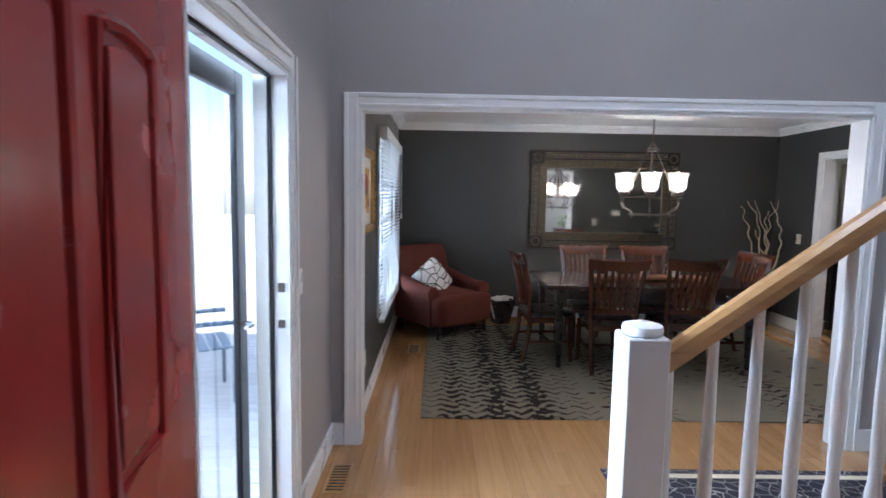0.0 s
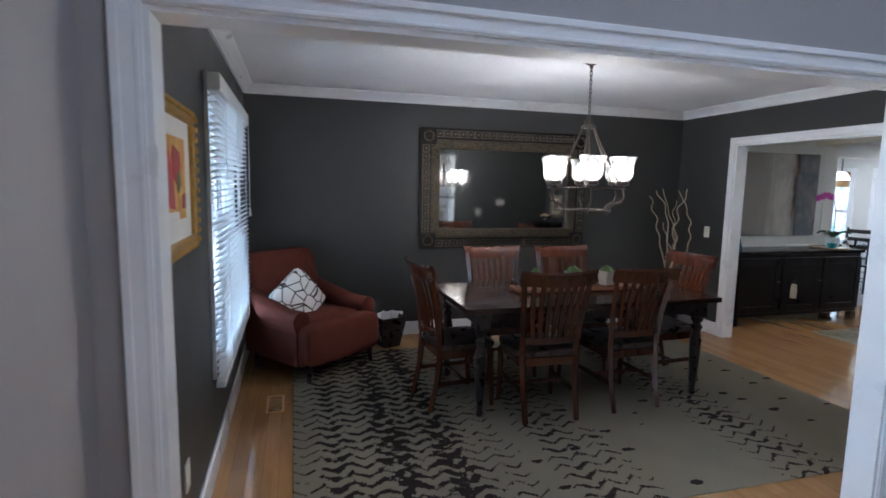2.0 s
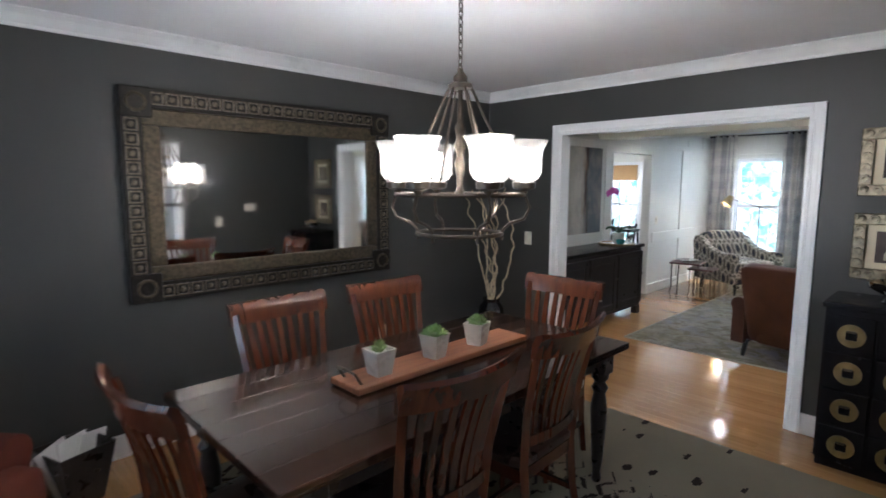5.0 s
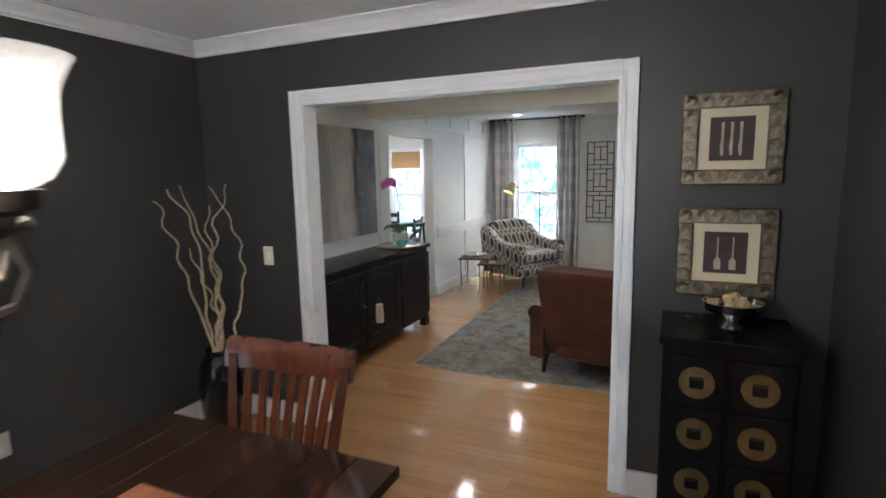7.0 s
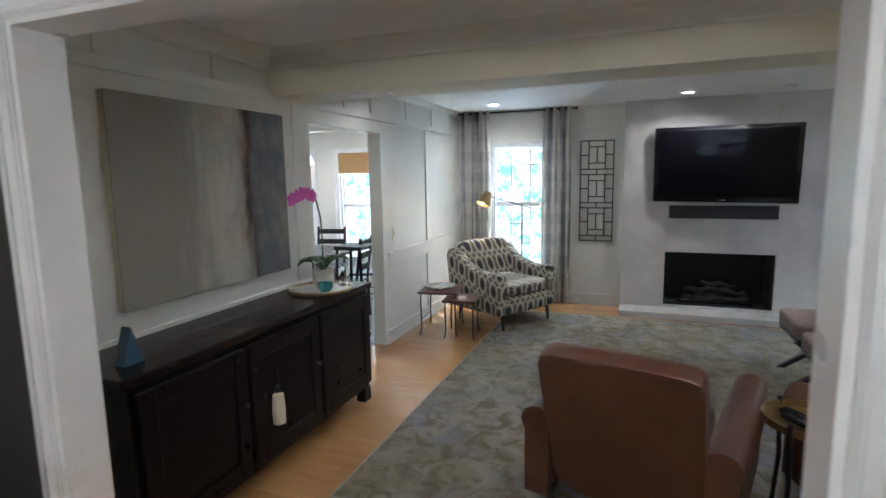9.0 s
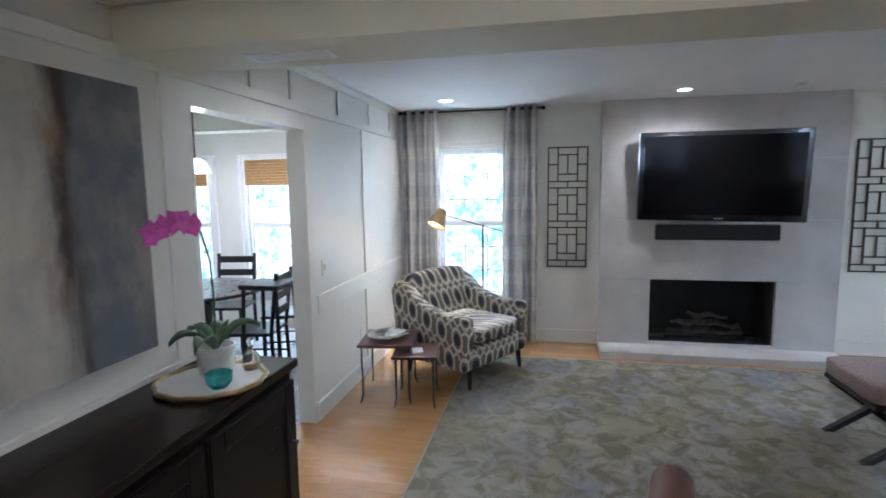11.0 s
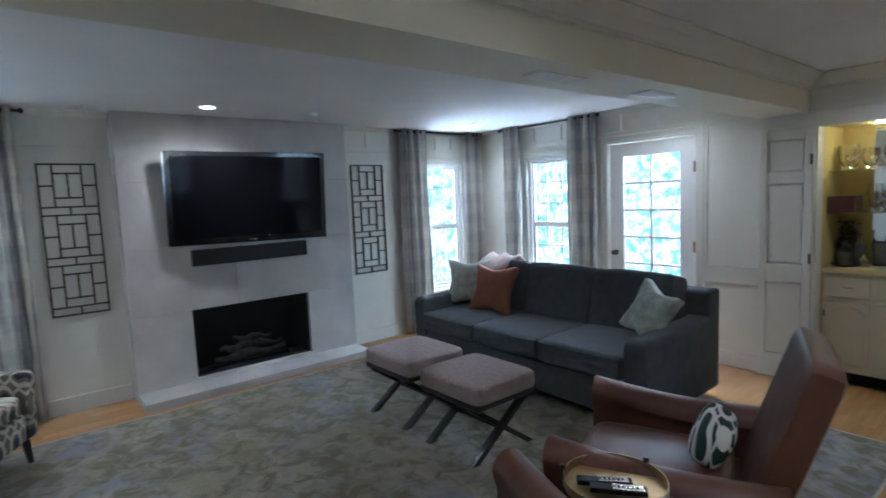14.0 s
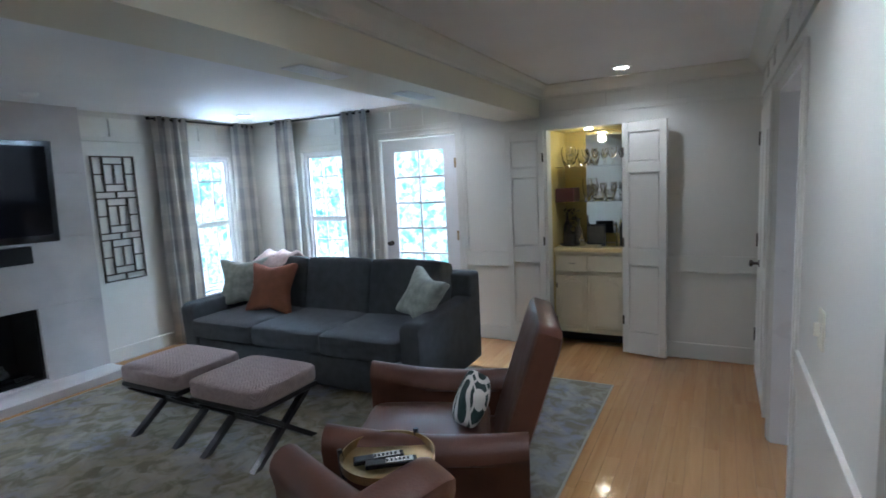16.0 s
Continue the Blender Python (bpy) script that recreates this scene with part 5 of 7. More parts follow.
def mix_nodes(nt, a, b, fac):
    n = nt.nodes.new("ShaderNodeMix")
    n.data_type = 'RGBA'
    for sock, val in ((6, a), (7, b)):
        if isinstance(val, tuple):
            n.inputs[sock].default_value = (*val, 1)
        else:
            nt.links.new(val, n.inputs[sock])
    nt.links.new(fac, n.inputs[0])
    return n.outputs[2]


def math_node(nt, op, a, b=None):
    n = nt.nodes.new("ShaderNodeMath")
    n.operation = op
    for i, v in enumerate((a, b)):
        if v is None:
            continue
        if isinstance(v, (int, float)):
            n.inputs[i].default_value = v
        else:
            nt.links.new(v, n.inputs[i])
    return n.outputs[0]


def cloth_base(name, rough=0.92):
    m = bpy.data.materials.new(name)
    m.use_nodes = True
    nt = m.node_tree
    b = nt.nodes["Principled BSDF"]
    b.inputs["Roughness"].default_value = rough
    b.inputs["Specular IOR Level"].default_value = 0.15
    tc = nt.nodes.new("ShaderNodeTexCoord")
    sp = nt.nodes.new("ShaderNodeSeparateXYZ")
    nt.links.new(tc.outputs["Object"], sp.inputs[0])
    return m, nt, b, tc, sp


def lattice_mat(name, ground, band, core, sx=0.165, sz=0.42, thin=0.09):
    """Trellis print: pale interlaced bands round dark ovals."""
    m, nt, b, tc, sp = cloth_base(name)
    u = math_node(nt, 'DIVIDE', math_node(nt, 'ADD', sp.outputs[0], sp.outputs[1]), sx)
    w = math_node(nt, 'DIVIDE', math_node(nt, 'ADD', sp.outputs[2], math_node(nt, 'MULTIPLY', sp.outputs[1], 0.35)), sz)
    row = math_node(nt, 'FLOOR', math_node(nt, 'MULTIPLY', w, 2.0))
    u2 = math_node(nt, 'ADD', u, math_node(nt, 'MULTIPLY', row, 0.5))
    fu = math_node(nt, 'ABSOLUTE', math_node(nt, 'SUBTRACT', math_node(nt, 'FRACT', u2), 0.5))
    fw = math_node(nt, 'ABSOLUTE', math_node(nt, 'SUBTRACT', math_node(nt, 'FRACT', math_node(nt, 'MULTIPLY', w, 2.0)), 0.5))
    d = math_node(nt, 'ADD', math_node(nt, 'POWER', math_node(nt, 'MULTIPLY', fu, 2.0), 2.0), math_node(nt, 'POWER', math_node(nt, 'MULTIPLY', fw, 1.5), 2.0))
    core_f = math_node(nt, 'LESS_THAN', d, thin * 1.35)
    ring_f = math_node(nt, 'LESS_THAN', math_node(nt, 'ABSOLUTE', math_node(nt, 'SUBTRACT', d, 0.40)), thin * 1.5)
    diag = math_node(nt, 'LESS_THAN', math_node(nt, 'ABSOLUTE', math_node(nt, 'SUBTRACT', fu, fw)), 0.065)
    out_f = math_node(nt, 'MULTIPLY', diag, math_node(nt, 'GREATER_THAN', d, 0.36))
    c = mix_nodes(nt, ground, band, math_node(nt, 'MAXIMUM', ring_f, out_f))
    c = mix_nodes(nt, c, core, core_f)
    nt.links.new(c, b.inputs["Base Color"])
    return m


herringbone(M_STOOL)
M_TRELLIS = lattice_mat("trellis_print_cloth", (0.16, 0.145, 0.12), (0.50, 0.46, 0.38), (0.048, 0.052, 0.066))
M_CHEVRON = lattice_mat("black_and_white_weave", (0.03, 0.05, 0.045), (0.62, 0.60, 0.54), (0.03, 0.05, 0.045), 0.30, 0.16, 0.14)


def plaid_mat(name):
    m, nt, b, tc, sp = cloth_base(name)
    u = math_node(nt, 'ADD', sp.outputs[0], sp.outputs[1])
    n = nt.nodes.new("ShaderNodeTexNoise")
    n.inputs["Scale"].default_value = 30
    nt.links.new(tc.outputs["Object"], n.inputs[0])
    a = math_node(nt, 'LESS_THAN', math_node(nt, 'FRACT', math_node(nt, 'DIVIDE', u, 0.16)), 0.42)
    z = math_node(nt, 'LESS_THAN', math_node(nt, 'FRACT', math_node(nt, 'DIVIDE', math_node(nt, 'ADD', sp.outputs[2], math_node(nt, 'MULTIPLY', n.outputs[0], 0.05)), 0.26)), 0.5)
    f = math_node(nt, 'ADD', math_node(nt, 'MULTIPLY', a, 0.60), math_node(nt, 'MULTIPLY', z, 0.18))
    c = mix_nodes(nt, (0.74, 0.71, 0.65), (0.33, 0.33, 0.345), f)
    nt.links.new(c, b.inputs["Base Color"])
    tr = nt.nodes.new("ShaderNodeBsdfTranslucent")
    nt.links.new(c, tr.inputs[0])
    ms = nt.nodes.new("ShaderNodeMixShader")
    ms.inputs[0].default_value = 0.35
    nt.links.new(b.outputs[0], ms.inputs[1])
    nt.links.new(tr.outputs[0], ms.inputs[2])
    nt.links.new(ms.outputs[0], nt.nodes["Material Output"].inputs[0])
    return m


M_CURTAIN = plaid_mat("grey_cream_plaid_curtain")


def mottled_mat(name, colours, scale=1.6):
    """Worn floral pile: soft blotches of several tones."""
    m, nt, b, tc, sp = cloth_base(name, 0.97)
    c = colours[0]
    for i, col in enumerate(colours[1:]):
        n = nt.nodes.new("ShaderNodeTexNoise")
        n.inputs["Scale"].default_value = scale * (1, 2.2, 4.6)[i]
        n.inputs["Detail"].default_value = 9
        n.inputs["Roughness"].default_value = 0.62
        n.inputs["Distortion"].default_value = 0.7
        mp = nt.nodes.new("ShaderNodeMapping")
        mp.inputs["Location"].default_value = (3.7 * i, 1.9 * i, i)
        nt.links.new(tc.outputs["Object"], mp.inputs[0])
        nt.links.new(mp.outputs[0], n.inputs[0])
        mr = nt.nodes.new("ShaderNodeMapRange")
        mr.inputs[1].default_value, mr.inputs[2].default_value = 0.45, 0.60
        nt.links.new(n.outputs[0], mr.inputs[0])
        c = mix_nodes(nt, c, col, mr.outputs[0])
    nt.links.new(c, b.inputs["Base Color"])
    n3 = nt.nodes.new("ShaderNodeTexNoise")
    n3.inputs["Scale"].default_value = 200
    nt.links.new(tc.outputs["Object"], n3.inputs[0])
    bp = nt.nodes.new("ShaderNodeBump")
    bp.inputs["Strength"].default_value = 0.5
    bp.inputs["Distance"].default_value = 0.004
    nt.links.new(n3.outputs[0], bp.inputs["Height"])
    nt.links.new(bp.outputs[0], b.inputs["Normal"])
    return m


M_LRUG = mottled_mat("faded_floral_rug", [(0.218, 0.192, 0.130), (0.182, 0.180, 0.205), (0.255, 0.238, 0.192), (0.138, 0.122, 0.078)], 1.6)


def painting_mat(name):
    m, nt, b, tc, sp = cloth_base(name, 0.6)
    n = nt.nodes.new("ShaderNodeTexNoise")
    n.inputs["Scale"].default_value = 2.0
    n.inputs["Detail"].default_value = 12
    n.inputs["Roughness"].default_value = 0.68
    mp = nt.nodes.new("ShaderNodeMapping")
    mp.inputs["Scale"].default_value = (2.6, 1, 0.9)
    nt.links.new(tc.outputs["Object"], mp.inputs[0])
    nt.links.new(mp.outputs[0], n.inputs[0])
    def band(v, a, d):
        r = nt.nodes.new("ShaderNodeMapRange")
        r.interpolation_type = 'SMOOTHSTEP'
        r.inputs[1].default_value, r.inputs[2].default_value = a, d
        nt.links.new(v, r.inputs[0])
        return r.outputs[0]

    def streaks(scale, seed):
        q = nt.nodes.new("ShaderNodeTexNoise")
        q.inputs["Scale"].default_value = 1.0
        q.inputs["Detail"].default_value = 10
        q.inputs["Roughness"].default_value = 0.66
        r = nt.nodes.new("ShaderNodeMapping")
        r.inputs["Scale"].default_value = scale
        r.inputs["Location"].default_value = (seed, seed * 0.7, seed * 1.3)
        nt.links.new(tc.outputs["Object"], r.inputs[0])
        nt.links.new(r.outputs[0], q.inputs[0])
        return q.outputs[0]

    drip, cloud = streaks((7.0, 1, 0.8), 3.1), streaks((3.2, 1, 2.6), 8.4)
    x = math_node(nt, 'ADD', sp.outputs[0], math_node(nt, 'MULTIPLY', math_node(nt, 'SUBTRACT', n.outputs[0], 0.5), 0.24))
    c = mix_nodes(nt, (0.29, 0.27, 0.225), (0.52, 0.49, 0.41), band(math_node(nt, 'ADD', x, math_node(nt, 'MULTIPLY', math_node(nt, 'SUBTRACT', drip, 0.5), 1.0)), -0.30, 0.16))
    c = mix_nodes(nt, c, (0.29, 0.275, 0.265), math_node(nt, 'MULTIPLY', band(cloud, 0.45, 0.68), 0.55))
    right = mix_nodes(nt, (0.135, 0.15, 0.165), (0.32, 0.29, 0.245), math_node(nt, 'MULTIPLY', band(cloud, 0.40, 0.70), 0.85))
    c = mix_nodes(nt, c, right, band(x, 0.14, 0.36))
    far = math_node(nt, 'ABSOLUTE', math_node(nt, 'SUBTRACT', x, 0.275))
    dark = math_node(nt, 'MULTIPLY', math_node(nt, 'SUBTRACT', 1.0, band(far, 0.010, 0.085)), band(drip, 0.32, 0.56))
    c = mix_nodes(nt, c, (0.05, 0.033, 0.026), math_node(nt, 'MULTIPLY', dark, 0.9))
    rusty = math_node(nt, 'ABSOLUTE', math_node(nt, 'SUBTRACT', x, 0.235))
    tan = math_node(nt, 'MULTIPLY', math_node(nt, 'SUBTRACT', 1.0, band(rusty, 0.0, 0.09)), band(cloud, 0.42, 0.60))
    c = mix_nodes(nt, c, (0.33, 0.22, 0.14), math_node(nt, 'MULTIPLY', tan, 0.7))
    nt.links.new(c, b.inputs["Base Color"])
    return m


# a sheet that glows by itself: daylight is put into its blotchy colours
def glow_backdrop_mat(name, strength, cols, scale):
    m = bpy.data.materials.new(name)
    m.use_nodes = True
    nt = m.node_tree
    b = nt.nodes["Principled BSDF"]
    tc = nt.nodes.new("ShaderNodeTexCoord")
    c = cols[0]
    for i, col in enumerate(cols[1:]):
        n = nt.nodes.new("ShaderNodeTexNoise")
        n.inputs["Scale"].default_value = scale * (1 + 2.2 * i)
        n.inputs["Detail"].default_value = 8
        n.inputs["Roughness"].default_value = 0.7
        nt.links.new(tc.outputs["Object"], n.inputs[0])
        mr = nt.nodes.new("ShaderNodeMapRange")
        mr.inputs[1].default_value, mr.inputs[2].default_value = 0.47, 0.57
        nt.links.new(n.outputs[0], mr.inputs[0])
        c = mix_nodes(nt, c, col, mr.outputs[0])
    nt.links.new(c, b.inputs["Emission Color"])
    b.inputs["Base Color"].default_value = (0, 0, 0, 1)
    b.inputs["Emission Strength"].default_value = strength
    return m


# glowing sheets stand in for the daylit garden and street
M_GARDEN_GLOW = glow_backdrop_mat("self_lit_garden", 1.15, [(0.42, 0.86, 0.84), (0.09, 0.30, 0.23), (0.95, 1.0, 1.0), (0.16, 0.46, 0.38), (0.95, 1.0, 1.0)], 0.5)
slab("backdrop_east", 18.0, 18.1, -12, 22, -2, 8.5, M_GARDEN_GLOW, "self-lit sheet painted as bright garden foliage in the distance", "backdrop")
slab("backdrop_south", 2, 18, -9.1, -9.0, -2, 8.5, M_GARDEN_GLOW, "self-lit sheet painted as bright garden foliage in the distance", "backdrop")
M_STREET_GLOW = glow_backdrop_mat("self_lit_street", 2.2, [(0.95, 1.0, 1.0), (0.55, 0.75, 0.65)], 0.5)
slab("backdrop_west", -14.1, -14.0, -12, 22, -2, 12, M_STREET_GLOW, "self-lit sheet painted as a hazy street in the distance", "backdrop")
slab("garden_ground", 10.0, 60, -40, 45, -2.1, -1.9, mat("garden_lawn", (0.40, 0.46, 0.36), 0.9, var=0.4, scale=2), "green lawn behind the house", "ground")
slab("patio_ground", -1.0, 10.0, -40, -1.72, -2.1, -1.9, mat("patio_stone", (0.42, 0.41, 0.38), 0.8, var=0.15, scale=2), "pale stone patio behind the house", "ground")

# ---- windows and the glazed door ----
sash_window("window_1", 'y', 5.30, 6.10, 9.86, 10.0, 0.46, 2.04, 3, 3, "white double-hung window with muntins")
sash_window("window_2", 'y', 0.56, 1.20, 9.86, 10.0, 0.46, 2.04, 3, 3, "white double-hung window with muntins")
sash_window("window_3", 'x', 8.29, 9.01, 0.23, 0.09, 0.46, 2.04, 3, 3, "white double-hung window with muntins")
casing("trim_window", 'y', 5.30, 6.10, 9.86, -1, 2.04, w=0.07, z0=0.46, sill=True, material=M_WALL, label="cream window casing")
casing("trim_window", 'y', 0.56, 1.20, 9.86, -1, 2.04, w=0.07, z0=0.46, sill=True, material=M_WALL, label="cream window casing")
casing("trim_window", 'x', 8.29, 9.01, 0.23, 1, 2.04, w=0.07, z0=0.46, sill=True, material=M_WALL, label="cream window casing")

gd = thing("glazed_door", "white glazed garden door with ten panes, closed", "door", (6.97, 0.18, 0.01))
DW, DH = 0.91, 2.08
G0, G1, Z0, Z1 = 0.155, 0.755, 0.58, 1.95
part("door_leaf", boxes((0, G0, -0.02, 0.02, 0, DH), (G1, DW, -0.02, 0.02, 0, DH), (G0, G1, -0.02, 0.02, 0, Z0), (G0, G1, -0.02, 0.02, Z1, DH)), M_TRIM, gd)
part("lower_panel", boxes((G0 + 0.03, G1 - 0.03, 0.02, 0.028, 0.16, Z0 - 0.08), bevel=0.004), M_TRIM, gd)
part("muntin", boxes(((G0 + G1) / 2 - 0.010, (G0 + G1) / 2 + 0.010, -0.012, 0.014, Z0, Z1)), M_TRIM, gd)
for k in range(1, 5):
    z = Z0 + (Z1 - Z0) * k / 5
    part("muntin", boxes((G0, G1, -0.011, 0.013, z - 0.011, z + 0.011)), M_TRIM, gd)
for k in range(5):
    for c in range(2):
        x0 = G0 + c * (G1 - G0) / 2
        g = part("pane", boxes((x0 + 0.010, x0 + (G1 - G0) / 2 - 0.010, -0.002, 0.002, Z0 + (Z1 - Z0) * k / 5 + 0.011, Z0 + (Z1 - Z0) * (k + 1) / 5 - 0.011)), M_GLASS, gd)
        g.visible_shadow = False
part("door_knob", lathe([(0.028, 0), (0.028, 0.005), (0.010, 0.010), (0.010, 0.03), (0.026, 0.042), (0.024, 0.058), (0.0, 0.062)], 16), M_IRON, gd, smooth=True).matrix_basis = pose(0.845, 0.02, 0.96, -90, 0, 0)
for z in (0.3, 1.05, 1.8):
    part("hinge", boxes((-0.006, 0.03, 0.018, 0.026, z - 0.05, z + 0.05)), M_BRASS, gd)
casing("trim_glazed_door", 'x', 6.96, 7.89, 0.23, 1, 2.10, w=0.075, material=M_WALL, label="cream door casing")

# ---- board and batten panelling ----


def trim_box(label, *b):
    return tagged(part("trim", boxes(b, bevel=0.002), M_WALL), label, "panelling trim", kind="structure")


RAIL = "cream painted chair rail of the panelling"
BAT = "cream painted batten of the panelling"
for x0, x1 in ((4.31, 6.40), (7.70, 9.84)):
    trim_box(RAIL, x0, x1, 6.502, 6.52, 0.76, 0.90)
trim_box(RAIL, 4.31, 9.84, 6.505, 6.52, 2.14, 2.20)
for x in (4.75, 5.40):
    trim_box(BAT, x - 0.03, x + 0.03, 6.506, 6.52, 0.141, 0.76)
for x in (6.31, 8.70):
    trim_box(BAT, x - 0.03, x + 0.03, 6.506, 6.52, 0.905, 2.14)
trim_box(BAT, 8.67, 8.73, 6.506, 6.52, 0.141, 0.76)
for x in (4.9, 5.6, 6.55, 7.0, 7.45, 8.2, 8.9, 9.5):
    trim_box(BAT, x - 0.025, x + 0.025, 6.507, 6.52, 2.20, 2.38)
for x0, x1 in ((4.31, 5.33), (6.10, 6.885), (7.97, 8.21)):
    trim_box(RAIL, x0, x1, 0.23, 0.248, 0.76, 0.90)
trim_box(RAIL, 4.31, 9.84, 0.23, 0.244, 2.165, 2.215)
for x in (6.93, 7.35, 7.75, 8.1, 8.5, 8.9, 9.3, 5.5, 5.0, 6.05):
    trim_box(BAT, x - 0.025, x + 0.025, 0.23, 0.243, 2.215, 2.385)
trim_box(BAT, 6.855, 6.885, 0.23, 0.244, 0.905, 2.16)
for y0, y1 in ((4.51, 5.22), (6.18, 6.50), (0.26, 0.48), (1.28, 2.28)):
    trim_box(RAIL, 9.845, 9.86, y0, y1, 2.165, 2.215)
for y in (5.45, 5.7, 5.95, 0.7, 0.95, 1.5, 1.95, 4.9):
    trim_box(BAT, 9.847, 9.86, y - 0.02, y + 0.02, 2.215, 2.385)
trim_box(RAIL, 4.29, 4.306, 2.70, 3.83, 0.76, 0.90)
trim_box(RAIL, 4.192, 4.207, 5.82, 6.48, 0.76, 0.90)
trim_box(RAIL, 4.29, 4.306, 0.25, 3.86, 2.16, 2.21)
for y in (0.7, 1.2, 1.9, 2.4, 3.2, 3.6):
    trim_box(BAT, 4.29, 4.303, y - 0.025, y + 0.025, 2.21, 2.37)

# closet door on the hall wall
cd = thing("closet_door", "cream painted closed door with dark knob and hinges", "door", (4.29, 0.42, 0.01))
part("door_leaf", boxes((0.0, 0.022, 0, 0.80, 0, 2.03), bevel=0.003), M_WALL, cd)
for y0, y1 in ((0.10, 0.37), (0.43, 0.70)):
    for z0, z1 in ((0.18, 0.80), (0.95, 1.85)):
        part("panel", boxes((0.022, 0.030, y0, y1, z0, z1), bevel=0.006), M_WALL, cd)
part("door_knob", lathe([(0.028, 0), (0.028, 0.005), (0.010, 0.010), (0.010, 0.035), (0.026, 0.047), (0.024, 0.063), (0.0, 0.067)], 16), M_IRON, cd, smooth=True).matrix_basis = pose(0.022, 0.20, 0.90, 0, 90, 0)
for z in (0.3, 1.05, 1.82):
    part("hinge", boxes((0.0, 0.034, -0.03, -0.005, z - 0.05, z + 0.05)), M_IRON, cd)
casing("trim_closet_door", 'y', 0.41, 1.23, 4.29, 1, 2.05, w=0.06, material=M_WALL, label="cream door casing")
plate("switch_plate", "white light switch plate on cream wall", 4.29, 4.298, 3.16, 3.24, 1.06, 1.18, (0.004, 0.02, -0.008, 0.008, -0.02, 0.02))
plate("switch_plate", "white light switch plate on cream wall", 7.80, 7.88, 6.513, 6.52, 1.02, 1.14, (-0.012, 0.012, -0.012, -0.0035, -0.025, 0.025))
plate("wall_outlet", "white power outlet low on cream panelling", 8.52, 8.60, 6.513, 6.52, 0.32, 0.44, cat="outlet")

# ---- fireplace ----
fp = thing("fireplace", "pale limestone fireplace with raised hearth and gas logs", "fireplace", kind="structure")
slabs = [(2.33, 4.44, 1.86, CEIL), (2.33, 3.30, 1.30, 1.86), (3.30, 4.44, 1.30, 1.86), (2.33, 3.55, 0.72, 1.30), (3.55, 4.44, 0.72, 1.30), (2.33, 2.85, 0.07, 0.72), (3.96, 4.44, 0.07, 0.72), (2.85, 3.96, 0.07, 0.10)]
for y0, y1, z0, z1 in slabs:
    part("stone_slab", boxes((9.68, 9.86, y0 + 0.001, y1 - 0.001, z0 + 0.001, z1 - 0.001), bevel=0.0012), M_STONE, fp)
part("hearth_slab", boxes((9.37, 9.86, 2.33, 4.44, 0, 0.07), bevel=0.004), M_STONE, fp, "pale limestone hearth slab")
part("firebox", boxes((9.72, 10.15, 2.85, 2.87, 0.08, 0.74), (9.72, 10.15, 3.94, 3.96, 0.08, 0.74), (10.13, 10.15, 2.87, 3.94, 0.08, 0.74), (9.72, 10.13, 2.87, 3.94, 0.08, 0.10), (9.72, 10.13, 2.87, 3.94, 0.72, 0.74)), M_SOOT, fp, "sooty black firebox")
for y0, y1, z, r, a in ((3.05, 3.75, 0.17, 0.045, 0.0), (3.1, 3.5, 0.25, 0.036, 0.07), (3.35, 3.72, 0.26, 0.034, -0.06), (3.2, 3.55, 0.33, 0.028, 0.05)):
    pts = [(9.90 + a * (k / 6 - 0.5) * 2 + 0.012 * math.sin(k * 2 + z * 40), y0 + (y1 - y0) * k / 6, z + 0.018 * math.sin(k * 1.7 + y0 * 9)) for k in range(7)]
    part("gas_log", tube(pts, [r * (0.8 + 0.25 * math.sin(k * 1.3 + y0)) for k in range(7)], 8), M_LOG, fp, smooth=True)
part("grate", boxes((9.86, 9.94, 3.02, 3.78, 0.10, 0.125)), M_BLACK, fp)

tv = thing("television", "large black flat television tilted on the stone wall", "television")
part("bezel", boxes((-0.69, 0.69, -0.045, 0.0, -0.405, 0.405), bevel=0.006), M_TVB, tv)
part("screen", boxes((-0.645, 0.645, -0.047, -0.0455, -0.345, 0.365)), M_SCREEN, tv)
part("back_housing", boxes((-0.55, 0.55, 0.0005, 0.04, -0.32, 0.32), bevel=0.01), M_TVB, tv)
part("side_trim", boxes((-0.6985, -0.691, -0.043, -0.004, -0.40, 0.40)), M_CHROME, tv, "silver side trim")
part("brand_mark", boxes((-0.04, 0.04, -0.0475, -0.0455, -0.385, -0.372)), M_PLATEAU, tv, "small pale maker's mark")
tv.matrix_basis = pose(9.52, 3.42, 1.705, 4, 0, -90) @ pose(0, 0, 0, 0, 0, -8)
mount = thing("television_mount", "black steel arm that holds the television", "bracket", (9.68, 3.42, 1.70))
part("wall_plate", boxes((-0.02, -0.001, -0.2, 0.2, -0.15, 0.15)), M_BLACK, mount)
part("arm", boxes((-0.12, -0.02, -0.04, 0.04, -0.04, 0.04)), M_BLACK, mount)
sbx = thing("soundbar", "long black soundbar mounted below the television", "speaker", (9.68, 3.40, 1.187))
part("grille", boxes((-0.075, -0.001, -0.535, 0.535, -0.072, 0.072), bevel=0.008, seg=2), M_BLACK, sbx)


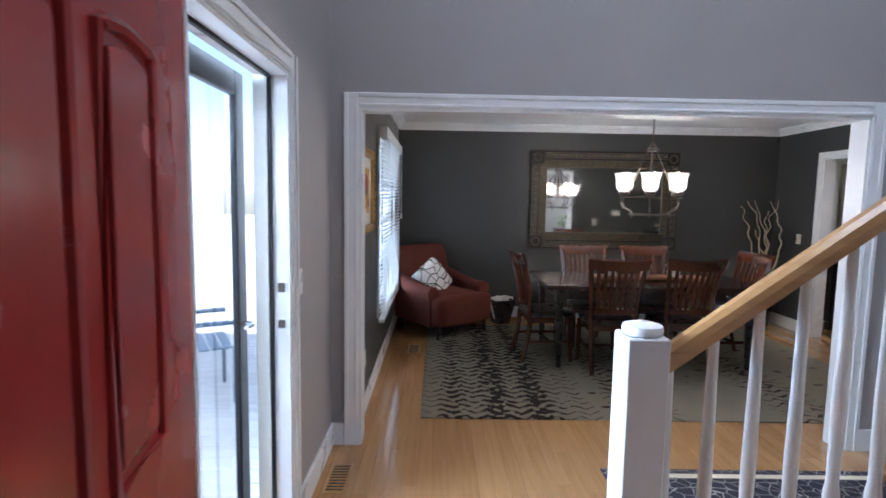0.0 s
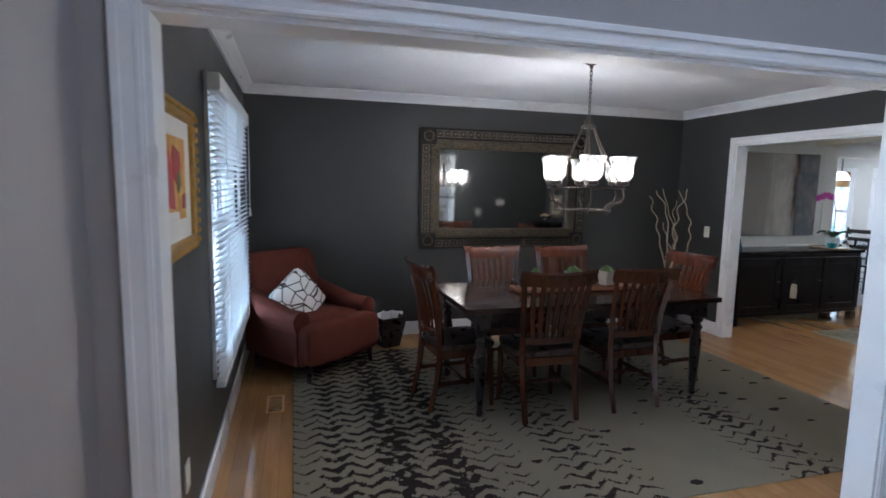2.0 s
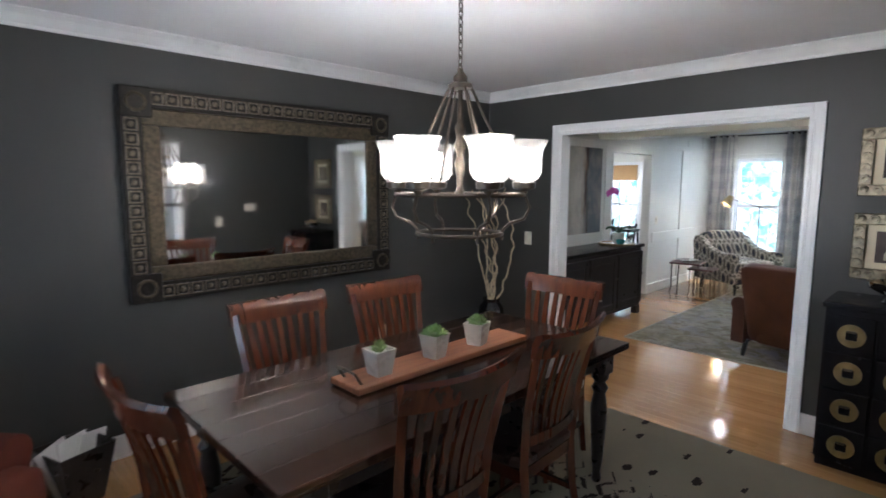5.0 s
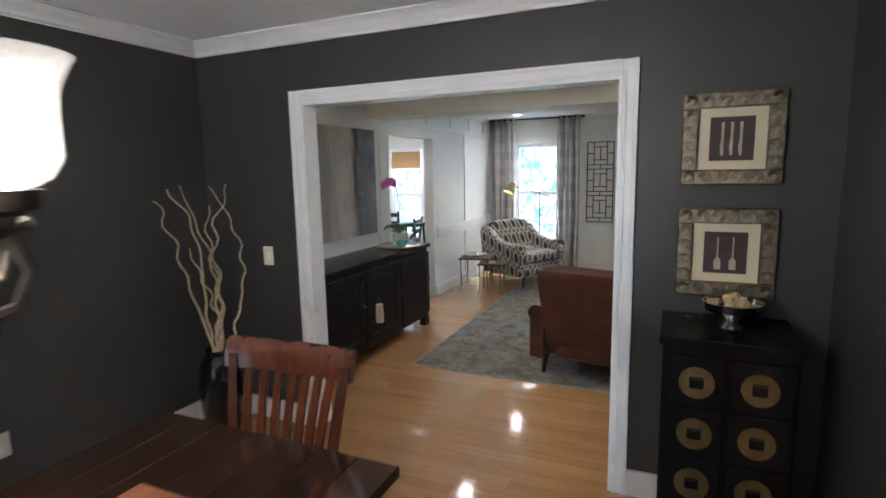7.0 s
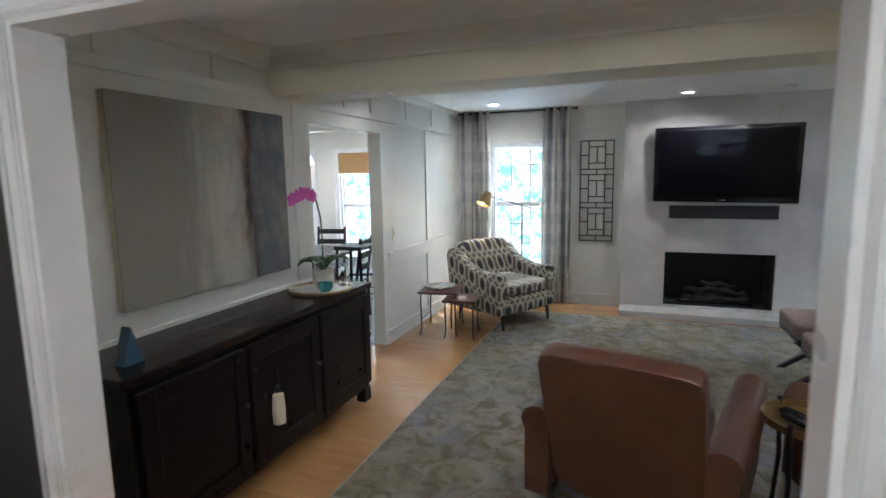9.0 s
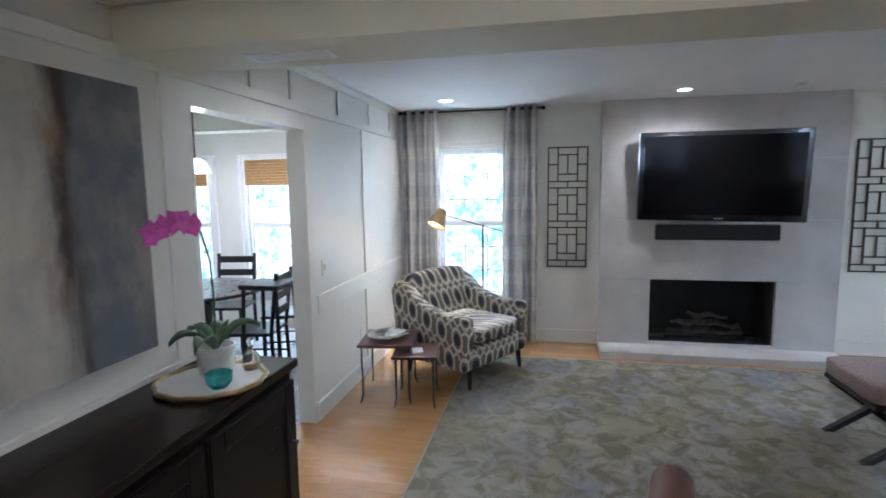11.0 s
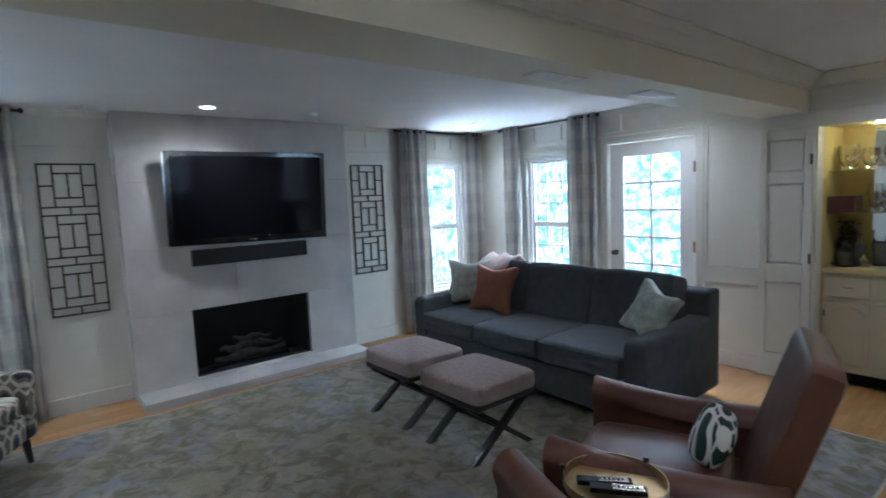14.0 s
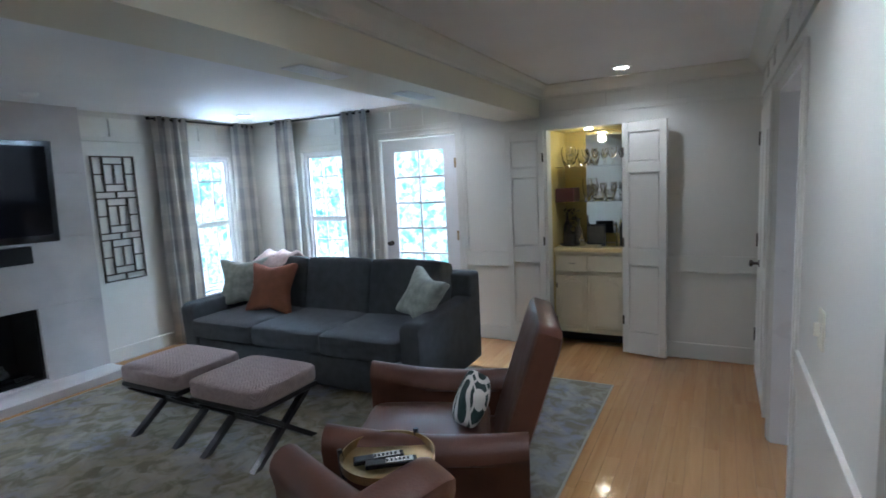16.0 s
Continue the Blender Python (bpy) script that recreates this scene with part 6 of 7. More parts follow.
def lattice_panel(y0, y1, z0, z1):
    """Fretwork of iron bars in three like fields."""
    o = thing("fretwork_panel", "dark iron geometric fretwork panel hung on the wall", "wall decoration", (9.86, (y0 + y1) / 2, z0), group="fretwork panels")
    w, h = (y1 - y0) / 2, z1 - z0
    t = 0.007

    def bar(u0, u1, v0, v1):
        part("bar", boxes((-0.022, -0.006, min(u0, u1) - t, max(u0, u1) + t, min(v0, v1) - t, max(v0, v1) + t)), M_IRON, o)
    bar(-w, -w, 0, h)
    bar(w, w, 0, h)
    for f in range(3):
        b0, b1 = h * f / 3, h * (f + 1) / 3
        d = b1 - b0
        bar(-w, w, b0, b0)
        bar(-w, w, b0 + d * 0.16, b0 + d * 0.16)
        bar(0, 0, b0, b0 + d * 0.16)
        bar(-w * 0.5, -w * 0.5, b0 + d * 0.16, b1)
        bar(w * 0.5, w * 0.5, b0 + d * 0.16, b1)
        bar(-w * 0.5, w * 0.5, b0 + d * 0.34, b0 + d * 0.34)
        bar(-w * 0.5, w * 0.5, b0 + d * 0.82, b0 + d * 0.82)
        bar(0, 0, b0 + d * 0.34, b0 + d * 0.82)
        bar(-w, -w * 0.5, b0 + d * 0.58, b0 + d * 0.58)
        bar(w, w * 0.5, b0 + d * 0.58, b0 + d * 0.58)
    bar(-w, w, h, h)


lattice_panel(4.561, 4.945, 0.808, 2.02)
lattice_panel(1.775, 2.18, 0.808, 2.02)

# ---- curtains ----


def curtain(axis, a0, a1, face, sign, z0=0.02, z1=2.435, folds=4):
    c = thing("curtain", "grey and cream plaid grommet curtain hanging open", "curtain", group="plaid curtains")
    bm = bmesh.new()
    n, rows = folds * 8, 8
    grid = []
    for j in range(rows + 1):
        f = j / rows
        z = z0 + (z1 - z0) * f
        row = []
        for i in range(n + 1):
            k = i / n
            mid = (a0 + a1) / 2
            u = mid + (a0 + (a1 - a0) * k - mid) * (1.0 + 0.10 * (1 - f) * math.sin(f * 3))
            d = 0.045 * math.sin(k * folds * 2 * math.pi) * (0.85 + 0.15 * math.sin(f * 5 + k * 3)) + 0.01 * math.sin(f * 7 + k * 9)
            w = face + sign * (0.10 + d)
            row.append(bm.verts.new((u, w, z) if axis == 'x' else (w, u, z)))
        grid.append(row)
    for r0, r1 in zip(grid, grid[1:]):
        for i in range(n):
            bm.faces.new((r0[i], r0[i + 1], r1[i + 1], r1[i]))
    cl = part("cloth", bm, M_CURTAIN, c, smooth=True)
    md = cl.modifiers.new("thick", 'SOLIDIFY')
    md.thickness = 0.004
    for k in range(folds):
        u = a0 + (a1 - a0) * (k + 0.5) / folds
        pts = [((u, face + sign * 0.10 + 0.022 * math.cos(q * 0.785), 2.41 + 0.022 * math.sin(q * 0.785)) if axis == 'y2' else ((u + 0.022 * math.cos(q * 0.785), face + sign * 0.10, 2.41 + 0.022 * math.sin(q * 0.785)) if axis == 'x' else (face + sign * 0.10, u + 0.022 * math.cos(q * 0.785), 2.41 + 0.022 * math.sin(q * 0.785)))) for q in range(8)]
        part("grommet", tube(pts, 0.005, 5, closed=True), M_IRON, c)


for a in (('y', 6.07, 6.45, 9.86, -1), ('y', 5.06, 5.40, 9.86, -1), ('y', 1.19, 1.58, 9.86, -1), ('y', 0.29, 0.58, 9.86, -1), ('x', 9.03, 9.30, 0.23, 1), ('x', 7.97, 8.33, 0.23, 1)):
    curtain(*a)


def rod(p0, p1):
    r = thing("curtain_rod", "black iron curtain rod with ball finials", "curtain rod", group="curtain rods")
    part("pole", tube([p0, p1], 0.010, 8), M_BLACK, r)
    for p in (p0, p1):
        bm = bmesh.new()
        bmesh.ops.create_uvsphere(bm, u_segments=12, v_segments=8, radius=0.020, matrix=Matrix.Translation(p))
        part("finial", bm, M_BLACK, r, smooth=True)
        k = 0.06
        q = (p[0], p[1] + (k if p1[1] > p0[1] and p is p0 else -k), p[2]) if abs(p1[1] - p0[1]) > 0.1 else (p[0] + (k if (p is p0) == (p1[0] > p0[0]) else -k), p[1], p[2])
        wallp = (9.86, q[1], q[2]) if p[0] > 9.7 else (q[0], 0.23, q[2])
        part("bracket", tube([q, wallp], 0.006, 6), M_BLACK, r)


rod((9.76, 5.0, 2.41), (9.76, 6.48, 2.41))
rod((9.76, 0.27, 2.41), (9.76, 1.62, 2.41))
rod((7.94, 0.33, 2.41), (9.36, 0.33, 2.41))

# ---- living room rug and seating ----
lr = thing("area_rug", "large faded grey and beige floral wool rug", "rug", (7.27, 3.39, 0.001))
part("rug_body", boxes((-1.98, 2.0, -2.28, 2.27, 0, 0.012), bevel=0.004), M_LRUG, lr)
part("rug_binding", boxes((-1.992, -1.981, -2.28, 2.27, 0, 0.011), (2.001, 2.012, -2.28, 2.27, 0, 0.011), (-1.992, 2.012, 2.271, 2.282, 0, 0.011), (-1.992, 2.012, -2.292, -2.281, 0, 0.011)), mat("beige_rug_binding", (0.30, 0.275, 0.21), 0.9), lr, "beige bound edge")

sofa = thing("sofa", "charcoal three-seat sofa with square arms and loose cushions", "sofa", (7.68, 1.55, 0.012))
part("base_frame", cushion(2.44, 1.02, 0.30, 0.02, 8, pose(0, 0.0, 0.19), wrinkle=0.001), M_SOFA, sofa, smooth=True)
part("back_frame", boxes((-1.262, 1.262, -0.57, -0.37, 0.06, 0.835), bevel=0.028, seg=3), M_SOFA, sofa, smooth=True)
for s in (-1, 1):
    bm = prism([(-0.52, 0.06), (0.50, 0.06), (0.52, 0.58), (0.48, 0.625), (-0.30, 0.635), (-0.52, 0.665)], s * 1.18 - 0.085, s * 1.18 + 0.085, 'x', bevel=0.028)
    part("arm", bm, M_SOFA, sofa, smooth=True)
for i in range(3):
    x = (i - 1) * 0.728
    part("seat_cushion", cushion(0.722, 0.84, 0.19, 0.18, 12, pose(x, 0.14, 0.415), seed=i, k=16), M_SOFA, sofa, smooth=True)
    part("back_cushion", cushion(0.715, 0.22, 0.54, 0.08, 12, pose(x, -0.27, 0.69, 13), seed=i + 5, wrinkle=0.006, k=18), M_SOFA, sofa, smooth=True)
for x in (-1.1, 1.1):
    for y in (-0.45, 0.45):
        part("foot", boxes((x - 0.03, x + 0.03, y - 0.03, y + 0.03, 0, 0.06)), M_BLKLEG, sofa)


def pillow(label, material, size, m, seed, puff=0.72, thick=0.17):
    p = thing("throw_pillow", label, "pillow", group="sofa pillows")
    bm = cushion(size, size, thick, puff, 12, seed=seed)
    for v in bm.verts:
        h = size / 2
        k = (abs(v.co.x) * abs(v.co.y)) / h ** 2
        ax, ay = abs(v.co.x) / h, abs(v.co.y) / h
        v.co.x *= 1 - 0.20 * (1 - ay ** 2) * ax + 0.15 * k
        v.co.y *= 1 - 0.20 * (1 - ax ** 2) * ay + 0.15 * k
    part("cover", bm, material, p, smooth=True)
    p.matrix_basis = m


pillow("sage green patterned pillow on the charcoal sofa", M_SAGE, 0.46, pose(8.70, 1.52, 0.74, -68, 0, 30), 11)
pillow("terracotta velvet pillow with peaked corners on the sofa", M_TERRA, 0.46, pose(8.28, 1.58, 0.715, -68, 0, 8), 12)
pillow("pale sage leaf print pillow on the charcoal sofa", M_SAGE, 0.40, pose(6.66, 1.58, 0.72, -64, -14, -28), 13)
th = thing("throw_blanket", "blush knitted throw draped over the sofa back", "blanket", (8.50, 1.20, 0.90))
bm = bmesh.new()
rows = []
for j in range(9):
    f = j / 8
    rows.append([bm.verts.new((-0.2 + 0.4 * i / 10 + 0.02 * math.sin(j), -0.16 + 0.42 * f, 0.115 - 0.55 * (f - 0.45) ** 2 + 0.018 * math.sin(i * 1.3 + j * 0.8))) for i in range(11)])
for a, b in zip(rows, rows[1:]):
    for i in range(10):
        bm.faces.new((a[i], a[i + 1], b[i + 1], b[i]))
o = part("knit", bm, M_THROW, th, smooth=True)
o.modifiers.new("thick", 'SOLIDIFY').thickness = 0.03


def x_stool(x, y, turn=0):
    s = thing("footstool", "taupe upholstered stool on crossed black wooden legs", "stool", (x, y, 0.013), turn, group="pair of footstools")
    part("seat", cushion(0.60, 0.54, 0.13, 0.14, 10, pose(0, 0, 0.435), wrinkle=0.002), M_STOOL, s, smooth=True)
    part("seat_rim", boxes((-0.285, 0.285, -0.255, 0.255, 0.345, 0.378), bevel=0.006), M_BLKLEG, s)
    for q in (-0.215, 0.215):
        for d in (-1, 1):
            k = 0.001 * d
            bm = prism([(-0.27 * d, 0.0), (-0.215 * d, 0.0), (0.27 * d, 0.345), (0.215 * d, 0.345)], q - 0.022 + k, q + 0.022 + k, 'x')
            part("leg", bm, M_BLKLEG, s)
    part("stretcher", boxes((-0.215, 0.215, -0.018, 0.018, 0.155, 0.190)), M_BLKLEG, s)


x_stool(7.15, 2.87)
x_stool(7.86, 2.86)


def leather_chair(place, turn, pillow_too, tall=0.87):
    """A chair that faces +y."""
    c = thing("leather_armchair", "brown leather armchair with reclined back and rolled arms", "armchair", place, turn, group="pair of leather armchairs")
    part("seat_base", cushion(0.56, 0.72, 0.22, 0.03, 8, pose(0, 0.02, 0.24), wrinkle=0.001), M_LEATHER, c, smooth=True)
    part("seat_cushion", cushion(0.54, 0.64, 0.15, 0.20, 12, pose(0, 0.10, 0.355), seed=2), M_LEATHER, c, smooth=True)
    bm = cushion(0.66, 0.12, tall, 0.05, 12, pose(0, -0.25 - 0.15 * tall, 0.155 + 0.476 * tall, 18), wrinkle=0.002, k=16)
    part("backrest", bm, M_LEATHER, c, smooth=True)
    for s in (-1, 1):
        bm = bmesh.new()
        rows = []
        for j in range(11):
            f = j / 10
            y = -0.40 + 0.86 * f
            top = 0.60 - 0.03 * math.sin(f * 3.14) - 0.04 * (1 - f)
            cx = s * (0.385 + 0.02 * f)
            rr = 0.078 + 0.012 * math.sin(f * 3.14)
            row = []
            for q in range(14):
                a = 2 * math.pi * q / 14
                u, w = math.cos(a), math.sin(a)
                if w > -0.2:
                    row.append((cx + rr * u, y, top - rr + rr * w))
                else:
                    row.append((cx + 0.058 * (1 if u > 0 else -1), y, 0.13 if w < -0.75 else 0.44))
            rows.append([bm.verts.new(p) for p in row])
        for a, b in zip(rows, rows[1:]):
            for q in range(14):
                bm.faces.new((a[q], a[(q + 1) % 14], b[(q + 1) % 14], b[q]))
        bm.faces.new(rows[0])
        bm.faces.new(list(reversed(rows[-1])))
        part("arm", bm, M_LEATHER, c, smooth=True)
        for y in (-0.33, 0.38):
            part("leg", tube([(s * 0.33, y, 0.16), (s * 0.345, y * 1.06, 0)], [0.026, 0.016], 6), M_BLKLEG, c)
    if pillow_too:
        p = thing("bolster_pillow", "small black and white woven bolster on leather chair", "pillow")
        part("cover", cushion(0.33, 0.19, 0.15, 0.22, 10, seed=8, k=5.0), M_CHEVRON, p, smooth=True)
        p.matrix_basis = pose(*place, 0, 0, turn) @ pose(0.02, -0.14, 0.54, -62, 0, 0)


leather_chair((5.775, 2.92, 0.013), -69, True)
leather_chair((5.75, 4.17, 0.013), -104, False, 0.78)

rt = thing("side_table", "round brass tray table with dark legs beside leather chairs", "table", (5.72, 3.50, 0.013))
part("tray_top", lathe([(0.0, 0.525), (0.175, 0.525), (0.185, 0.53), (0.187, 0.565), (0.182, 0.565), (0.178, 0.535), (0.0, 0.534)], 36), M_BRASS, rt, smooth=True)
for k in range(3):
    a = radians(120 * k + 25)
    part("leg", tube([(0.192 * math.cos(a), 0.192 * math.sin(a), 0.58), (0.17 * math.cos(a), 0.17 * math.sin(a), 0.3), (0.20 * math.cos(a), 0.20 * math.sin(a), 0)], 0.011, 6), M_BLACK, rt)
for k, (dx, dy, a) in enumerate(((0.03, 0.02, 40), (-0.035, 0.03, 36))):
    r = thing("remote_control", "black and silver remote control on the brass tray", "remote", (5.72 + dx, 3.50 + dy, 0.5475), a, group="remote controls")
    part("body", boxes((-0.10, 0.10, -0.024, 0.024, 0, 0.020), bevel=0.006, seg=2), M_TVB, r)
    part("face_plate", boxes((-0.085, 0.02, -0.018, 0.018, 0.020, 0.022)), M_PLATEAU, r)
    for i in range(6):
        part("button", boxes((-0.07 + i * 0.016, -0.062 + i * 0.016, -0.006, 0.006, 0.022, 0.024)), M_BLACK, r)

# trellis print armchair
tc_ = thing("armchair", "armchair in grey and cream trellis print with sloping arms", "armchair", (8.85, 5.66, 0.013), 150)
part("seat_base", cushion(0.78, 0.74, 0.22, 0.03, 8, pose(0, 0.0, 0.25), wrinkle=0.001), M_TRELLIS, tc_, smooth=True)
part("seat_cushion", cushion(0.58, 0.66, 0.15, 0.22, 12, pose(0, 0.07, 0.42), seed=4), M_TRELLIS, tc_, smooth=True)
part("backrest", cushion(0.74, 0.18, 0.58, 0.10, 12, pose(0, -0.32, 0.60, 14)), M_TRELLIS, tc_, smooth=True)
for s in (-1, 1):
    bm = prism([(-0.40, 0.16), (0.37, 0.16), (0.385, 0.58), (0.34, 0.61), (0.10, 0.60), (-0.12, 0.66), (-0.30, 0.80), (-0.42, 0.82), (-0.47, 0.74)], s * 0.395 - 0.055, s * 0.395 + 0.055, 'x', bevel=0.024)
    part("arm", bm, M_TRELLIS, tc_, smooth=True)
    for y in (-0.33, 0.33):
        part("leg", tube([(s * 0.35, y, 0.16), (s * 0.36, y * 1.05, 0)], [0.032, 0.020], 4), M_BLKLEG, tc_)

# nest of tables with a tray


def nest_table(x, y, w, d, h, turn):
    t = thing("nesting_table", "small dark wooden nesting table on curved iron legs", "table", (x, y, 0), turn, group="nest of tables")
    part("tabletop", boxes((-w / 2, w / 2, -d / 2, d / 2, h - 0.025, h), bevel=0.005), M_COPPERTOP, t)
    for sx in (-1, 1):
        for sy in (-1, 1):
            a, b = sx * (w / 2 - 0.03), sy * (d / 2 - 0.03)
            part("leg", tube([(a, b, h - 0.025), (a + sx * 0.012, b, h * 0.75), (a - sx * 0.008, b, h * 0.4), (a - sx * 0.004, b, 0.06), (a + sx * 0.02, b + sy * 0.01, 0.012), (a + sx * 0.035, b + sy * 0.01, 0.012)], 0.008, 6), M_IRON, t, smooth=True)
    part("stretcher", tube([(-w / 2 + 0.03, -d / 2 + 0.03, 0.16), (w / 2 - 0.03, -d / 2 + 0.03, 0.16)], 0.005, 5), M_IRON, t)
    part("stretcher", tube([(-w / 2 + 0.03, d / 2 - 0.03, 0.16), (w / 2 - 0.03, d / 2 - 0.03, 0.16)], 0.005, 5), M_IRON, t)


nest_table(8.24, 6.17, 0.46, 0.42, 0.46, 8)
nest_table(8.14, 5.92, 0.36, 0.34, 0.40, 8)
tray = thing("round_tray", "round pewter tray on the nesting table", "tray", (8.25, 6.18, 0.46))
part("dish", lathe([(0.0, 0.004), (0.11, 0.004), (0.135, 0.018), (0.165, 0.024), (0.165, 0.028), (0.13, 0.023), (0.105, 0.010), (0.0, 0.010)], 32), M_PLATEAU, tray, smooth=True)
bk = tagged(part("notepad", boxes((-0.06, 0.06, -0.04, 0.04, 0, 0.012), bevel=0.002), M_PAPER), "small white booklet on the nesting table", "book")
bk.matrix_world = pose(8.10, 5.90, 0.40, 0, 0, 20)

# floor lamp behind the armchair
fl = thing("floor_lamp", "brass adjustable floor lamp with a lit cone shade", "lamp", (9.30, 5.55, 0))
part("lamp_base", lathe([(0.0, 0), (0.13, 0), (0.13, 0.015), (0.03, 0.025), (0.0, 0.025)], 28), M_BRASS, fl)
part("pole", tube([(0, 0, 0.02), (0, 0, 1.29)], 0.009, 8), M_IRON, fl)
part("arm", tube([(0.12, -0.17, 1.21), (0, 0, 1.27), (-0.235, 0.335, 1.39)], 0.006, 8), M_IRON, fl)
sh = part("shade", lathe([(0.042, 0.0), (0.088, -0.16), (0.085, -0.16), (0.039, -0.002)], 24), M_BRASS, fl, "brushed brass cone shade", smooth=True)
sh.matrix_basis = pose(-0.24, 0.34, 1.43, 18, 26, 0)
bl = part("bulb", lathe([(0.012, -0.02), (0.028, -0.08), (0.026, -0.11), (0.0, -0.125)], 14), M_BULB, sh, smooth=True)
lamp("floor_lamp_bulb", 'POINT', (9.04, 5.90, 1.31), (8.9, 5.7, 0), 3.0, (1.0, 0.82, 0.60), 0.03)

# ---- sideboard and what stands on it ----
sbd = thing("sideboard", "long espresso wood sideboard with three panelled doors", "sideboard", (5.49, 6.26, 0))
part("body", boxes((-0.955, 0.955, -0.19, 0.22, 0.10, 0.84), bevel=0.004), M_ESPRESSO, sbd)
part("top", boxes((-0.995, 0.985, -0.22, 0.235, 0.84, 0.88), bevel=0.006, seg=2), M_ESPTOP, sbd)
for x in (-0.63, 0.0, 0.63):
    d = part("door", boxes((x - 0.30, x + 0.30, -0.212, -0.191, 0.15, 0.80), bevel=0.003), M_ESPRESSO, sbd)
    part("door_frame", boxes((x - 0.30, x - 0.22, -0.224, -0.2125, 0.15, 0.80), (x + 0.22, x + 0.30, -0.224, -0.2125, 0.15, 0.80), (x - 0.22, x + 0.22, -0.224, -0.2125, 0.72, 0.80), (x - 0.22, x + 0.22, -0.224, -0.2125, 0.15, 0.23), bevel=0.003), M_ESPRESSO, d)
    part("pull", lathe([(0.009, 0), (0.006, 0.012), (0.014, 0.025), (0.0, 0.03)], 10), M_IRON, d).matrix_basis = pose(x + 0.26, -0.224, 0.52, 90, 0, 0)
for x in (-0.92, 0.92):
    for y in (-0.16, 0.19):
        part("foot", prism([(x - 0.045, 0), (x + 0.045, 0), (x + 0.04, 0.10), (x - 0.04, 0.10)], y - 0.035, y + 0.035, 'y'), M_ESPRESSO, sbd)
tas = thing("tassel", "cream tassel hanging from the sideboard door", "tassel", (5.36, 6.022, 0.64))
part("cord", tube([(0, 0, 0), (0.01, -0.004, -0.12)], 0.005, 6), M_BLACK, tas)
part("knot", lathe([(0.010, -0.15), (0.018, -0.13), (0.010, -0.11)], 10), M_BLACK, tas)
part("fringe", lathe([(0.034, -0.32), (0.036, -0.24), (0.030, -0.16), (0.010, -0.148)], 14), M_MAT, tas)
pt = thing("abstract_painting", "large grey abstract canvas with a dark streak", "picture", (5.50, 6.52, 1.535))
part("canvas", boxes((-0.63, 0.63, -0.045, -0.036, -0.515, 0.515), bevel=0.003), painting_mat("grey_abstract_paint"), pt)
for x0, x1, z0, z1 in ((-0.628, -0.59, -0.513, 0.513), (0.59, 0.628, -0.513, 0.513), (-0.59, 0.59, -0.513, -0.475), (-0.59, 0.59, 0.475, 0.513)):
    part("stretcher_bar", boxes((x0, x1, -0.0358, -0.002, z0, z1)), M_MAT, pt, "pale canvas-wrapped stretcher bar")
sp_ = thing("glass_prism", "small blue crystal ornament on the sideboard", "ornament", (4.66, 6.2, 0.88))
part("prism", prism([(-0.05, 0.0), (0.05, 0.0), (0.0, 0.16)], -0.03, 0.03, 'y', bevel=0.004), mat("blue_crystal", (0.05, 0.11, 0.17), 0.05, spec=0.8), sp_)
tr = thing("mirror_tray", "round mirrored tray with gilt gallery on the sideboard", "tray", (6.13, 6.24, 0.88))
part("plate", lathe([(0.0, 0.004), (0.20, 0.004), (0.20, 0.010), (0.0, 0.010)], 36), mat("pale_mirrored_plate", (0.68, 0.68, 0.66), 0.16, 0.0, var=0.04, spec=0.8), tr, "pale mirrored plate")
part("gallery", tube([((0.205 + 0.004 * math.cos(k * 1.2566)) * math.cos(k * 0.10472), (0.205 + 0.004 * math.cos(k * 1.2566)) * math.sin(k * 0.10472), 0.013) for k in range(60)], 0.011, 6, closed=True), M_BRASS, tr, "scalloped gilt rim", smooth=True)
orc = thing("orchid", "magenta orchid with dark leaves in a white pot", "potted plant", (6.18, 6.25, 0.891))
part("pot", lathe([(0.055, 0), (0.07, 0.02), (0.075, 0.12), (0.08, 0.13), (0.07, 0.13), (0.062, 0.1)], 24), M_POT, orc, smooth=True)
for a, L in ((200, 0.26), (150, 0.18), (330, 0.20), (20, 0.16), (80, 0.15)):
    bm = bmesh.new()
    rows = []
    for k in range(7):
        f = k / 6
        w = 0.034 * math.sin(math.pi * min(1, f * 0.85 + 0.12))
        rows.append([bm.verts.new((f * L, s * w, 0.12 + 0.09 * math.sin(f * 2.4) - 0.02 * (1 - abs(s)))) for s in (-1, 0, 1)])
    for r0, r1 in zip(rows, rows[1:]):
        for i in range(2):
            bm.faces.new((r0[i], r0[i + 1], r1[i + 1], r1[i]))
    o = part("leaf", bm, M_LEAF, orc, smooth=True)
    o.modifiers.new("thick", 'SOLIDIFY').thickness = 0.004
    o.matrix_basis = pose(0, 0, 0, 0, 0, a)
part("stem", tube([(0, 0, 0.1), (0.01, 0, 0.30), (0.0, 0, 0.48), (-0.06, -0.01, 0.60), (-0.16, -0.02, 0.645), (-0.34, -0.02, 0.63)], 0.005, 6), M_LEAF, orc)
random.seed(5)
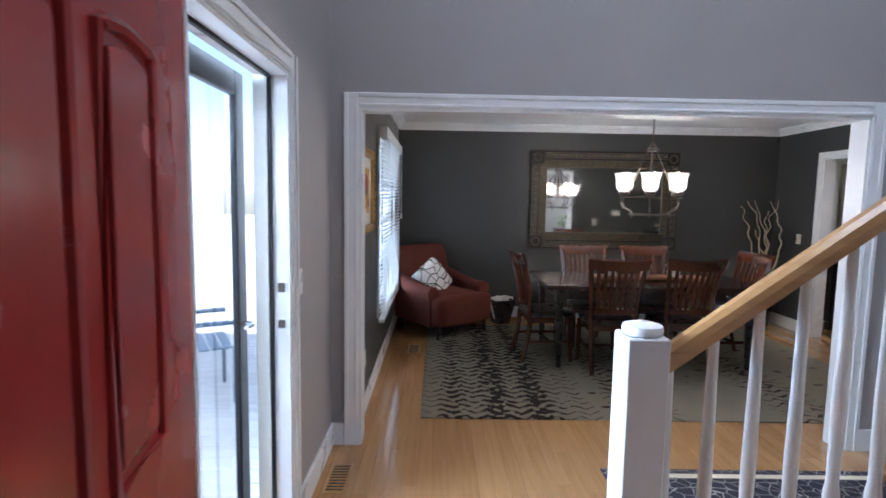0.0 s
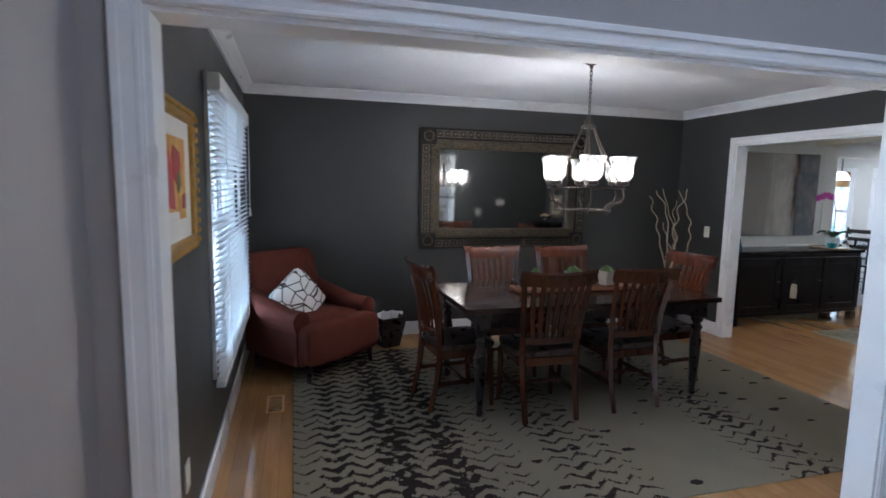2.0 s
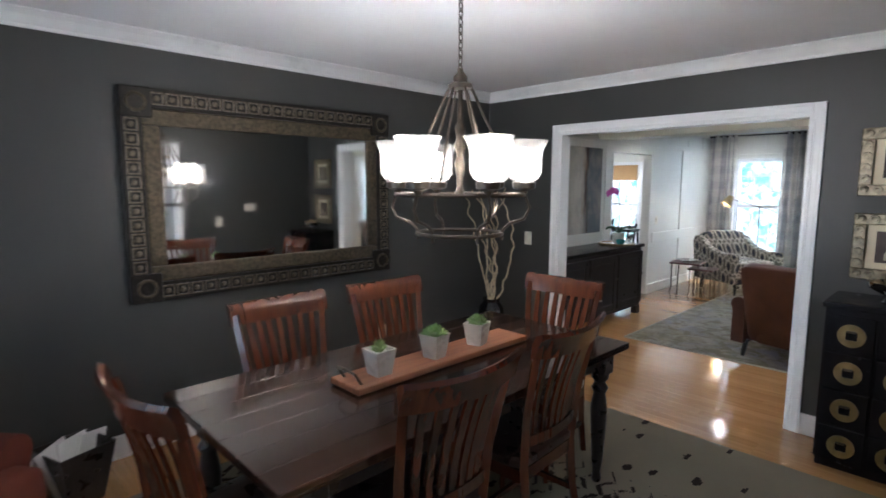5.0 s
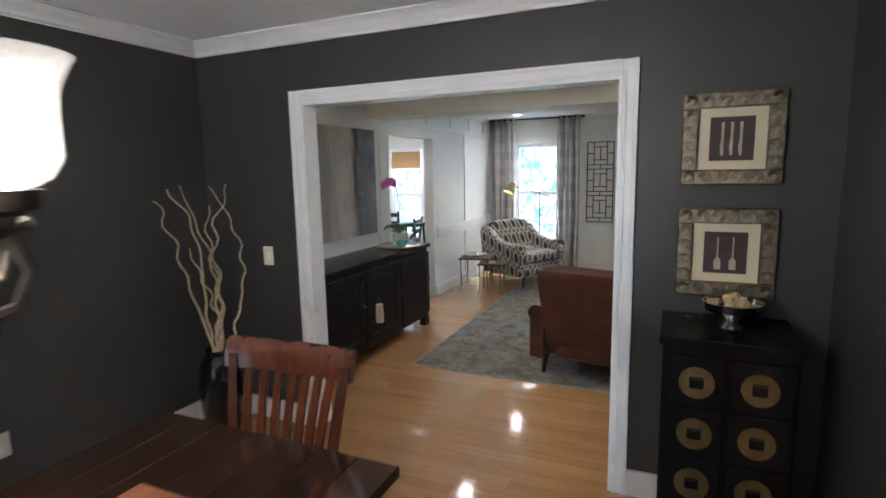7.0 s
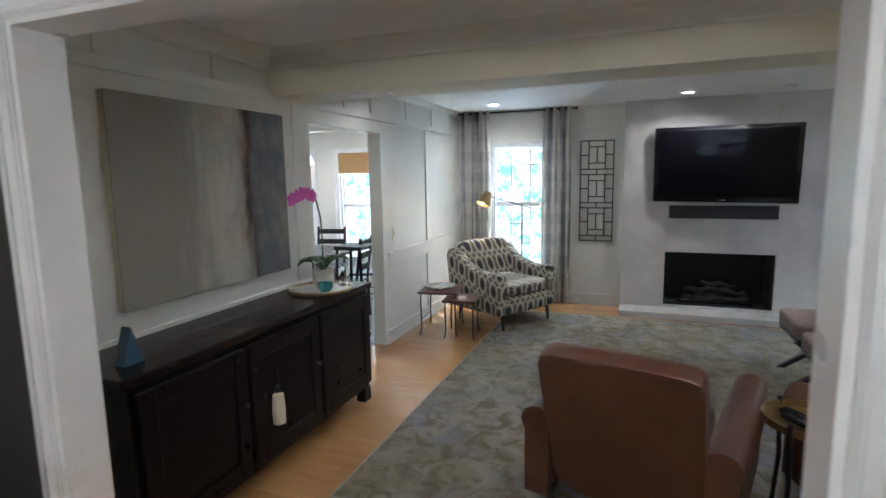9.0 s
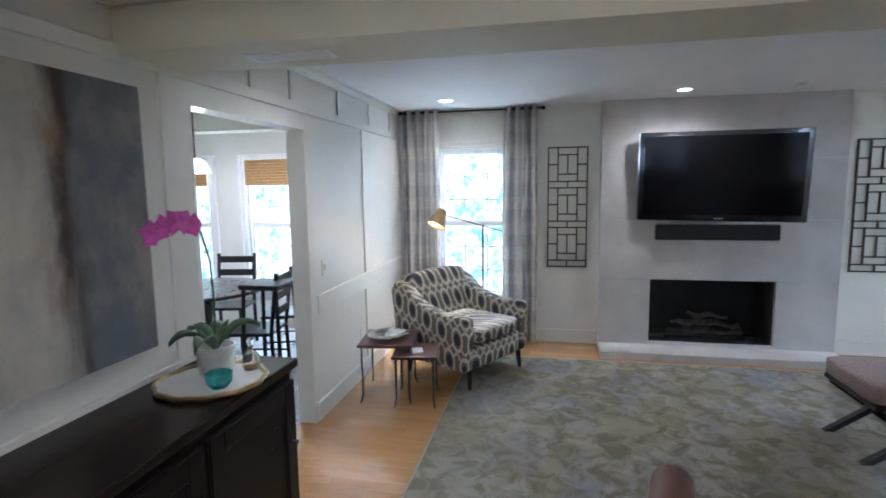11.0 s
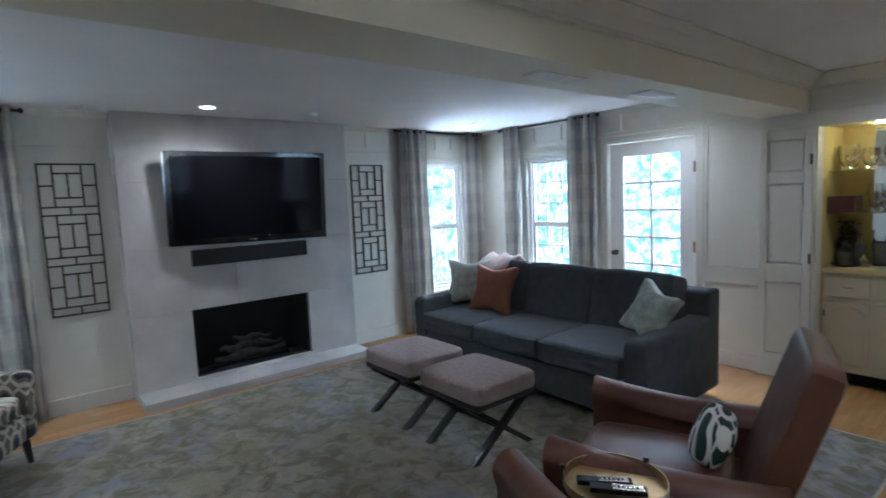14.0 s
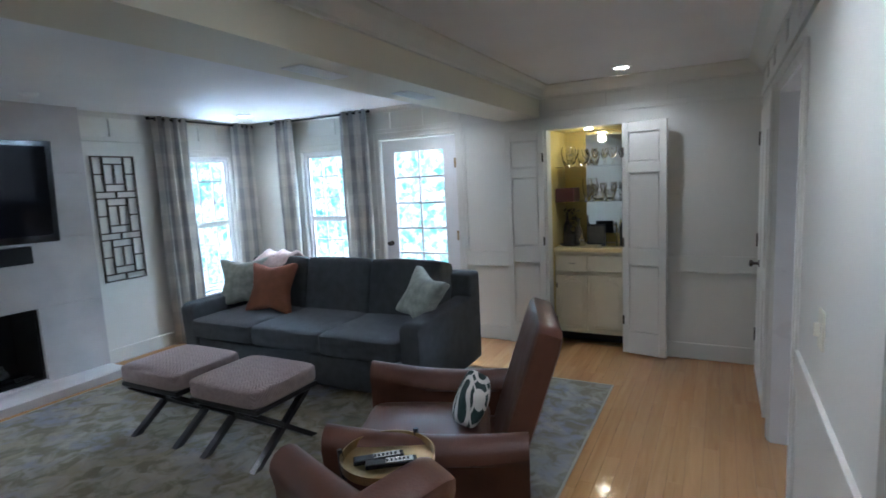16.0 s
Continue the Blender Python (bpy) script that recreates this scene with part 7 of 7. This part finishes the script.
for k in range(5):
    px_, pz_ = -0.11 - k * 0.055, 0.60 + 0.02 * math.sin(k)
    bm = bmesh.new()
    for q in range(5):
        a = q * 1.2566 + k
        c0 = Vector((0, 0, 0))
        d = Vector((math.cos(a), 0.25, math.sin(a)))
        n = Vector((-math.sin(a), 0, math.cos(a)))
        bm.faces.new([bm.verts.new(v) for v in (c0, d * 0.026 + n * 0.026, d * 0.050, d * 0.026 - n * 0.026)])
    o = part("blossom", bm, M_ORCHID, orc)
    o.location = (px_, -0.03, pz_ + 0.03)
    o.modifiers.new("thick", 'SOLIDIFY').thickness = 0.003
tb = thing("teal_bowl", "small teal faceted glass bowl on the tray", "bowl", (6.06, 6.16, 0.891))
part("dish", lathe([(0.03, 0), (0.05, 0.025), (0.052, 0.06), (0.046, 0.06), (0.04, 0.02)], 8), M_TEAL, tb)
dcn = thing("glass_decanter", "small clear glass stoppered bottle on the tray", "bottle", (6.27, 6.15, 0.891))
part("flask", lathe([(0.03, 0), (0.036, 0.02), (0.034, 0.06), (0.012, 0.09), (0.012, 0.11), (0.017, 0.13), (0.0, 0.15)], 16), M_CRYSTAL, dcn, smooth=True)

# ---- bar closet ----
nb = thing("bar_niche", "yellow painted bar niche with mirror back", "niche", kind="structure")
part("niche_wall", boxes((5.23, 5.33, -0.52, 0.09, 0, 2.3), (6.02, 6.12, -0.52, 0.09, 0, 2.3), (5.33, 6.02, -0.52, -0.42, 0, 2.3), (5.33, 6.02, -0.42, 0.09, 2.06, 2.3), (5.33, 6.02, -0.42, 0.09, -0.01, 0.0)), M_YELLOW, nb)
part("back_mirror", boxes((5.34, 5.80, -0.42, -0.414, 1.02, 2.05)), M_MIRROR, nb)
bc = thing("bar_cabinet", "cream bar cabinet with arched doors and one drawer", "cabinet", (5.675, -0.14, 0))
part("body", boxes((-0.335, 0.335, -0.27, 0.20, 0.09, 0.89)), M_CABW, bc)
part("plinth", boxes((-0.33, 0.33, -0.27, 0.14, 0, 0.09)), M_BLACK, bc)
part("countertop", boxes((-0.34, 0.34, -0.275, 0.225, 0.89, 0.93), bevel=0.004), M_COUNTER, bc)
for s in (-1, 1):
    d = part("door", boxes((s * 0.165 - 0.145, s * 0.165 + 0.145, 0.201, 0.220, 0.12, 0.66), bevel=0.004), M_CABW, bc)
    o = prism(panel_outline(s * 0.165 - 0.105, s * 0.165 + 0.105, 0.17, 0.61, 0.06), 0.220, 0.227, 'y', bevel=0.003)
    part("arched_panel", o, M_CABW, d)
    part("arch_moulding", tube([(u, 0.221, w) for u, w in panel_outline(s * 0.165 - 0.118, s * 0.165 + 0.118, 0.155, 0.632, 0.07)], 0.006, 6, closed=True), M_CABW, d)
    d = part("drawer", boxes((s * 0.165 - 0.145, s * 0.165 + 0.145, 0.201, 0.220, 0.70, 0.86), bevel=0.004), M_CABW, bc)
    if s > 0:
        part("drawer_pull", tube([(s * 0.165 - 0.03, 0.222, 0.78), (s * 0.165, 0.24, 0.78), (s * 0.165 + 0.03, 0.222, 0.78)], 0.005, 6), M_CHROME, d)
    for z in (0.22, 0.56):
        part("hinge", boxes((s * 0.315 - 0.006, s * 0.315 + 0.006, 0.2205, 0.228, z - 0.025, z + 0.025)), M_IRON, bc)
part("sink", boxes((-0.30, -0.08, -0.14, 0.10, 0.931, 0.936), bevel=0.002), M_CHROME, bc)
part("tap", tube([(-0.19, -0.18, 0.93), (-0.19, -0.18, 1.10), (-0.19, -0.12, 1.14), (-0.19, -0.05, 1.12)], 0.010, 8), M_CHROME, bc, smooth=True)
random.seed(11)
for z in (1.36, 1.70):
    s = thing("glass_shelf", "clear glass bar shelf in the niche", "shelf", (5.675, -0.20, z), group="bar shelves")
    part("pane", boxes((-0.34, 0.34, -0.20, 0.14, 0, 0.008)), M_CRYSTAL, s)
    for k in range(7):
        x = -0.28 + k * 0.09
        if z < 1.5 and x > 0.05:
            continue
        g = thing("wine_glass", "clear stemmed glass on the bar shelf", "glass", (5.675 + x, -0.20 + random.uniform(-0.08, 0.08), z + 0.008), group="bar glasses")
        part("goblet", lathe([(0.03, 0), (0.03, 0.003), (0.004, 0.006), (0.004, 0.07), (0.022, 0.09), (0.032, 0.13), (0.028, 0.17), (0.026, 0.17), (0.029, 0.13), (0.0, 0.085)], 12), M_CRYSTAL, g, smooth=True)
bx_ = tagged(part("keepsake_box", boxes((5.83, 6.01, -0.25, 0.0, 1.368, 1.50), bevel=0.004), mat("dark_red_box", (0.07, 0.02, 0.02), 0.4)), "dark red wooden box on the bar shelf", "box")
for x, y, r, h, mt, lb in ((5.92, -0.15, 0.06, 0.20, M_DKGLASS, "dark glass jug"), (5.84, -0.22, 0.04, 0.26, M_DKGLASS, "dark glass bottle"), (5.97, -0.28, 0.04, 0.32, M_BLACK, "black bottle"), (5.42, -0.33, 0.04, 0.30, M_BLACK, "black bottle"), (5.78, -0.10, 0.035, 0.12, M_CHROME, "silver shaker")):
    b_ = thing("bar_bottle", lb + " on the bar counter", "bottle", (x, y, 0.93), group="bar bottles")
    part("bottle_body", lathe([(r * 0.9, 0), (r, 0.01), (r, h * 0.55), (r * 0.35, h * 0.75), (r * 0.35, h), (0.0, h)], 16), mt, b_, smooth=True)
for x, y, z, r, h, lb in ((5.93, -0.22, 1.708, 0.075, 0.20, "cut glass vase"), (5.77, -0.16, 1.708, 0.06, 0.16, "cut glass jar"), (5.86, -0.05, 1.708, 0.045, 0.12, "clear glass tumbler"), (5.62, -0.12, 1.368, 0.07, 0.09, "clear glass dish"), (5.76, -0.28, 1.368, 0.05, 0.22, "clear glass decanter"), (5.50, -0.06, 1.368, 0.045, 0.11, "clear glass tumbler")):
    g = thing("glass_vessel", lb + " on the bar shelf", "glassware", (x, y, z), group="glassware on the bar shelves")
    part("bowl", lathe([(r * 0.5, 0), (r * 0.55, 0.006), (r * 0.8, h * 0.3), (r, h * 0.7), (r * 0.85, h), (r * 0.78, h), (r * 0.9, h * 0.7), (r * 0.7, h * 0.32), (0.0, 0.012)], 14), M_CRYSTAL, g, smooth=True)
bt = thing("bar_tray", "round dark metal tray on the bar counter", "tray", (5.90, -0.10, 0.93))
part("dish", lathe([(0.0, 0.002), (0.085, 0.002), (0.10, 0.016), (0.096, 0.018), (0.082, 0.007), (0.0, 0.007)], 24), M_IRON, bt, smooth=True)
bw = thing("flower_bunch", "dried dark flower bunch in the bar niche", "plant", (5.93, -0.30, 0.93))
part("pot", lathe([(0.035, 0), (0.045, 0.05), (0.04, 0.12), (0.0, 0.12)], 14), M_DKGLASS, bw, smooth=True)
random.seed(14)
bm = bmesh.new()
for k in range(70):
    a, r, z = random.uniform(0, 6.28), random.uniform(0.01, 0.085), random.uniform(0.14, 0.36)
    p = Vector((r * math.cos(a), r * math.sin(a), z))
    u = Vector((random.uniform(-1, 1), random.uniform(-1, 1), random.uniform(-0.4, 1))).normalized() * 0.026
    w = u.cross(Vector((0, 0.3, 1))).normalized() * 0.013
    bm.faces.new([bm.verts.new(q) for q in (p - u, p + w, p + u, p - w)])
part("dried_blossoms", bm, mat("dried_petals", (0.09, 0.075, 0.05), 0.9, var=0.5, scale=30), bw)
pc_ = thing("framed_card", "dark framed picture card leaning on the bar counter", "picture", (5.66, -0.20, 0.93))
part("frame", boxes((-0.09, 0.09, -0.008, 0.008, 0, 0.20), bevel=0.003), M_BLACK, pc_)
part("card", boxes((-0.075, 0.075, 0.008, 0.010, 0.015, 0.185)), M_DKGLASS, pc_)
lamp("bar_lamp", 'POINT', (5.70, -0.10, 2.0), (5.7, -0.1, 0), 1.3, (1.0, 0.85, 0.5), 0.04)
cl_ = tagged(part("bar_downlight", lathe([(0.0, 2.052), (0.04, 2.052), (0.04, 2.059), (0.0, 2.059)], 20, (5.70, -0.10)), M_CAN), "small lit downlight in the bar niche", "light")


def bifold(x0, x1, y, turn_deg, label, hinge):
    d = thing("bifold_door", label, "door", (x0, y, 0.02), turn_deg, group="bar closet doors")
    w = x1 - x0
    part("leaf", boxes((0.002, w - 0.002, 0, 0.010, 0.002, 2.028)), M_WALL, d)
    part("stile", boxes((0, 0.055, -0.004, 0.03, 0, 2.03), bevel=0.003), M_WALL, d)
    part("stile", boxes((w - 0.055, w, -0.004, 0.03, 0, 2.03), bevel=0.003), M_WALL, d)
    for z0, z1 in ((0, 0.20), (0.80, 0.95), (1.60, 1.69), (1.94, 2.03)):
        part("rail", boxes((0.055, w - 0.055, -0.004, 0.0298, z0, z1), bevel=0.003), M_WALL, d)
    for z0, z1 in ((0.20, 0.80), (0.95, 1.60), (1.69, 1.94)):
        part("panel", boxes((0.066, w - 0.066, 0.010, 0.019, z0 + 0.011, z1 - 0.011), bevel=0.003), M_WALL, d)
    for z in (0.3, 1.0, 1.78):
        part("hinge", boxes((hinge - 0.008, hinge + 0.008, 0.031, 0.039, z - 0.04, z + 0.04)), M_IRON, d)


bifold(4.965, 5.335, 0.345, -11, "cream panelled bifold door folded back, standing open", 0.36)
bifold(6.035, 6.40, 0.262, 7, "cream panelled bifold door folded back, standing open", 0.01)

# ---- ceiling fittings ----


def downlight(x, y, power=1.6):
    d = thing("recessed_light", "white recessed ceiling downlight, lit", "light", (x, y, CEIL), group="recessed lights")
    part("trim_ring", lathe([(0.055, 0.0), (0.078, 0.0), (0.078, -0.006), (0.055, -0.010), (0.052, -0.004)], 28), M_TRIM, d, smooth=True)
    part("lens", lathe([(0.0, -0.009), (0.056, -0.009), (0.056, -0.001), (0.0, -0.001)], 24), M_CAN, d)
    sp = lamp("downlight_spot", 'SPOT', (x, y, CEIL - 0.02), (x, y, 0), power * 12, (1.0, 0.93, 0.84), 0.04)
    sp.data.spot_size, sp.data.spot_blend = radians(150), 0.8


# (4.85, 3.6) and (5.10, 5.2) are unseen, added to brighten the west side
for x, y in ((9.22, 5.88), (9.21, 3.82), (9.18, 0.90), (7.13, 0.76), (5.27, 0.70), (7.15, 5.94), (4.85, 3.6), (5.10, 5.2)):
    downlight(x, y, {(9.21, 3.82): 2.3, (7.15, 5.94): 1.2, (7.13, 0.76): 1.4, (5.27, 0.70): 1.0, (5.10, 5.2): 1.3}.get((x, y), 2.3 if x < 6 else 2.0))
# unlit eyeball spotlight, built as a plain white disc
sm = thing("smoke_detector", "white round eyeball spotlight on the ceiling, unlit", "smoke detector", (9.20, 2.92, CEIL))
part("case", lathe([(0.0, -0.03), (0.045, -0.03), (0.06, -0.012), (0.06, 0.0), (0.0, 0.0)], 24), M_TRIM, sm, smooth=True)
for y in (2.2, 3.1, 5.9):
    v = thing("ceiling_vent", "white slotted air vent in the beam soffit", "vent", (6.27, y, 2.165), group="beam vents")
    part("frame", boxes((-0.06, 0.06, -0.17, 0.17, -0.006, 0), bevel=0.002), M_TRIM, v)
    for k in range(5):
        part("slat", boxes((-0.045 + k * 0.02, -0.037 + k * 0.02, -0.155, 0.155, -0.010, -0.0065)), M_TRIM, v)

# ---- breakfast room beyond ----
wall("wall_breakfast_east", 'y', 6.64, 9.8, 9.90, 10.02, 0, 2.6, [(7.80, 8.40, 0.48, 1.96), (8.86, 9.32, 0.48, 1.96)], M_WALL, "cream breakfast room wall with two windows")
wall("wall_breakfast_north", 'x', 5.6, 10.02, 9.8, 9.92, 0, 2.6, [], M_WALL, "plain cream breakfast room wall")
wall("wall_breakfast_west", 'y', 6.64, 9.8, 5.5, 5.6, 0, 2.6, [], M_WALL, "plain cream breakfast room wall")
slab("ceiling_breakfast", 5.5, 10.02, 6.64, 9.92, 2.6, 2.7, M_CEIL, "white breakfast room ceiling", "ceiling")
slab("beam_breakfast", 9.3, 9.55, 6.64, 9.8, 2.25, 2.6, M_CREAM, "cream boxed beam in the breakfast room", "beam")
slab("floor_breakfast", 5.5, 10.02, 6.642, 9.92, -0.12, -0.012, M_BASE, "dark tile bed of the breakfast room", "floor")
for nm, a0, a1 in (("window_4", 7.80, 8.40), ("window_5", 8.86, 9.32)):
    sash_window(nm, 'y', a0, a1, 9.90, 10.02, 0.48, 1.96, 3, 3, "white double-hung window in the breakfast room")
    casing("trim_window", 'y', a0, a1, 9.90, -1, 1.96, w=0.08, z0=0.48, sill=True, label="white window casing")
    bs = thing("bamboo_blind", "rolled brown woven bamboo blind at the window head", "blind", (9.89, (a0 + a1) / 2, 1.69), group="bamboo blinds")
    part("weave", boxes((-0.03, -0.012, -(a1 - a0) / 2 + 0.02, (a1 - a0) / 2 - 0.02, 0, 0.29), bevel=0.004), M_BAMBOO, bs)
    for k in range(9):
        part("reed", tube([(-0.032, -(a1 - a0) / 2 + 0.02, 0.015 + k * 0.032), (-0.032, (a1 - a0) / 2 - 0.02, 0.015 + k * 0.032)], 0.006, 5), M_BAMBOO, bs)
rtb = thing("round_table", "round black pedestal table in the breakfast room", "table", (8.55, 8.05, 0))
part("tabletop", lathe([(0.0, 0.72), (0.55, 0.72), (0.56, 0.735), (0.55, 0.75), (0.0, 0.75)], 36), M_TLEG, rtb)
part("pedestal", lathe([(0.30, 0), (0.30, 0.03), (0.08, 0.08), (0.06, 0.4), (0.10, 0.7), (0.12, 0.72)], 20), M_TLEG, rtb, smooth=True)


pd = thing("pendant_lamp", "white glass pendant lamp, lit, above the round table", "lamp", (8.6, 8.08, 0))
part("canopy", lathe([(0.0, 2.599), (0.06, 2.599), (0.05, 2.575), (0.0, 2.57)], 20), M_IRON, pd)
part("stem", tube([(0, 0, 2.575), (0, 0, 1.93)], 0.008, 8), M_IRON, pd)
part("shade", lathe([(0.03, 1.93), (0.07, 1.915), (0.10, 1.87), (0.125, 1.80), (0.120, 1.80), (0.095, 1.866), (0.066, 1.908), (0.03, 1.922)], 24), mat("lit_opal_glass", (1.0, 0.95, 0.88), 0.3, emit=2.2, var=0.0), pd, "glowing opal glass shade", smooth=True)
lamp("pendant_bulb", 'POINT', (8.6, 8.08, 1.77), (8.6, 8.08, 0), 32, (1.0, 0.93, 0.84), 0.06)


def ladder_chair(place, turn):
    c = thing("ladderback_chair", "black wooden ladderback chair at the round table", "chair", place, turn, group="breakfast chairs")
    part("seat", boxes((-0.21, 0.21, -0.20, 0.20, 0.43, 0.46), bevel=0.006), M_BLKLEG, c)
    for s in (-1, 1):
        part("front_leg", tube([(s * 0.19, 0.18, 0), (s * 0.19, 0.18, 0.43)], 0.017, 6), M_BLKLEG, c)
        part("back_leg", tube([(s * 0.19, -0.21, 0), (s * 0.19, -0.19, 0.45), (s * 0.195, -0.26, 0.96)], 0.018, 6), M_BLKLEG, c)
        part("stretcher", tube([(s * 0.19, -0.19, 0.2), (s * 0.19, 0.18, 0.2)], 0.009, 5), M_BLKLEG, c)
    for z in (0.58, 0.72, 0.86):
        y = -0.20 - (z - 0.45) * 0.13
        part("back_rung", boxes((-0.19, 0.19, y - 0.009, y + 0.009, z, z + 0.07), bevel=0.003), M_BLKLEG, c)


ladder_chair((8.35, 7.40, 0), 10)
ladder_chair((8.95, 7.45, 0), 20)
ladder_chair((9.15, 8.2, 0), 100)
ladder_chair((8.4, 8.75, 0), 185)
nw = thing("bar_stool", "black wooden stool near the kitchen doorway", "stool", (8.15, 7.15, 0))
part("seat", boxes((-0.17, 0.17, -0.17, 0.17, 0.86, 0.90), bevel=0.006), M_BLKLEG, nw)
for sx in (-1, 1):
    for sy in (-1, 1):
        part("leg", tube([(sx * 0.14, sy * 0.14, 0.86), (sx * 0.17, sy * 0.17, 0)], 0.018, 6), M_BLKLEG, nw)

# ---- floor pieces ----
tile = None
fb = bpy.data.objects["floor_breakfast"]
for i in range(12):
    for j in range(11):
        if tile is None:
            o = part("tile", boxes((0.003, 0.345, 0.003, 0.297, -0.010, 0.0), bevel=0.002), M_TILE, fb)
            tile = o.data
        else:
            o = new("tile", tile)
            o.parent = fb
        o.location = (5.75 + i * 0.348, 6.645 + j * 0.300, 0)

random.seed(3)
fo = bpy.data.objects["floor"]
PW = 0.0835
near, rest = [], []
x = -1.04
col = 0
while x < 9.995:
    y = -1.7 + (col * 0.377) % 1.1 - 1.1
    while y < 6.64:
        L = 0.75 + 0.75 * random.random()
        y0, y1 = max(y, -1.72), min(y + L, 6.64)
        if y1 - y0 > 0.05:
            (near if (4.3 < x < 5.9 and -0.2 < y0 < 6.6) or (-0.9 < x < 0.9 and y0 > 0.8) else rest).append((x, min(x + PW, 10.0), y0, y1))
        y += L
    x += PW
    col += 1
rest += near[300:]
for x0, x1, y0, y1 in near[:300]:
    part("floorboard", boxes((x0 + 0.0006, x1 - 0.0006, y0 + 0.0006, y1 - 0.0006, -0.009, 0.0)), M_FLOOR, fo)
verts, faces = [], []
for x0, x1, y0, y1 in rest:
    k = len(verts)
    for z in (-0.009, 0.0):
        for yy in (y0 + 0.0006, y1 - 0.0006):
            for xx in (x0 + 0.0006, x1 - 0.0006):
                verts.append((xx, yy, z))
    for q in ((4, 5, 7, 6), (0, 1, 5, 4), (1, 3, 7, 5), (3, 2, 6, 7), (2, 0, 4, 6)):
        faces.append([k + i for i in q])
me = bpy.data.meshes.new("floorboards")
me.from_pydata(verts, [], faces)
me.materials.append(M_FLOOR)
o = new("floorboards", me)
o.parent = fo
tagged(o, "honey oak strip floorboards", kind="stuff")
